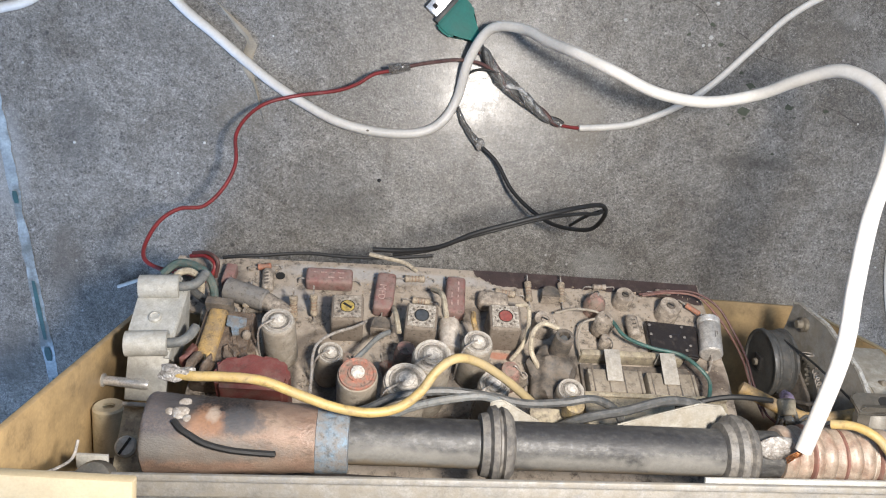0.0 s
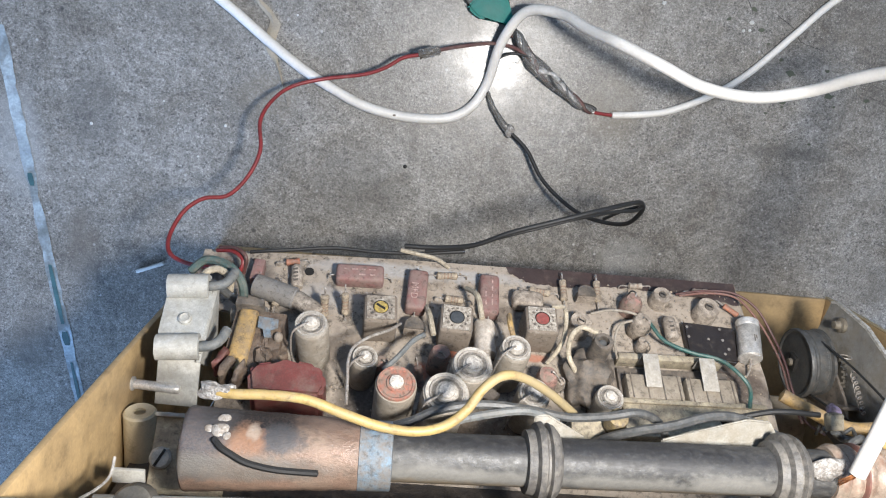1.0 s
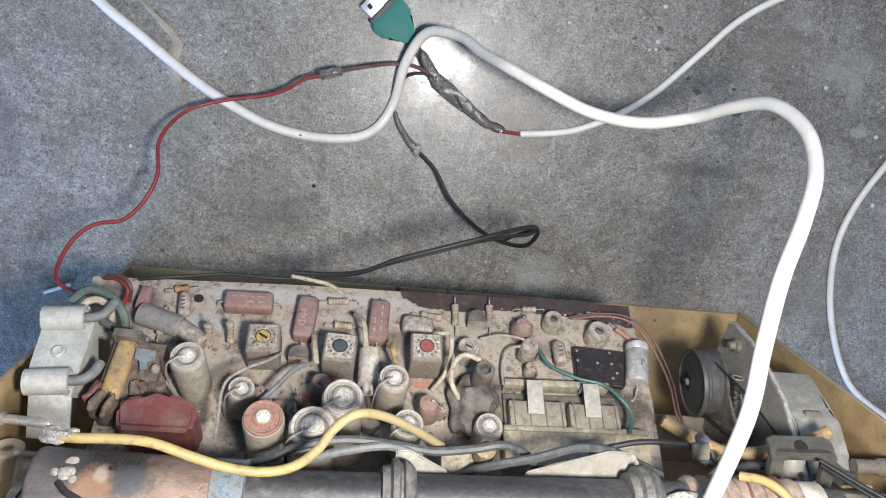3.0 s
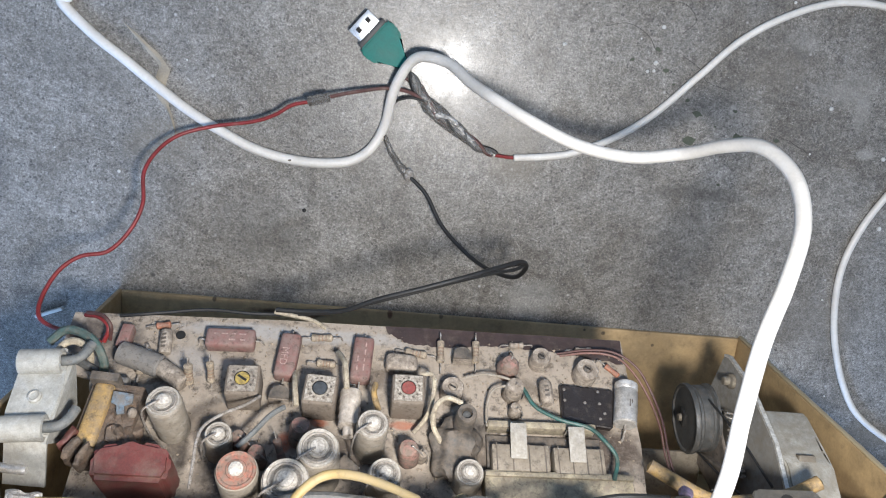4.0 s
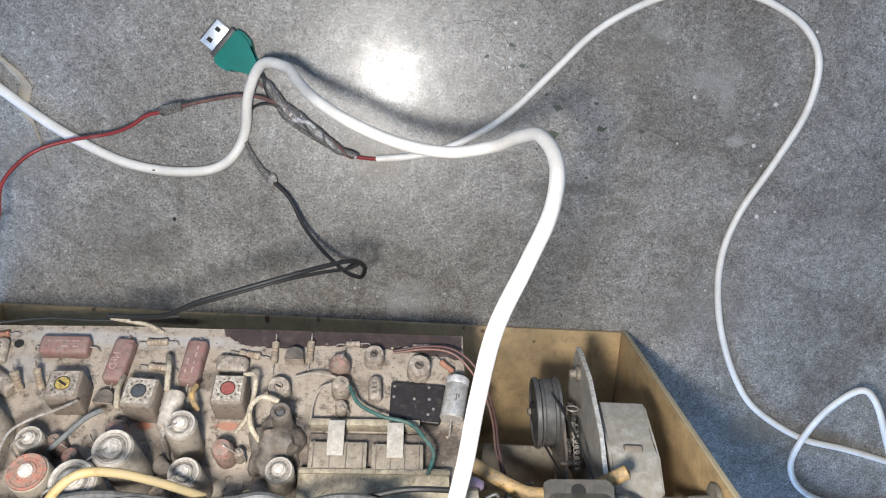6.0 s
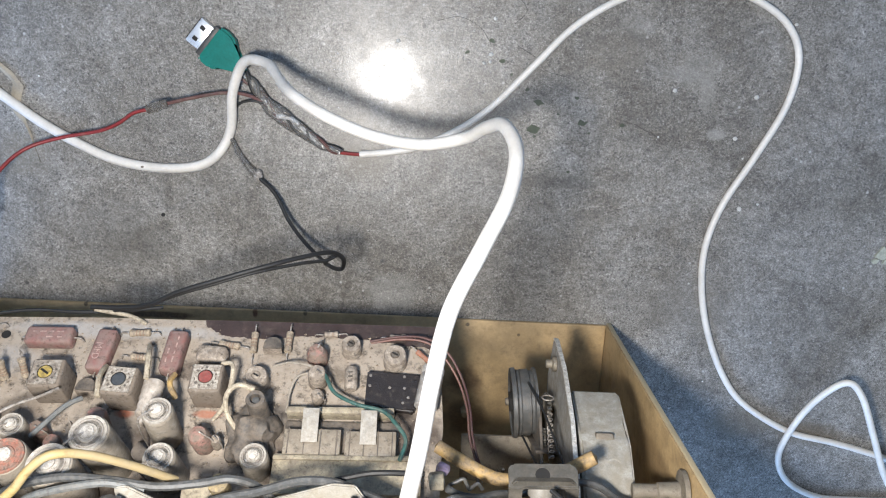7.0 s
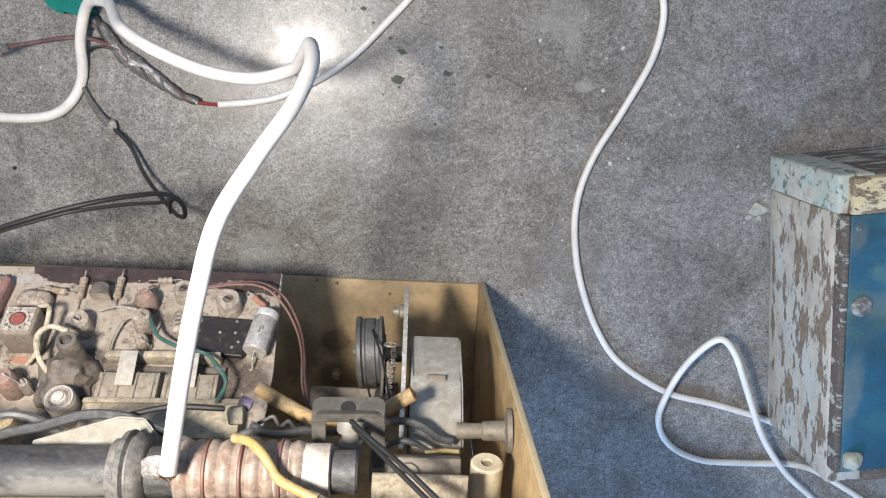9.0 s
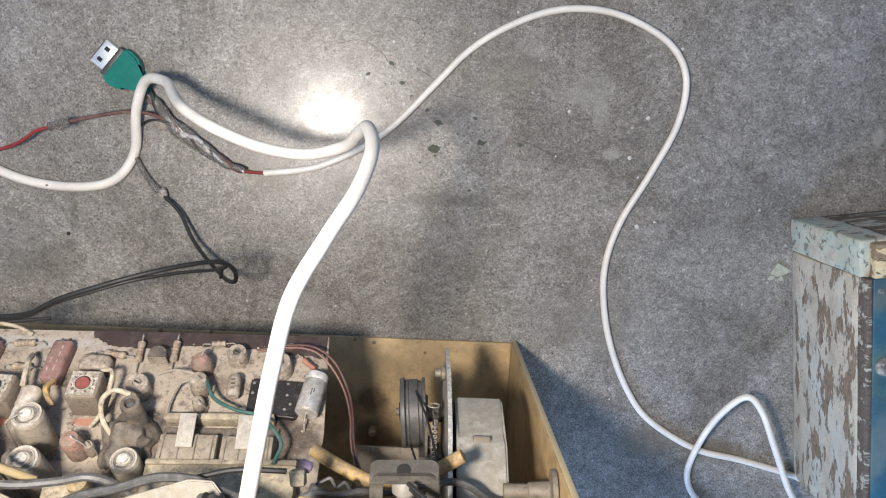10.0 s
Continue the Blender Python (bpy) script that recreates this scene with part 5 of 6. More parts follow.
for x, v in ((0.0445, 0.0125), (0.0445, 0.0162), (0.0505, 0.0165), (0.0565, 0.0125), (0.0570, 0.0165), (0.0575, 0.0200), (0.0562, 0.0225)):
    part("pit", lathe([(0.0006, 0.0033), (0.0004, 0.0036), (0, 0.0036)], on(x + 0.0007 * math.sin(x * 9000), v + 0.0006 * math.sin(v * 7000)), 10), M_GREYCAP, mod)
m, d = along(on(0.0668, 0.0090, 0.0048).translation, on(0.0643, 0.0252, 0.0048).translation)
br = part("silver_capacitor", lathe([(0.0036, 0), (0.0042, 0.0005), (0.0042, 0.0026), (0.0039, 0.0031), (0.0042, 0.0036), (0.0042, d - 0.0005), (0.0036, d), (0, d)], m, 26), M_ALU, board, "bright silver cylindrical capacitor lying on the board")
for k, (dx, w) in enumerate(((-0.0006, 0.0020), (0.0004, 0.0028), (-0.0003, 0.0016), (0.0005, 0.0022))):
    part("print_bar", block((0.0004, 0.00015, w), m @ Matrix.Translation((-0.0012 + 0.0008 * k, 0.0042 - 0.00018 * (k - 1.5) ** 2, 0.0090 + dx))), M_DARKPL, br)
part("lead", tube([on(0.0643, 0.0252, 0.0048).translation, on(0.0641, 0.0270, 0.0046).translation, on(0.0640, 0.0285, 0.0030).translation, on(0.0640, 0.0295, 0).translation], 0.0004, 6), M_TIN, br)

# slide switch with two sliders
switch = part("switch_base", block((0.050, 0.014, 0.007), on(0.039, 0.0515, 0.0035, -1.5), 0.0006), M_CREAMPL, board, "cream plastic slide switch with rusty metal clips")
part("rail_bar", rough_up(block((0.038, 0.0026, 0.0055), on(0.0345, 0.0277, 0.0028, -1.5), 0.0005), 0.0001, 500), M_CREAMPL, switch)
# black block in place of the shade under the sliders
part("shadow_bed", block((0.040, 0.012, 0.002), on(0.0355, 0.0365, 0.001, -1.5), 0.0003), M_DARKPL, switch)
for x, w in ((0.0262, 0.0195), (0.0462, 0.0175)):
    sl = part("slider", block((w, 0.0092, 0.0072), on(x, 0.0405, 0.0036, -1.5), 0.0005), M_CLEARPL, switch, "milky plastic slider")
    part("clip", block((0.0056, 0.0120, 0.0005), on(x - 0.001, 0.0355, 0.0092, -1.5, -8), 0.0002), M_CLIP, sl, "grey metal clip")
    part("clip_foot", block((0.0056, 0.0005, 0.0065), on(x - 0.001, 0.0297, 0.0064, -1.5), 0.0002), M_CLIP, sl)
    for k in range(4):
        part("groove", block((0.0004, 0.0094, 0.0003), on(x - w / 2 + 0.0016 + k * (w - 0.003) / 3, 0.0405, 0.0073, -1.5)), M_DARKPL, sl)
part("front_strip", block((0.050, 0.0016, 0.0012), on(0.039, 0.0462, 0.0074, -1.5), 0.0003), M_CREAMPL, switch)
part("brass_stud", rough_up(lathe([(0.0030, 0), (0.0032, 0.004), (0.0028, 0.006), (0, 0.0065)], Matrix.Translation((0.0035, -0.0085, 0.146)) @ pose(0, 0, 0, -50), 16), 0.0003, 500),
     surface("dull_brass", (0.36, 0.28, 0.13), 0.4, 0.6, scale=500, dust=0.5, bump=0.4), board, "dull brass stud")
part("tag_block", block((0.012, 0.008, 0.010), Matrix.Translation((-0.003, -0.014, 0.143)) @ pose(0, 0, 0, -40), 0.0006), M_CREAMPL, board, "cream tag block")

# transformer with yellowed tape, blue tape scrap, maroon potted capacitor
tf = part("transformer", block((0.017, 0.026, 0.012), on(-0.1075, 0.039, 0.006, 3), 0.001), M_BOBBIN, board, "small taped transformer, its brown winding frayed")
part("tape", rough_up(block((0.0062, 0.0235, 0.0145), on(-0.1112, 0.0385, 0.0073, 3), 0.0016, 3), 0.0002, 300), M_TAPE_Y, tf, "yellowed tape band")
part("core_plate", block((0.009, 0.003, 0.017), on(-0.1105, 0.0262, 0.0085, 3), 0.0004), M_DARKPL, tf)
part("blue_tape", rough_up(prism([(-0.1072, 0.030), (-0.1008, 0.0305), (-0.1005, 0.0335), (-0.1028, 0.0345), (-0.1022, 0.0372), (-0.1042, 0.0378), (-0.1052, 0.0345), (-0.1070, 0.0340)], 0.0135, 0.0142, BOARD), 0.0004, 400), M_TAPE_B, tf, "torn blue tape")
part("wax_bead", lump(on(-0.1002, 0.0362, 0.0125), 0.0016, 0.3), M_CERAMIC, tf)
part("winding", rough_up(lump(on(-0.1030, 0.0425, 0.0085) @ Matrix.Diagonal((1.0, 1.7, 1.0, 1)), 0.0050, 0.8, 4, 500), 0.0007, 700), M_BOBBIN, tf)
part("potted_capacitor", rough_up(prism([(-0.1065, 0.0535), (-0.1045, 0.0505), (-0.0990, 0.0490), (-0.0965, 0.0505), (-0.0945, 0.0500), (-0.0930, 0.0482), (-0.0865, 0.0490), (-0.0832, 0.0520), (-0.0826, 0.0570), (-0.0840, 0.0605), (-0.1050, 0.0605)],
                                        0.002, 0.0205, BOARD, 0.0014), 0.0003, 200), M_MAROON, board, "maroon dipped block capacitor with a notched top")
for x, v, h, w in ((-0.116, 0.047, 0.013, 0.004), (-0.1135, 0.051, 0.015, 0.0035), (-0.109, 0.0535, 0.017, 0.003)):
    part("tag", rough_up(block((w * 0.6, 0.0075, 0.008), on(x, v, h, 20), 0.0008), 0.0009, 420, 2), M_MAROON if x < -0.115 else M_BOBBIN, board, "charred reddish tag" if x < -0.115 else "charred brown tag")
part("film_stub", block((0.004, 0.009, 0.005), on(-0.1125, 0.004, 0.0025, 4), 0.0006), M_FILM, board, "small maroon block")

# loose dirt caught between the parts
rnd = random.Random(5)
verts, faces = [], []
for k in range(900):
    x, v = rnd.uniform(-0.117, 0.068), rnd.uniform(-0.008, 0.066)
    r, h = rnd.uniform(0.0002, 0.0005) * (1.7 if k % 9 == 0 else 1), rnd.uniform(0, 0.0004)
    base = len(verts)
    for dx, dv, dh in ((1, 0, 0), (0, 1, 0), (-1, 0, 0), (0, -1, 0), (0, 0, 0.8)):
        s = r * rnd.uniform(0.6, 1.4)
        verts.append(BOARD @ Vector((x + dx * s, v + dv * s, h + dh * s)))
    faces += [(base, base + 1, base + 4), (base + 1, base + 2, base + 4), (base + 2, base + 3, base + 4), (base + 3, base, base + 4)]
me = bpy.data.meshes.new("dirt_crumbs")
me.from_pydata(verts, [], faces)
me.materials.append(surface("crumbly_dirt", (0.27, 0.22, 0.165), 0.9, vary=0.6, scale=300, bump=0))
tagged(new("dirt_crumbs", me), "brown dirt crumbs scattered over the circuit board", "dirt", kind="stuff")

# wires soldered to the board
def wire(points, r, material, label, parent=board, name="wire", seg=8, wobble=0.0):
    return part(name, tube(points, r, seg, 6, wobble), material, parent, label)


wire(GREEN_WIRE, 0.0007, M_GREENW, "thin dark green wire")
wire(RB_A, 0.00048, M_DKRED, "dark red wire leaving the board")
wire(RB_B, 0.00045, M_BROWNW, "brown wire leaving the board")
wire(LD_GREY, 0.0005, M_TIN, "grey sleeved lead")
wire(LD_TEAL, 0.0009, M_BLUEGREYW, "dusty blue-grey lead")
for pts in (SL_A, SL_B, SL_C):
    wire(pts, 0.0010, M_TAPE_Y if pts is SL_C else M_CREAMW, "yellowed sleeved lead")
wire(LD_CREAM, 0.0008, M_CREAMW, "cream lead")
wire(LD_CREAM2, 0.0009, M_CREAMW, "cream lead bent round a coil former")
wire(LD_THIN, 0.0005, M_SLEEVE, "thin grey lead")
wire(LD_THIN2, 0.0005, M_SLEEVE, "thin grey lead")
wire(YG, 0.0008, M_CREAMW, "short faded cream lead")
wire(L_GREEN, 0.0015, M_TEALW, "thick dusty green lead")
wire(L_RED2, 0.0008, M_REDW, "short red lead")
wire([(x + 0.0012, y + 0.0016, z + 0.0016) for x, y, z in L_RED2[:3]] + [(-0.1172, 0.0108, 0.0868)], 0.0007, M_DKRED, "short dark red lead")
wire(L_TAN, 0.0012, M_CREAMW, "cream lead")
wire(L_GREY, 0.0014, M_GREYW, "grey lead")
wire(GREY_A, 0.0013, M_GREYW, "grimy grey wire")
wire(GREY_B, 0.0012, M_BLUEGREYW, "grimy blue-grey wire")
wire(GREY_C, 0.0014, M_GREYW, "grimy grey wire")
wire(GREY_R, 0.0012, M_GREYW, "grimy grey wire")
wire(GREY_R2, 0.0010, M_GREYW, "grimy grey wire")
wire(TANGLE_A, 0.0009, M_BLACKW, "dark wire along the switch")
wire(TANGLE_B, 0.0006, M_GREYW, "kinked dark wire")
wire(TANGLE_C, 0.0012, M_GREYW, "grimy grey wire")
part("sleeve_scrap", block((0.0040, 0.0030, 0.003), Matrix.Translation(TANGLE_D[0]) @ pose(0, 0, 0, 20, 0, -25), 0.0008), M_PURPLE, board, "faded purple sleeve")
part("tag_end", rough_up(block((0.0046, 0.0052, 0.004), Matrix.Translation(TANGLE_D[1]) @ pose(0, 0, 0, -20, 0, 8), 0.0008), 0.0003, 500), M_CREAMPL, board, "cream tag")
wire(YEL_S, 0.0007, M_YELW, "bright yellow wire stub")
wire(BLACK_EDGE, 0.0007, M_BLACKW, "black wire along the board's edge")

# ---- zinc bracket at the board's end: a plate with two rolled clips ----
bracket = thing("clip_bracket", (-0.13, 0.0, 0.11), "zinc-plated bracket with two rolled clips beside the board", "bracket")
part("plate", prism([(-0.1372, 0.0190), (-0.1246, 0.0172), (-0.1215, 0.0300), (-0.1225, 0.0470), (-0.1352, 0.0485), (-0.1362, 0.040)], 0.0160, 0.0172, BOARD, 0.0003), M_ZINC, bracket)
part("lower_tab", block((0.0128, 0.0172, 0.0012), on(-0.1283, 0.0525, 0.0105, 2, -46), 0.0003), M_ZINC, bracket)
part("side_flange", prism([(0.019, 0.0166), (0.032, 0.0166), (0.050, 0.0166), (0.044, 0.004), (0.030, 0.002)], -0.0007, 0.0007,
                          BOARD @ Matrix.Translation((-0.1222, 0, 0)) @ Matrix(((0, 0, 1, 0), (1, 0, 0, 0), (0, 1, 0, 0), (0, 0, 0, 1))), 0.0002), M_ZINC, bracket)
for xa, xb, v in ((-0.1368, -0.1238, 0.0238), (-0.1352, -0.1222, 0.0465)):
    m, d = along(on(xa, v + 0.0004, 0.0185).translation, on(xb, v - 0.0010, 0.0185).translation)
    clip = part("rolled_clip", lathe([(0.0030, 0), (0.0040, 0.0002), (0.0041, d - 0.0002), (0.0030, d), (0.0028, d - 0.003)], m, 24), M_ZINC, bracket)
    part("wire_stub", tube([m @ Vector((0, 0, d - 0.004)), m @ Vector((0.0003, 0, d + 0.003)), m @ Vector((0.0016, -0.002, d + 0.006)), m @ Vector((0.0034, -0.0055, d + 0.0075))], 0.0016, 10), M_BLUEGREYW, clip)
part("rivet", lathe([(0.0021, 0.0172), (0.0021, 0.0180), (0.0015, 0.0184), (0.0012, 0.0180), (0, 0.0180)], on(-0.1291, 0.0352), 20), M_ZINC, bracket)

# ---- ferrite rod aerial across the cabinet's top ----
A, B = Vector((-0.1165, -0.0122, 0.1690)), Vector((0.1045, -0.0068, 0.1672))
axis, reach = along(A, B)


def turned(x0, x1, profile, seg=36):
    """A turned sleeve on the rod between two places along x."""
    s0, s1 = (x0 - A.x), (x1 - A.x)
    return lathe([(r, s0 + (s1 - s0) * f) for f, r in profile], axis, seg)


aerial = thing("ferrite_aerial", (-0.005, -0.01, 0.16), "ferrite rod aerial with coils and rubber grommets above the board", "radio aerial")
part("rod", turned(-0.1165, 0.1045, [(0, 0.0052), (0.003, 0.0058), (0.997, 0.0058), (1, 0.0052)]), M_FERRITE, aerial, "dark ferrite rod")
part("sleeve", turned(-0.066, 0.058, [(0, 0.0063), (0.002, 0.0066), (0.998, 0.0066), (1, 0.0063)]), M_FERRITE, aerial, "black sleeve mottled with dust")
bm = turned(-0.1158, -0.0630, [(0, 0.0070), (0.01, 0.0102)] + [(0.02 + 0.95 * k / 60, 0.0107 - 0.0020 * k / 60 + 0.00012 * (k % 2)) for k in range(61)] + [(0.985, 0.0080), (1, 0.0068)])
coil = part("wound_coil", rough_up(bm, 0.00025, 180), M_COPPER, aerial, "waxed copper coil with black and brown patches")
part("blue_tape", turned(-0.0712, -0.0624, [(0, 0.0088), (0.03, 0.0092), (0.97, 0.0090), (1, 0.0080)]), M_TAPE_B, coil, "faded blue tape band")
for p, r in (((-0.1055, -0.0019, 0.1719), 0.0010), ((-0.1059, -0.0034, 0.1750), 0.0014), ((-0.1086, -0.0033, 0.1747), 0.0008), ((-0.1040, -0.0042, 0.1761), 0.0008)):
    part("solder_blob", lump(Matrix.Translation(p) @ pose(0, 0, 0, -40) @ Matrix.Diagonal((1.5, 1.3, 0.32, 1)), r, 0.6, 3, 500), M_TIN, coil, "bright smeared solder")
part("coil_lead", tube([(-0.107, -0.0046, 0.1771), (-0.105, -0.0061, 0.1784), (-0.1026, -0.0073, 0.179), (-0.0984, -0.0092, 0.1796), (-0.0922, -0.0106, 0.1795), (-0.086, -0.0112, 0.179), (-0.0809, -0.0114, 0.1787)], 0.00085, 8, 6), M_BLACKW, coil, "black coil lead")
for x in (-0.0225, 0.0455):
    g = part("grommet", turned(x - 0.0048, x + 0.0048, [(0, 0.0066), (0.04, 0.0084), (0.25, 0.0088), (0.32, 0.0104), (0.48, 0.0108), (0.54, 0.0094), (0.60, 0.0094), (0.66, 0.0105), (0.82, 0.0098), (0.96, 0.0082), (1, 0.0066)]), M_RUBBER, aerial, "dusty grey rubber grommet")
    part("tab", block((0.0032, 0.005, 0.0075), Matrix.Translation((x + 0.0012, -0.0205 + (x + 0.0225) * 0.026, 0.1745)) @ pose(0, 0, 0, 28), 0.0008), M_RUBBER, g)
wind = []
for k in range(73):
    wind.append((k / 72, 0.0075 + 0.0009 * abs(math.sin(math.pi * k / 8))))
second = part("wound_coil", rough_up(turned(0.0575, 0.0905, wind), 0.00015, 300), M_WINDING, aerial, "waxy pink-brown coil winding")
for k, x in enumerate((0.0655, 0.0745, 0.0845)):
    part("turn_of_wire", turned(x - 0.0006, x + 0.0006, [(0, 0.0082), (0.3, 0.0088), (0.7, 0.0088), (1, 0.0082)]), M_BROWNW, second)
part("white_sleeve", turned(0.0805, 0.0975, [(0, 0.0072), (0.02, 0.0076), (0.98, 0.0075), (1, 0.0068)]), M_WAX, aerial, "waxy white paper sleeve")
part("lashing", rough_up(lump(Matrix.Translation((0.0548, -0.0035, 0.1732)) @ Matrix.Diagonal((1.6, 1, 0.7, 1)), 0.0032, 0.5, 3), 0.0004, 400), M_SOLDER, aerial, "blobs of solder and copper strands")
for k in range(5):
    a = Vector((0.0583, -0.0010, 0.1790))
    end = a + Vector((-0.0022 + 0.0005 * k, -0.0040 - 0.0008 * (k % 3), -0.0030 - 0.0003 * k))
    part("copper_strand", tube([a, (a + end) / 2 + Vector((0.0004 * (k - 3), 0.0004, 0.0012)), end], 0.00022, 5, 4), M_CU, aerial)

# white arms that carry the rod
arms = thing("rod_holder", (0.01, -0.008, 0.155), "white plastic arms holding the aerial rod", "rod holder")
for pts, z in (([(-0.0235, -0.0010), (-0.0200, -0.0004), (-0.0085, -0.0064), (-0.0085, -0.012), (-0.0235, -0.012)], 0.159), ([(0.0145, -0.0066), (0.0230, -0.0036), (0.0385, 0.0017), (0.0452, 0.0014), (0.0487, -0.0035), (0.0487, -0.012), (0.0145, -0.012)], 0.157)):
    part("arm", prism(pts, z - 0.0012, z, Matrix(), 0.0004), M_VARCAP, arms)

# pale tab and thin wire beside the cabinet's screw boss
part("end_tab", block((0.0083, 0.0042, 0.0012), Matrix.Translation((-0.1295, -0.0207, 0.1700)) @ pose(0, 0, 0, 8), 0.0003), M_ZINC, rail, "pale end tab")
part("tie_wire", tube([(-0.1310, -0.0121, 0.1760), (-0.1308, -0.0150, 0.1800), (-0.1310, -0.0136, 0.1880), (-0.1320, -0.0114, 0.1960)], 0.0004, 6, 6), M_PALE_LEAD, rail, "thin pale wire")

# chassis strips with slotted screws behind the rod
strip = thing("chassis_strip", (0, -0.025, 0.15), "cream metal chassis strip with slotted screws behind the aerial", "metal strip")
tilt_l = Matrix.Translation((-0.119, -0.0215, 0.157)) @ pose(0, 0, 0, 58)
part("plate", block((0.0205, 0.0012, 0.021), tilt_l @ Matrix.Translation((0.00175, 0, 0)), 0.0003), M_CREAMPL, strip)
part("lip", block((0.0205, 0.004, 0.0012), tilt_l @ Matrix.Translation((0.00175, 0.0015, -0.0105)), 0.0003), M_STEEL, strip)
for dx in (-0.0058, 0.005):
    sm = tilt_l @ Matrix.Translation((dx, 0.0006, 0.001)) @ pose(0, 0, 0, -90)
    sc = part("screw", lathe([(0.0030, 0), (0.0030, 0.0008), (0.0024, 0.0014), (0, 0.0015)], sm, 20), M_ZINC, strip)
    part("slot", block((0.0052, 0.0007, 0.0003), sm @ Matrix.Translation((0, 0, 0.0016)) @ Matrix.Rotation(1.1, 4, "Z")), M_HOLE, sc)
part("plate", block((0.026, 0.018, 0.0014), Matrix.Translation((0.1210, -0.0165, 0.1655)) @ pose(0, 0, 0, 6), 0.0003), M_CREAMPL, strip)
part("ledge", block((0.0265, 0.008, 0.006), Matrix.Translation((0.1200, -0.0155, 0.1500)) @ pose(0, 0, 0, -20), 0.0008), M_OLIVE, strip)
part("boss", lathe([(0.0032, 0), (0.0030, 0.0012), (0, 0.0016)], Matrix.Translation((0.1180, -0.0150, 0.1530)) @ pose(0, 0, 0, -15), 20), M_OLIVE, strip)

# ---- tuning drive: cord drum, steel plate and enclosed tuning capacitor ----
gang = thing("tuning_drive", (0.115, -0.01, 0.06), "dusty tuning drive with cord drum, steel plate and grey tuning capacitor", "tuning drive")
drum_m = Matrix.Translation((0.0985, -0.0105, 0.0740)) @ Matrix.Rotation(radians(90), 4, "Y") @ Matrix.Rotation(radians(-5), 4, "X")
drum = part("cord_drum", lathe([(0.0, 0.0003), (0.0122, 0.0003), (0.0126, -0.0003), (0.0135, -0.0003), (0.0138, 0.0002), (0.0138, 0.0014), (0.0126, 0.0020), (0.0126, 0.0030), (0.0130, 0.0034), (0.0130, 0.0066), (0.0124, 0.0070), (0.0124, 0.0080),
                            (0.0136, 0.0086), (0.0136, 0.0096), (0.0, 0.0096)], drum_m, 44), M_DRUM, gang, "dusty grooved black cord drum")
part("hub", block((0.0052, 0.0062, 0.0016), drum_m @ Matrix.Translation((0.001, 0, -0.0003)) @ pose(0, 0, 0, 0, 0, 12), 0.0004), M_HOLE, drum)
part("hub_bolt", lathe([(0.0016, -0.0012), (0.0014, -0.0024), (0, -0.0026)], drum_m @ Matrix.Translation((0.001, 0, 0)), 10), M_OLIVE, drum)
part("cord", lathe([(0.0121, 0.0019), (0.0129, 0.0021), (0.0129, 0.0029), (0.0121, 0.0031)], drum_m, 40), M_GREYW, drum)
side_view = Matrix(((0, 0, 1, 0.1150), (1, 0, 0, 0), (0, 1, 0, 0), (0, 0, 0, 1)))
part("steel_plate", prism([(0.0125, 0.0620), (0.0135, 0.0660), (0.0105, 0.0870), (0.0010, 0.1110), (-0.0175, 0.1340), (-0.036, 0.122), (-0.034, 0.060), (-0.006, 0.055)], 0, 0.0013, side_view, 0.0002), M_STEEL, gang, "dusty steel plate with a bright edge")
part("plate_edge", prism([(0.0129, 0.0618), (0.0140, 0.0660), (0.0110, 0.0872), (0.0014, 0.1113), (-0.0172, 0.1346), (-0.0180, 0.1338), (0.0005, 0.1107), (0.0100, 0.0868), (0.0130, 0.0660), (0.0120, 0.0622)], -0.0001, 0.0014, side_view), M_WORN_EDGE, gang, "worn bright edge")
part("plate_stud", lathe([(0.0030, 0), (0.0030, 0.0014), (0.0018, 0.0018), (0.0016, 0.0040), (0, 0.0042)], Matrix.Translation((0.1148, 0.0065, 0.0735)) @ Matrix.Rotation(radians(-90), 4, "Y"), 18), M_OLIVE, gang)
part("tuning_capacitor", prism([(0.0035, 0.0905), (0.0040, 0.0935), (-0.0028, 0.1085), (-0.0040, 0.116), (-0.0180, 0.132), (-0.036, 0.120), (-0.030, 0.082), (-0.012, 0.078)], 0.0030, 0.0205, side_view, 0.0008), M_VARCAP, gang, "grey enclosed tuning capacitor")
part("trim_screw", rough_up(block((0.0062, 0.003, 0.003), Matrix.Translation((0.1268, -0.0035, 0.1120)) @ pose(0, 0, 0, -25), 0.0006), 0.0003, 500), M_OLIVE, gang)
part("ring_mark", lathe([(0.0028, 0), (0.0028, 0.0005), (0.0022, 0.0005), (0.0022, 0)], Matrix.Translation((0.1290, -0.0095, 0.1215)) @ pose(0, 0, 0, -48), 20), M_VARCAP, gang)
part("drum_shaft", tube([(0.106, -0.0105, 0.0745), (0.111, -0.0105, 0.0745), (0.1155, -0.0105, 0.0745)], 0.0030, 12), M_OLIVE, gang)
def gear(at, r, thick, teeth):
    """A small toothed wheel on an axle along x."""
    ring = []
    for k in range(teeth * 2):
        a, q = k * math.pi / teeth, r * (1.0 if k % 2 else 0.86)
        ring += [(q * math.cos(a - 0.06), q * math.sin(a - 0.06)), (q * math.cos(a + 0.06), q * math.sin(a + 0.06))]
    return prism(ring, -thick / 2, thick / 2, Matrix.Translation(at) @ Matrix.Rotation(radians(90), 4, "Y"))


part("gear", gear((0.1118, -0.0125, 0.0790), 0.0085, 0.0016, 22), M_GREASY, gang, "greasy dark gear")
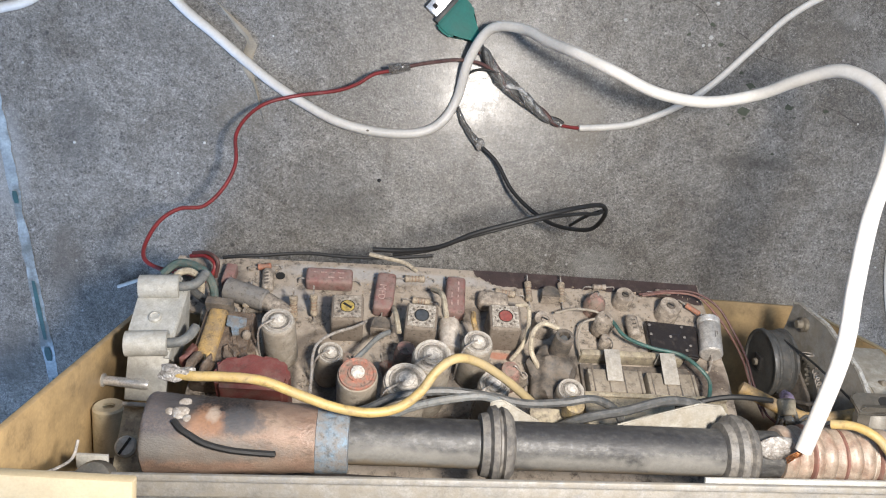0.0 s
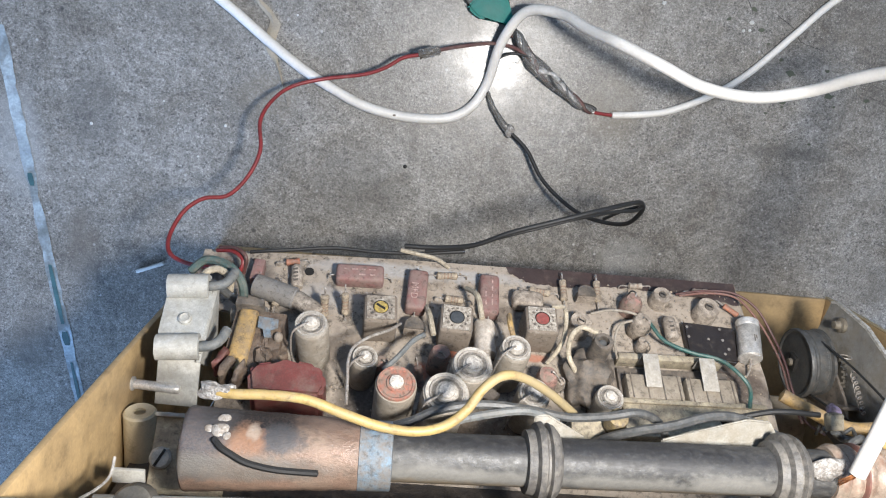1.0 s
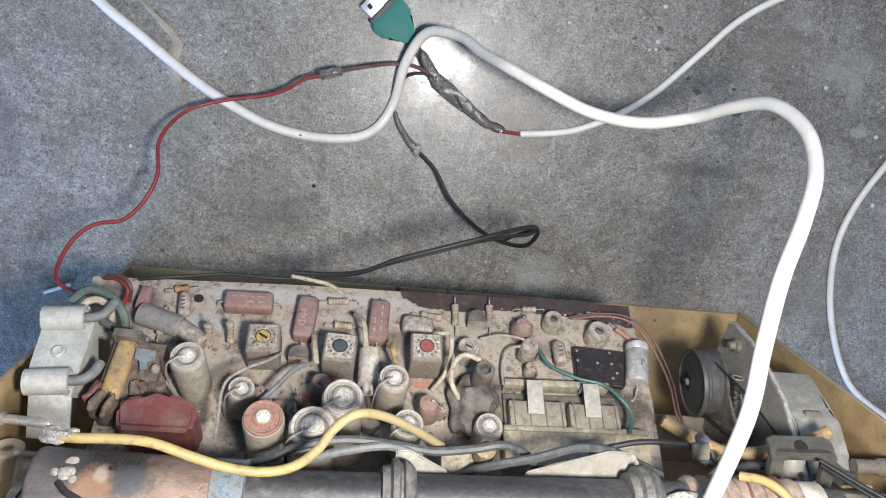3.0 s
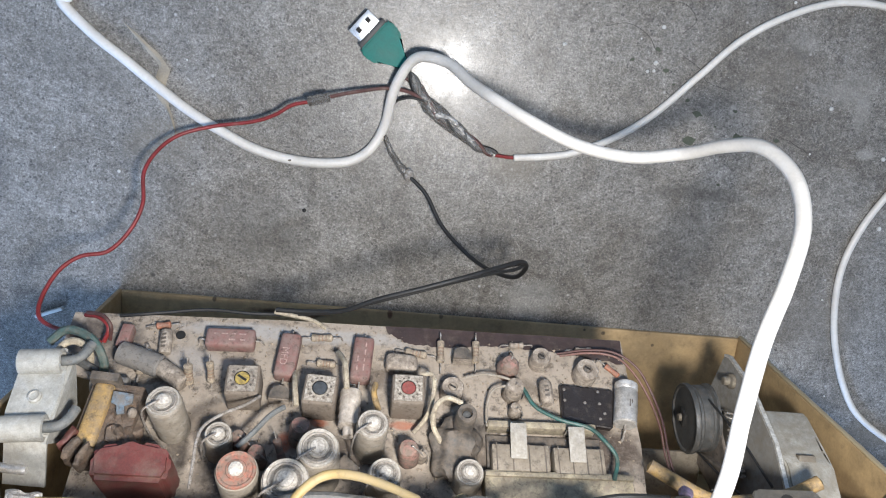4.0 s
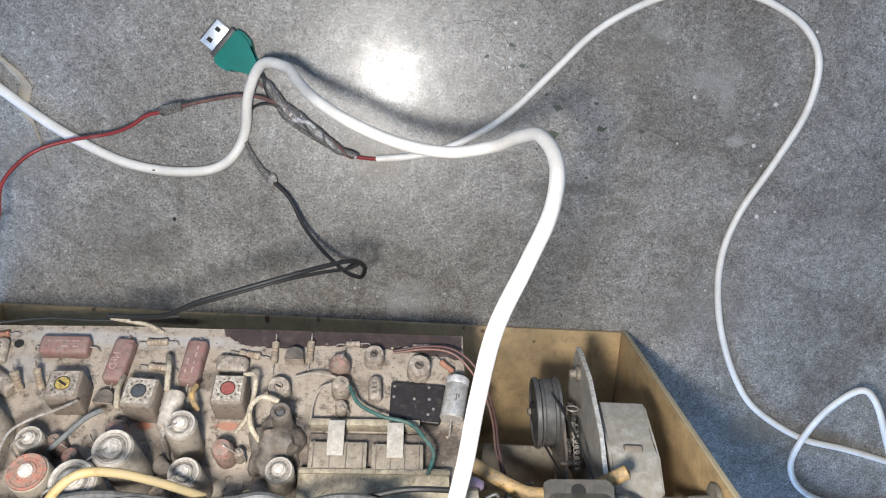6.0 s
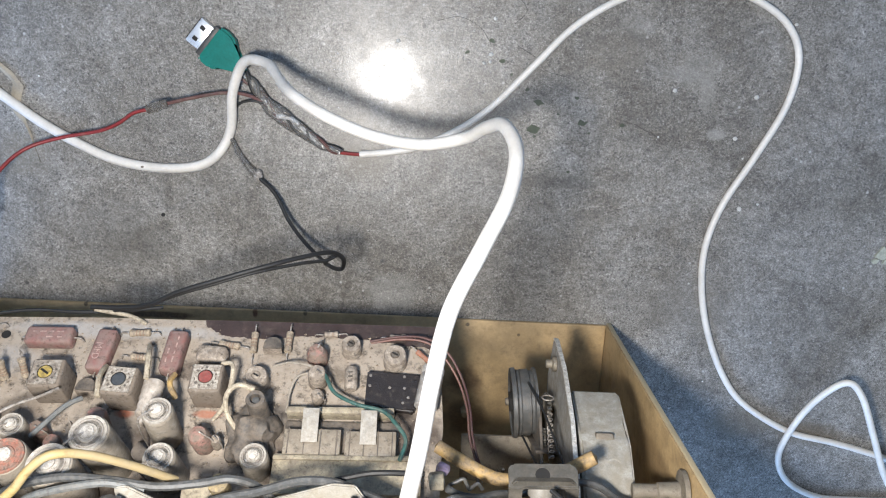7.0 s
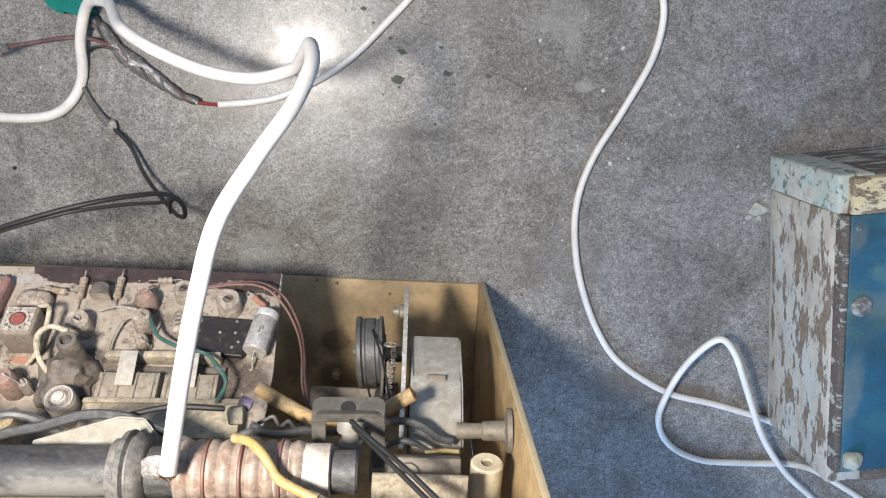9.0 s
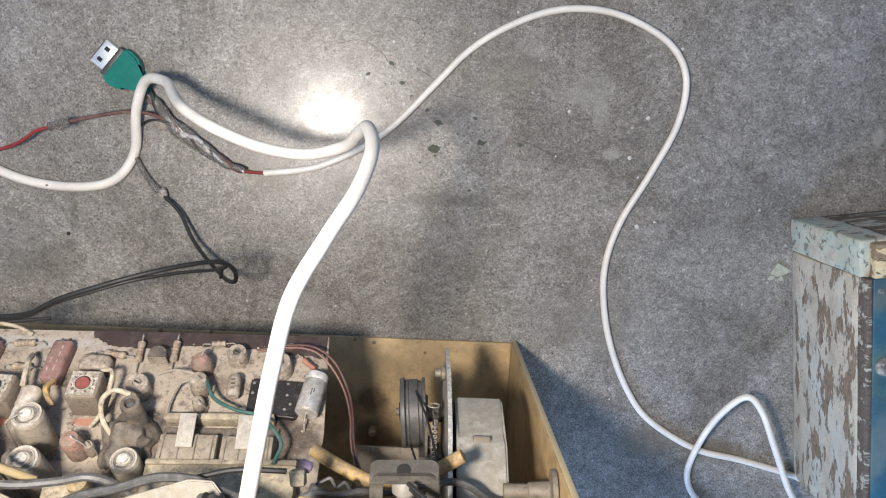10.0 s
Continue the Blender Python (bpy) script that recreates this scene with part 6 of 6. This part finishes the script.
part("gear", gear((0.1096, -0.0190, 0.0885), 0.0052, 0.0014, 16), M_GREASY, gang, "small greasy gear")
part("gear_frame", rough_up(prism([(-0.004, 0.070), (-0.006, 0.083), (-0.016, 0.096), (-0.028, 0.104), (-0.034, 0.098), (-0.030, 0.070)], -0.0074, -0.0064, side_view, 0.0002), 0.0003, 300), M_DARKPL, gang, "dark dusty gear frame")
spring = [(0.1108 + 0.0010 * math.cos(k * 0.9), -0.006 - 0.0002 * k + 0.0010 * math.sin(k * 0.9), 0.092 + 0.0002 * k) for k in range(60)]
part("coil_spring", tube(spring[:32], 0.00026, 5, 2), M_TIN, gang, "small coil spring")
part("coil_spring", tube(spring[31:], 0.00026, 5, 2), M_TIN, gang, "small coil spring")
part("spring_ring", tube([(0.1105 + 0.0022 * math.cos(a), -0.002, 0.0862 + 0.0022 * math.sin(a)) for a in [k * math.tau / 12 for k in range(13)]], 0.00026, 5, 2), M_TIN, gang)
part("back_bracket", block((0.0085, 0.0012, 0.034), Matrix.Translation((0.1098, -0.022, 0.083)) @ pose(0, 0, 0, -15), 0.0003), M_DARKPL, gang, "dark dusty bracket")
part("foot_plate", block((0.030, 0.020, 0.0016), Matrix.Translation((0.0945, -0.0362, 0.0725)) @ pose(0, 0, 0, -4), 0.0004), M_OLIVE, gang, "dusty grey foot plate")
for k in range(5):
    part("comb_tooth", block((0.0009, 0.0042, 0.0007), Matrix.Translation((0.0835 + 0.0018 * k, -0.0165 + 0.0006 * k, 0.121)) @ pose(0, 0, 0, -12, 0, -18 - 5 * k), 0.0002), M_TIN if k == 1 else M_DRUM, gang)
for pts in ([(0.1035, 0.0012, 0.0800), (0.108, -0.003, 0.098), (0.112, -0.010, 0.121)], [(0.1025, -0.020, 0.083), (0.106, -0.020, 0.105), (0.111, -0.018, 0.13)]):
    part("drive_cord", tube(pts, 0.00045, 6, 6), M_BLACKW, gang, "dark drive cord")

# yoke with a roller
yoke = thing("spindle_yoke", (0.1, -0.005, 0.14), "tarnished steel yoke round a spindle", "yoke")
def arch(x0, x1, y0, y1, r):
    """Up one side, round the two corners and down the other."""
    left = [(x0 + r - r * math.cos(a), y1 - r + r * math.sin(a)) for a in [k * math.pi / 12 for k in range(7)]]
    right = [(x1 - r + r * math.sin(a), y1 - r + r * math.cos(a)) for a in [k * math.pi / 12 for k in range(7)]]
    return [(x0, y0), *left, *right, (x1, y0)]


ym = Matrix.Translation((0.1005, -0.0034, 0.1500)) @ pose(0, 0, 0, 0, 0, 2)
outer, inner = arch(-0.0104, 0.0104, -0.0135, 0.0062, 0.0030), arch(-0.0064, 0.0064, -0.0135, 0.0046, 0.0014)
part("frame", prism(outer + inner[::-1], 0, 0.0026, ym, 0.0004), M_GREASY, yoke, "tarnished steel arch")
top = ym @ Matrix.Translation((0, 0.0050, 0.0022)) @ pose(0, 0, 0, -58)
part("bridge", prism(arch(-0.0104, 0.0104, -0.0012, 0.0066, 0.0020), -0.0012, 0.0, top, 0.0004), M_GREASY, yoke)
part("hole", lathe([(0.0022, 0.0), (0.0022, 0.0002), (0, 0.0002)], top @ Matrix.Translation((-0.0002, 0.0030, 0)), 16), M_HOLE, yoke)
m, d = along(ym @ Vector((0, 0.003, -0.004)), ym @ Vector((0.0002, -0.012, -0.004)))
part("spindle", lathe([(0.0030, 0), (0.0040, 0.002), (0.0040, 0.005), (0.0026, 0.0055), (0.0026, 0.0085), (0.0036, 0.009), (0.0036, 0.013), (0, 0.0135)], m, 24), M_STEEL, yoke, "shiny grooved spindle")
part("nut", lathe([(0.0016, 0), (0.0016, 0.002), (0, 0.0022)], ym @ Matrix.Translation((-0.0040, -0.008, -0.003)), 6), M_TIN, yoke)

# yellowed sleeve pushed through beside the drive
sleeve = lone("insulating_sleeve", tube([(0.0690, -0.0056, 0.1195), (0.078, -0.0090, 0.1235), (0.0890, -0.0122, 0.1275), (0.099, -0.0100, 0.1305), (0.109, -0.0050, 0.1342), (0.1187, 0.0012, 0.1345)], 0.0023, 16, 6),
              M_TAPE_Y, "yellowed insulating sleeve behind the yoke", "sleeve")

# ---- loose wires ----
yellow = lone("yellow_wire", tube(YELLOW, 0.0013, 12, 8, 0.05), M_YELW, "dusty yellow wire looping over the aerial coil", "wire")
tip = part("stripped_end", rough_up(lump(Matrix.Translation(YELLOW[0]) @ Matrix.Diagonal((1.9, 0.9, 0.8, 1)), 0.0020, 0.9, 3, 600), 0.0004, 500), M_SOLDER, yellow, "soldered end")
lone("yellow_wire", tube(YELLOW_R, 0.0013, 12, 8, 0.05), M_YELW, "yellow wire lying over the pink coil", "wire")
lone("black_lead", tube(BLK_R1, 0.0007, 8, 6), M_BLACKW, "thin black lead from the yoke", "wire")
lone("black_lead", tube(BLK_R2, 0.0007, 8, 6), M_BLACKW, "thin black lead from the yoke", "wire")

cable = thing("power_cable", (-0.03, 0.08, 0), "thick white cable arching from the floor to the aerial coil", "cable")
part("jacket", tube(CABLE_FLOOR + CABLE_AIR, 0.0022, 16, 8, 0.02), M_WHITE, cable)
part("nick", lump(Matrix.Translation((CABLE_FLOOR[13][0], CABLE_FLOOR[13][1], 0.0046)) @ Matrix.Diagonal((1.4, 0.8, 0.35, 1)), 0.0006, 0.3), M_DARKPL, cable)
lead = thing("thin_white_cable", (0.1, 0.08, 0), "thin white cable lying in a long bend on the floor", "cable")
part("jacket", tube(LEAD_MAIN, 0.0016, 12, 8), M_WHITE, lead)
part("red_core", tube(RED_END, 0.0008, 8, 6), M_REDW, lead, "bared red core")
lone("thin_white_cable", tube(LEAD_LOOP, 0.0016, 12, 8), M_WHITE, "thin white cable looping up beside the wooden box", "cable")

red = thing("red_wire", (-0.1, 0.05, 0.03), "red wire running from the joint to the board's end", "wire")
part("insulation", tube(RED_WIRE, 0.0008, 10, 8), M_REDW, red)
part("joint", rough_up(tube(SOLDER_RED, 0.0013, 10, 6, 0.6), 0.0004, 400), M_JOINT, red, "lumpy soldered joint")
part("tape_wrap", wrap(SOLDER_RED, lambda f: 0.0042, 0.0032, 11), M_CLEAR, red, "clear tape round the joint", False)
part("dark_tail", tube(DARK_RED, 0.0008, 8, 6), M_DKRED, red, "grimy dark red tail")
black = thing("black_wire", (0.0, 0.04, 0.0), "black wire doubled back from the floor to the board", "wire")
part("insulation", tube(BLACK_WIRE, 0.0009, 10, 8), M_BLACKW, black)
part("return_strand", tube(BLACK_WIRE_B, 0.0007, 8, 8), M_BLACKW, black)
part("bare_end", rough_up(tube(BARE, 0.0008, 8, 6, 0.5), 0.0003, 500), M_JOINT, black, "twisted bare end")
part("tape_wrap", wrap(BARE, lambda f: 0.0018 + 0.0022 * f, 0.0022, 7), M_CLEAR, black, "clear tape round the bare end", False)
part("joint", rough_up(lump(Matrix.Translation(BARE[-1]) @ Matrix.Diagonal((1.2, 1.5, 0.8, 1)), 0.0018, 0.4, 3), 0.0003, 500), M_SOLDER, black, "soldered joint")

# ---- green plug with its bared leads ----
plug = thing("usb_plug", (-0.036, 0.118, 0), "green plug with a bare steel end lying on the floor", "plug")
PLUG = Matrix.Translation((-0.0436, 0.1264, 0.0)) @ Matrix.Rotation(math.atan2(-0.62, 0.78), 4, "Z")
shell = part("shell", block((0.0080, 0.0120, 0.0045), PLUG @ Matrix.Translation((0.0040, 0, 0.0028)), 0.0004), M_SHELL, plug, "bare steel plug shell")
part("mouth", block((0.0006, 0.0108, 0.0033), PLUG @ Matrix.Translation((-0.0001, 0, 0.0028))), M_HOLE, shell)
for dy in (-0.0028, 0.0028):
    part("latch_hole", block((0.0022, 0.0018, 0.0003), PLUG @ Matrix.Translation((0.0030, dy, 0.0051))), M_HOLE, shell)
part("collar", block((0.0024, 0.0150, 0.0058), PLUG @ Matrix.Translation((0.0078, 0, 0.0030)), 0.0005), M_COLLAR, plug, "dark collar")
half = [(0.0086, 0.0080), (0.0098, 0.0090), (0.0150, 0.0090), (0.0176, 0.0078), (0.0222, 0.0028), (0.0278, 0.0024)]
body = part("body", prism([(x, -y) for x, y in half] + [(x, y) for x, y in half[::-1]],
                          0.0003, 0.0068, PLUG, 0.0011), M_USB, plug, "green moulded body")
# crumpled foil in a pale colour that gives the tape its glint
part("screen", rough_up(tube(TWIST, 0.0012, 8, 6, 0.7), 0.0005, 420), M_GLINT_FOIL, plug, "crumpled foil, pale for the tape's glint")
for k, mat_ in enumerate((M_BLACKW, M_DKRED, M_GREYW)):
    part("core_wire", strand(TWIST, 0.0015, 2.2, k * 2.1, 0.0009), mat_, plug)
part("tape_wrap", wrap(TWIST, lambda f: 0.0026 + 0.0042 * math.sin(math.pi * min(1, f * 1.05)) ** 1.5, 0.0030, 3), M_CLEAR, plug, "crumpled clear tape", False)
part("screen", rough_up(tube(TWIST_B, 0.0011, 8, 6, 0.7), 0.0006, 420), M_GLINT_FOIL, plug, "crumpled foil, pale for the tape's glint")
part("black_core", tube(BLACK_STUB, 0.0006, 8, 6), M_BLACKW, plug, "thin black core")
for k in range(6):
    a = Vector(TWIST[2 + k % 4])
    part("stray_strand", tube([a, a + Vector((-0.003 - 0.0006 * k, 0.001 * (k - 3), 0.0012)), a + Vector((-0.0055 + 0.0012 * k, 0.0018 * (k - 2), 0.0004))], 0.00016, 4, 4), M_TIN, plug)

# ---- painted wooden box ----
crate = thing("wooden_box", (0.34, 0.0, 0), "low wooden box with a worn blue lid and peeling mint paint", "wooden box")
SKEW = Matrix.Translation((0.2806, 0.0648, 0)) @ Matrix.Rotation(radians(8.3), 4, "Z")
part("side_board", rough_up(rough_up(block((0.0150, 0.1195, 0.0585), SKEW @ Matrix.Translation((0.0085, -0.0757, 0.0294)), 0.0010, 2), 0.0006, 90, 5), 0.0003, 420), M_WOOD, crate, "side board with flaking pale paint")
part("corner_board", rough_up(block((0.224, 0.0150, 0.060), SKEW @ Matrix.Translation((0.1275, -0.0076, 0.0310)), 0.0012, 2), 0.0004, 90, 4), M_WOOD_DARK, crate, "end board of weathered wood")
part("end_block", rough_up(block((0.0152, 0.0156, 0.060), SKEW @ Matrix.Translation((0.0076, -0.0077, 0.0310)), 0.0010, 2), 0.0006, 160, 5), M_MINT, crate, "end grain under mint paint")
part("top_rail", rough_up(block((0.236, 0.0142, 0.006), SKEW @ Matrix.Translation((0.1215, -0.0078, 0.0640)), 0.0010, 2), 0.0006, 160, 5), M_WOOD_PALE, crate, "bare cream rail")
part("lid", rough_up(block((0.236, 0.112, 0.006), SKEW @ Matrix.Translation((0.1215, -0.0712, 0.0620)), 0.0008, 2), 0.0002, 60, 4), M_BLUE, crate, "worn blue painted lid")
part("edge_strip", rough_up(block((0.0024, 0.112, 0.0066), SKEW @ Matrix.Translation((0.0022, -0.0712, 0.0618)), 0.0006, 2), 0.0003, 150, 3), M_WOOD_DARK, crate)
part("end_board", rough_up(block((0.223, 0.0070, 0.060), SKEW @ Matrix.Translation((0.1280, -0.1315, 0.0310)), 0.0010, 2), 0.0004, 90, 3), M_WOOD_DARK, crate)
part("bottom_board", block((0.22, 0.112, 0.006), SKEW @ Matrix.Translation((0.1268, -0.0712, 0.0040)), 0.0008), M_WOOD_DARK, crate)
blot(M_BLUE, [(tuple(SKEW @ Vector((x, y, 0.064))), (rx, ry, 0.05), c, s) for x, y, rx, ry, c, s in (
    (0.007, -0.024, 0.004, 0.007, (0.10, 0.11, 0.085), 0.5), (0.006, -0.090, 0.006, 0.02, (0.10, 0.13, 0.125), 0.65), (0.030, -0.082, 0.013, 0.012, (0.003, 0.05, 0.085), 0.8),
    (0.036, -0.103, 0.012, 0.006, (0.003, 0.05, 0.085), 0.8), (0.006, -0.1235, 0.008, 0.006, (0.09, 0.13, 0.13), 0.7))], 0.6, 90)
blot(M_BLUE, [(tuple(SKEW @ Vector((x, y, 0.064))), (rx, ry, 0.05), c, k) for x, y, rx, ry, c, k in (
    (0.022, -0.018, 0.008, 0.006, (0.012, 0.12, 0.15), 0.6), (0.018, -0.040, 0.006, 0.005, (0.05, 0.13, 0.13), 0.5), (0.014, -0.053, 0.010, 0.007, (0.10, 0.13, 0.12), 0.45), (0.020, -0.105, 0.010, 0.006, (0.02, 0.10, 0.12), 0.6))], 0.6, 130)
blot(M_MINT, [(tuple(SKEW @ Vector((0.0, -0.006, 0.06))), (0.006, 0.02, 0.02), (0.26, 0.33, 0.28), 0.5)], 0.6, 160)
for x, y, r in ((0.0090, -0.0530, 0.0042), (0.0065, -0.0205, 0.0010)):
    part("nail", rough_up(lathe([(r, 0.0), (r, 0.0008), (r * 0.7, 0.0014), (0, 0.0012)], SKEW @ Matrix.Translation((x, y, 0.0648)), 18), 0.0003, 500), M_NAIL, crate)
part("plaster_crumb", lump(SKEW @ Matrix.Translation((0.0075, -0.121, 0.0660)), 0.0040, 0.4, 3), M_PLASTER, crate)

# ---- litter on the floor ----
def flake(x, y, size, material, name, label, category, group="", thick=0.0004, points=7, seed=0):
    rnd = random.Random(seed)
    ring = []
    for k in range(points):
        a = k * math.tau / points + rnd.uniform(-0.3, 0.3)
        r = size * rnd.uniform(0.5, 1.1)
        ring.append((x + r * math.cos(a), y + r * 0.75 * math.sin(a)))
    return lone(name, prism(ring, 0.0, thick), material, label, category, group)


for k, (x, y, s) in enumerate(((0.1075, 0.0899, 0.0036), (0.1092, 0.1016, 0.0028), (0.1296, 0.0935, 0.0026), (0.1262, 0.1046, 0.0014), (0.1254, 0.0709, 0.0012), (0.1036, 0.1071, 0.0012), (0.1481, 0.0934, 0.0015),
                              (0.0866, 0.1276, 0.0019), (0.0914, 0.1192, 0.0016), (0.0758, 0.1222, 0.0014), (0.1085, 0.0865, 0.0010), (0.1185, 0.0970, 0.0008), (0.1015, 0.0830, 0.0009), (0.1330, 0.0890, 0.0009), (0.0962, 0.1135, 0.0008))):
    flake(x, y, s, M_CHIP, "paint_flake", "small olive paint flake on the floor", "flake", "paint flakes", seed=k)
for k, (x, y, s) in enumerate(((0.2790, 0.0394, 0.0052), (0.2752, 0.0352, 0.0020), (0.2800, 0.0350, 0.0022))):
    flake(x, y, s, M_PLASTER, "plaster_crumb", "pale plaster crumb beside the wooden box", "crumb", "plaster crumbs", 0.0012, 8, 40 + k)
lone("black_grain", lump(Matrix.Translation((-0.0618, 0.0418, 0.0005)), 0.0009, 0.3), M_BLACKW, "tiny black grain on the floor", "grain")
for k, (x, y) in enumerate(((-0.1144, 0.1026), (0.0862, 0.1183), (0.0452, 0.1256), (-0.1546, 0.037), (-0.201, 0.047), (0.20, 0.09), (0.188, 0.02), (0.215, 0.06), (0.17, 0.11), (-0.17, 0.06), (-0.143, 0.052), (0.0874, 0.1371), (0.0784, 0.1313), (0.0834, 0.1178), (0.0865, 0.1217), (0.2049, 0.0809), (0.2199, 0.141),
                          (0.2072, 0.1087), (0.2016, -0.0304), (0.1429, 0.1531), (0.2069, 0.0575), (0.165, 0.089))):
    lone("white_grain", lump(Matrix.Translation((x, y, 0.0004)), 0.0005 + 0.0003 * (k % 3), 0.4, 1), M_STRAW, "tiny white grain on the floor", "grain", "white grains")
m, d = along((-0.1805, -0.0190, 0.0012), (-0.1680, -0.0136, 0.0022))
lone("plastic_sliver", block((0.0016, 0.0022, d), m @ Matrix.Translation((0, 0, d / 2)), 0.0003), M_STRAW, "small white plastic sliver on the floor", "sliver")
leaf = thing("dry_leaf", (-0.124, 0.09, 0), "dry papery strip of leaf under the cable", "leaf")
bm = bmesh.new()
spine = glide([(-0.1415, 0.1164, 0.0006), (-0.1316, 0.1072, 0.0010), (-0.1246, 0.0999, 0.0012), (-0.1245, 0.0935, 0.0010), (-0.1250, 0.0880, 0.0008), (-0.1212, 0.0790, 0.0008), (-0.1166, 0.0638, 0.0005)], 6)
prev = None
for k, c in enumerate(spine):
    s = k / (len(spine) - 1)
    w = 0.0032 * math.sin(math.pi * min(1, s * 1.05)) * (0.7 + 0.5 * noise.noise(Vector((s * 8, 0, 2))))
    pair = [bm.verts.new(c + Vector((-w, -w * 0.4, 0.0004 * noise.noise(c * 200)))), bm.verts.new(c + Vector((0, 0, 0.0006))), bm.verts.new(c + Vector((w, w * 0.4, 0.0)))]
    if prev:
        bm.faces.new((prev[0], prev[1], pair[1], pair[0]))
        bm.faces.new((prev[1], prev[2], pair[2], pair[1]))
    prev = pair
part("blade", bm, M_LEAF, leaf)
for k, pts in enumerate(([(0.062, 0.135, 0.0003), (0.072, 0.137, 0.0004), (0.081, 0.133, 0.0003), (0.085, 0.128, 0.0003)], [(0.098, 0.126, 0.0003), (0.107, 0.121, 0.0003), (0.111, 0.116, 0.0003), (0.121, 0.1135, 0.0003)],
                         [(0.088, 0.148, 0.0003), (0.096, 0.147, 0.0003), (0.101, 0.141, 0.0003), (0.096, 0.135, 0.0003)])):
    lone("hair", tube(pts, 0.00013, 4, 8), M_BLACKW, "loose dark fibre on the floor", "fibre", "loose fibres")
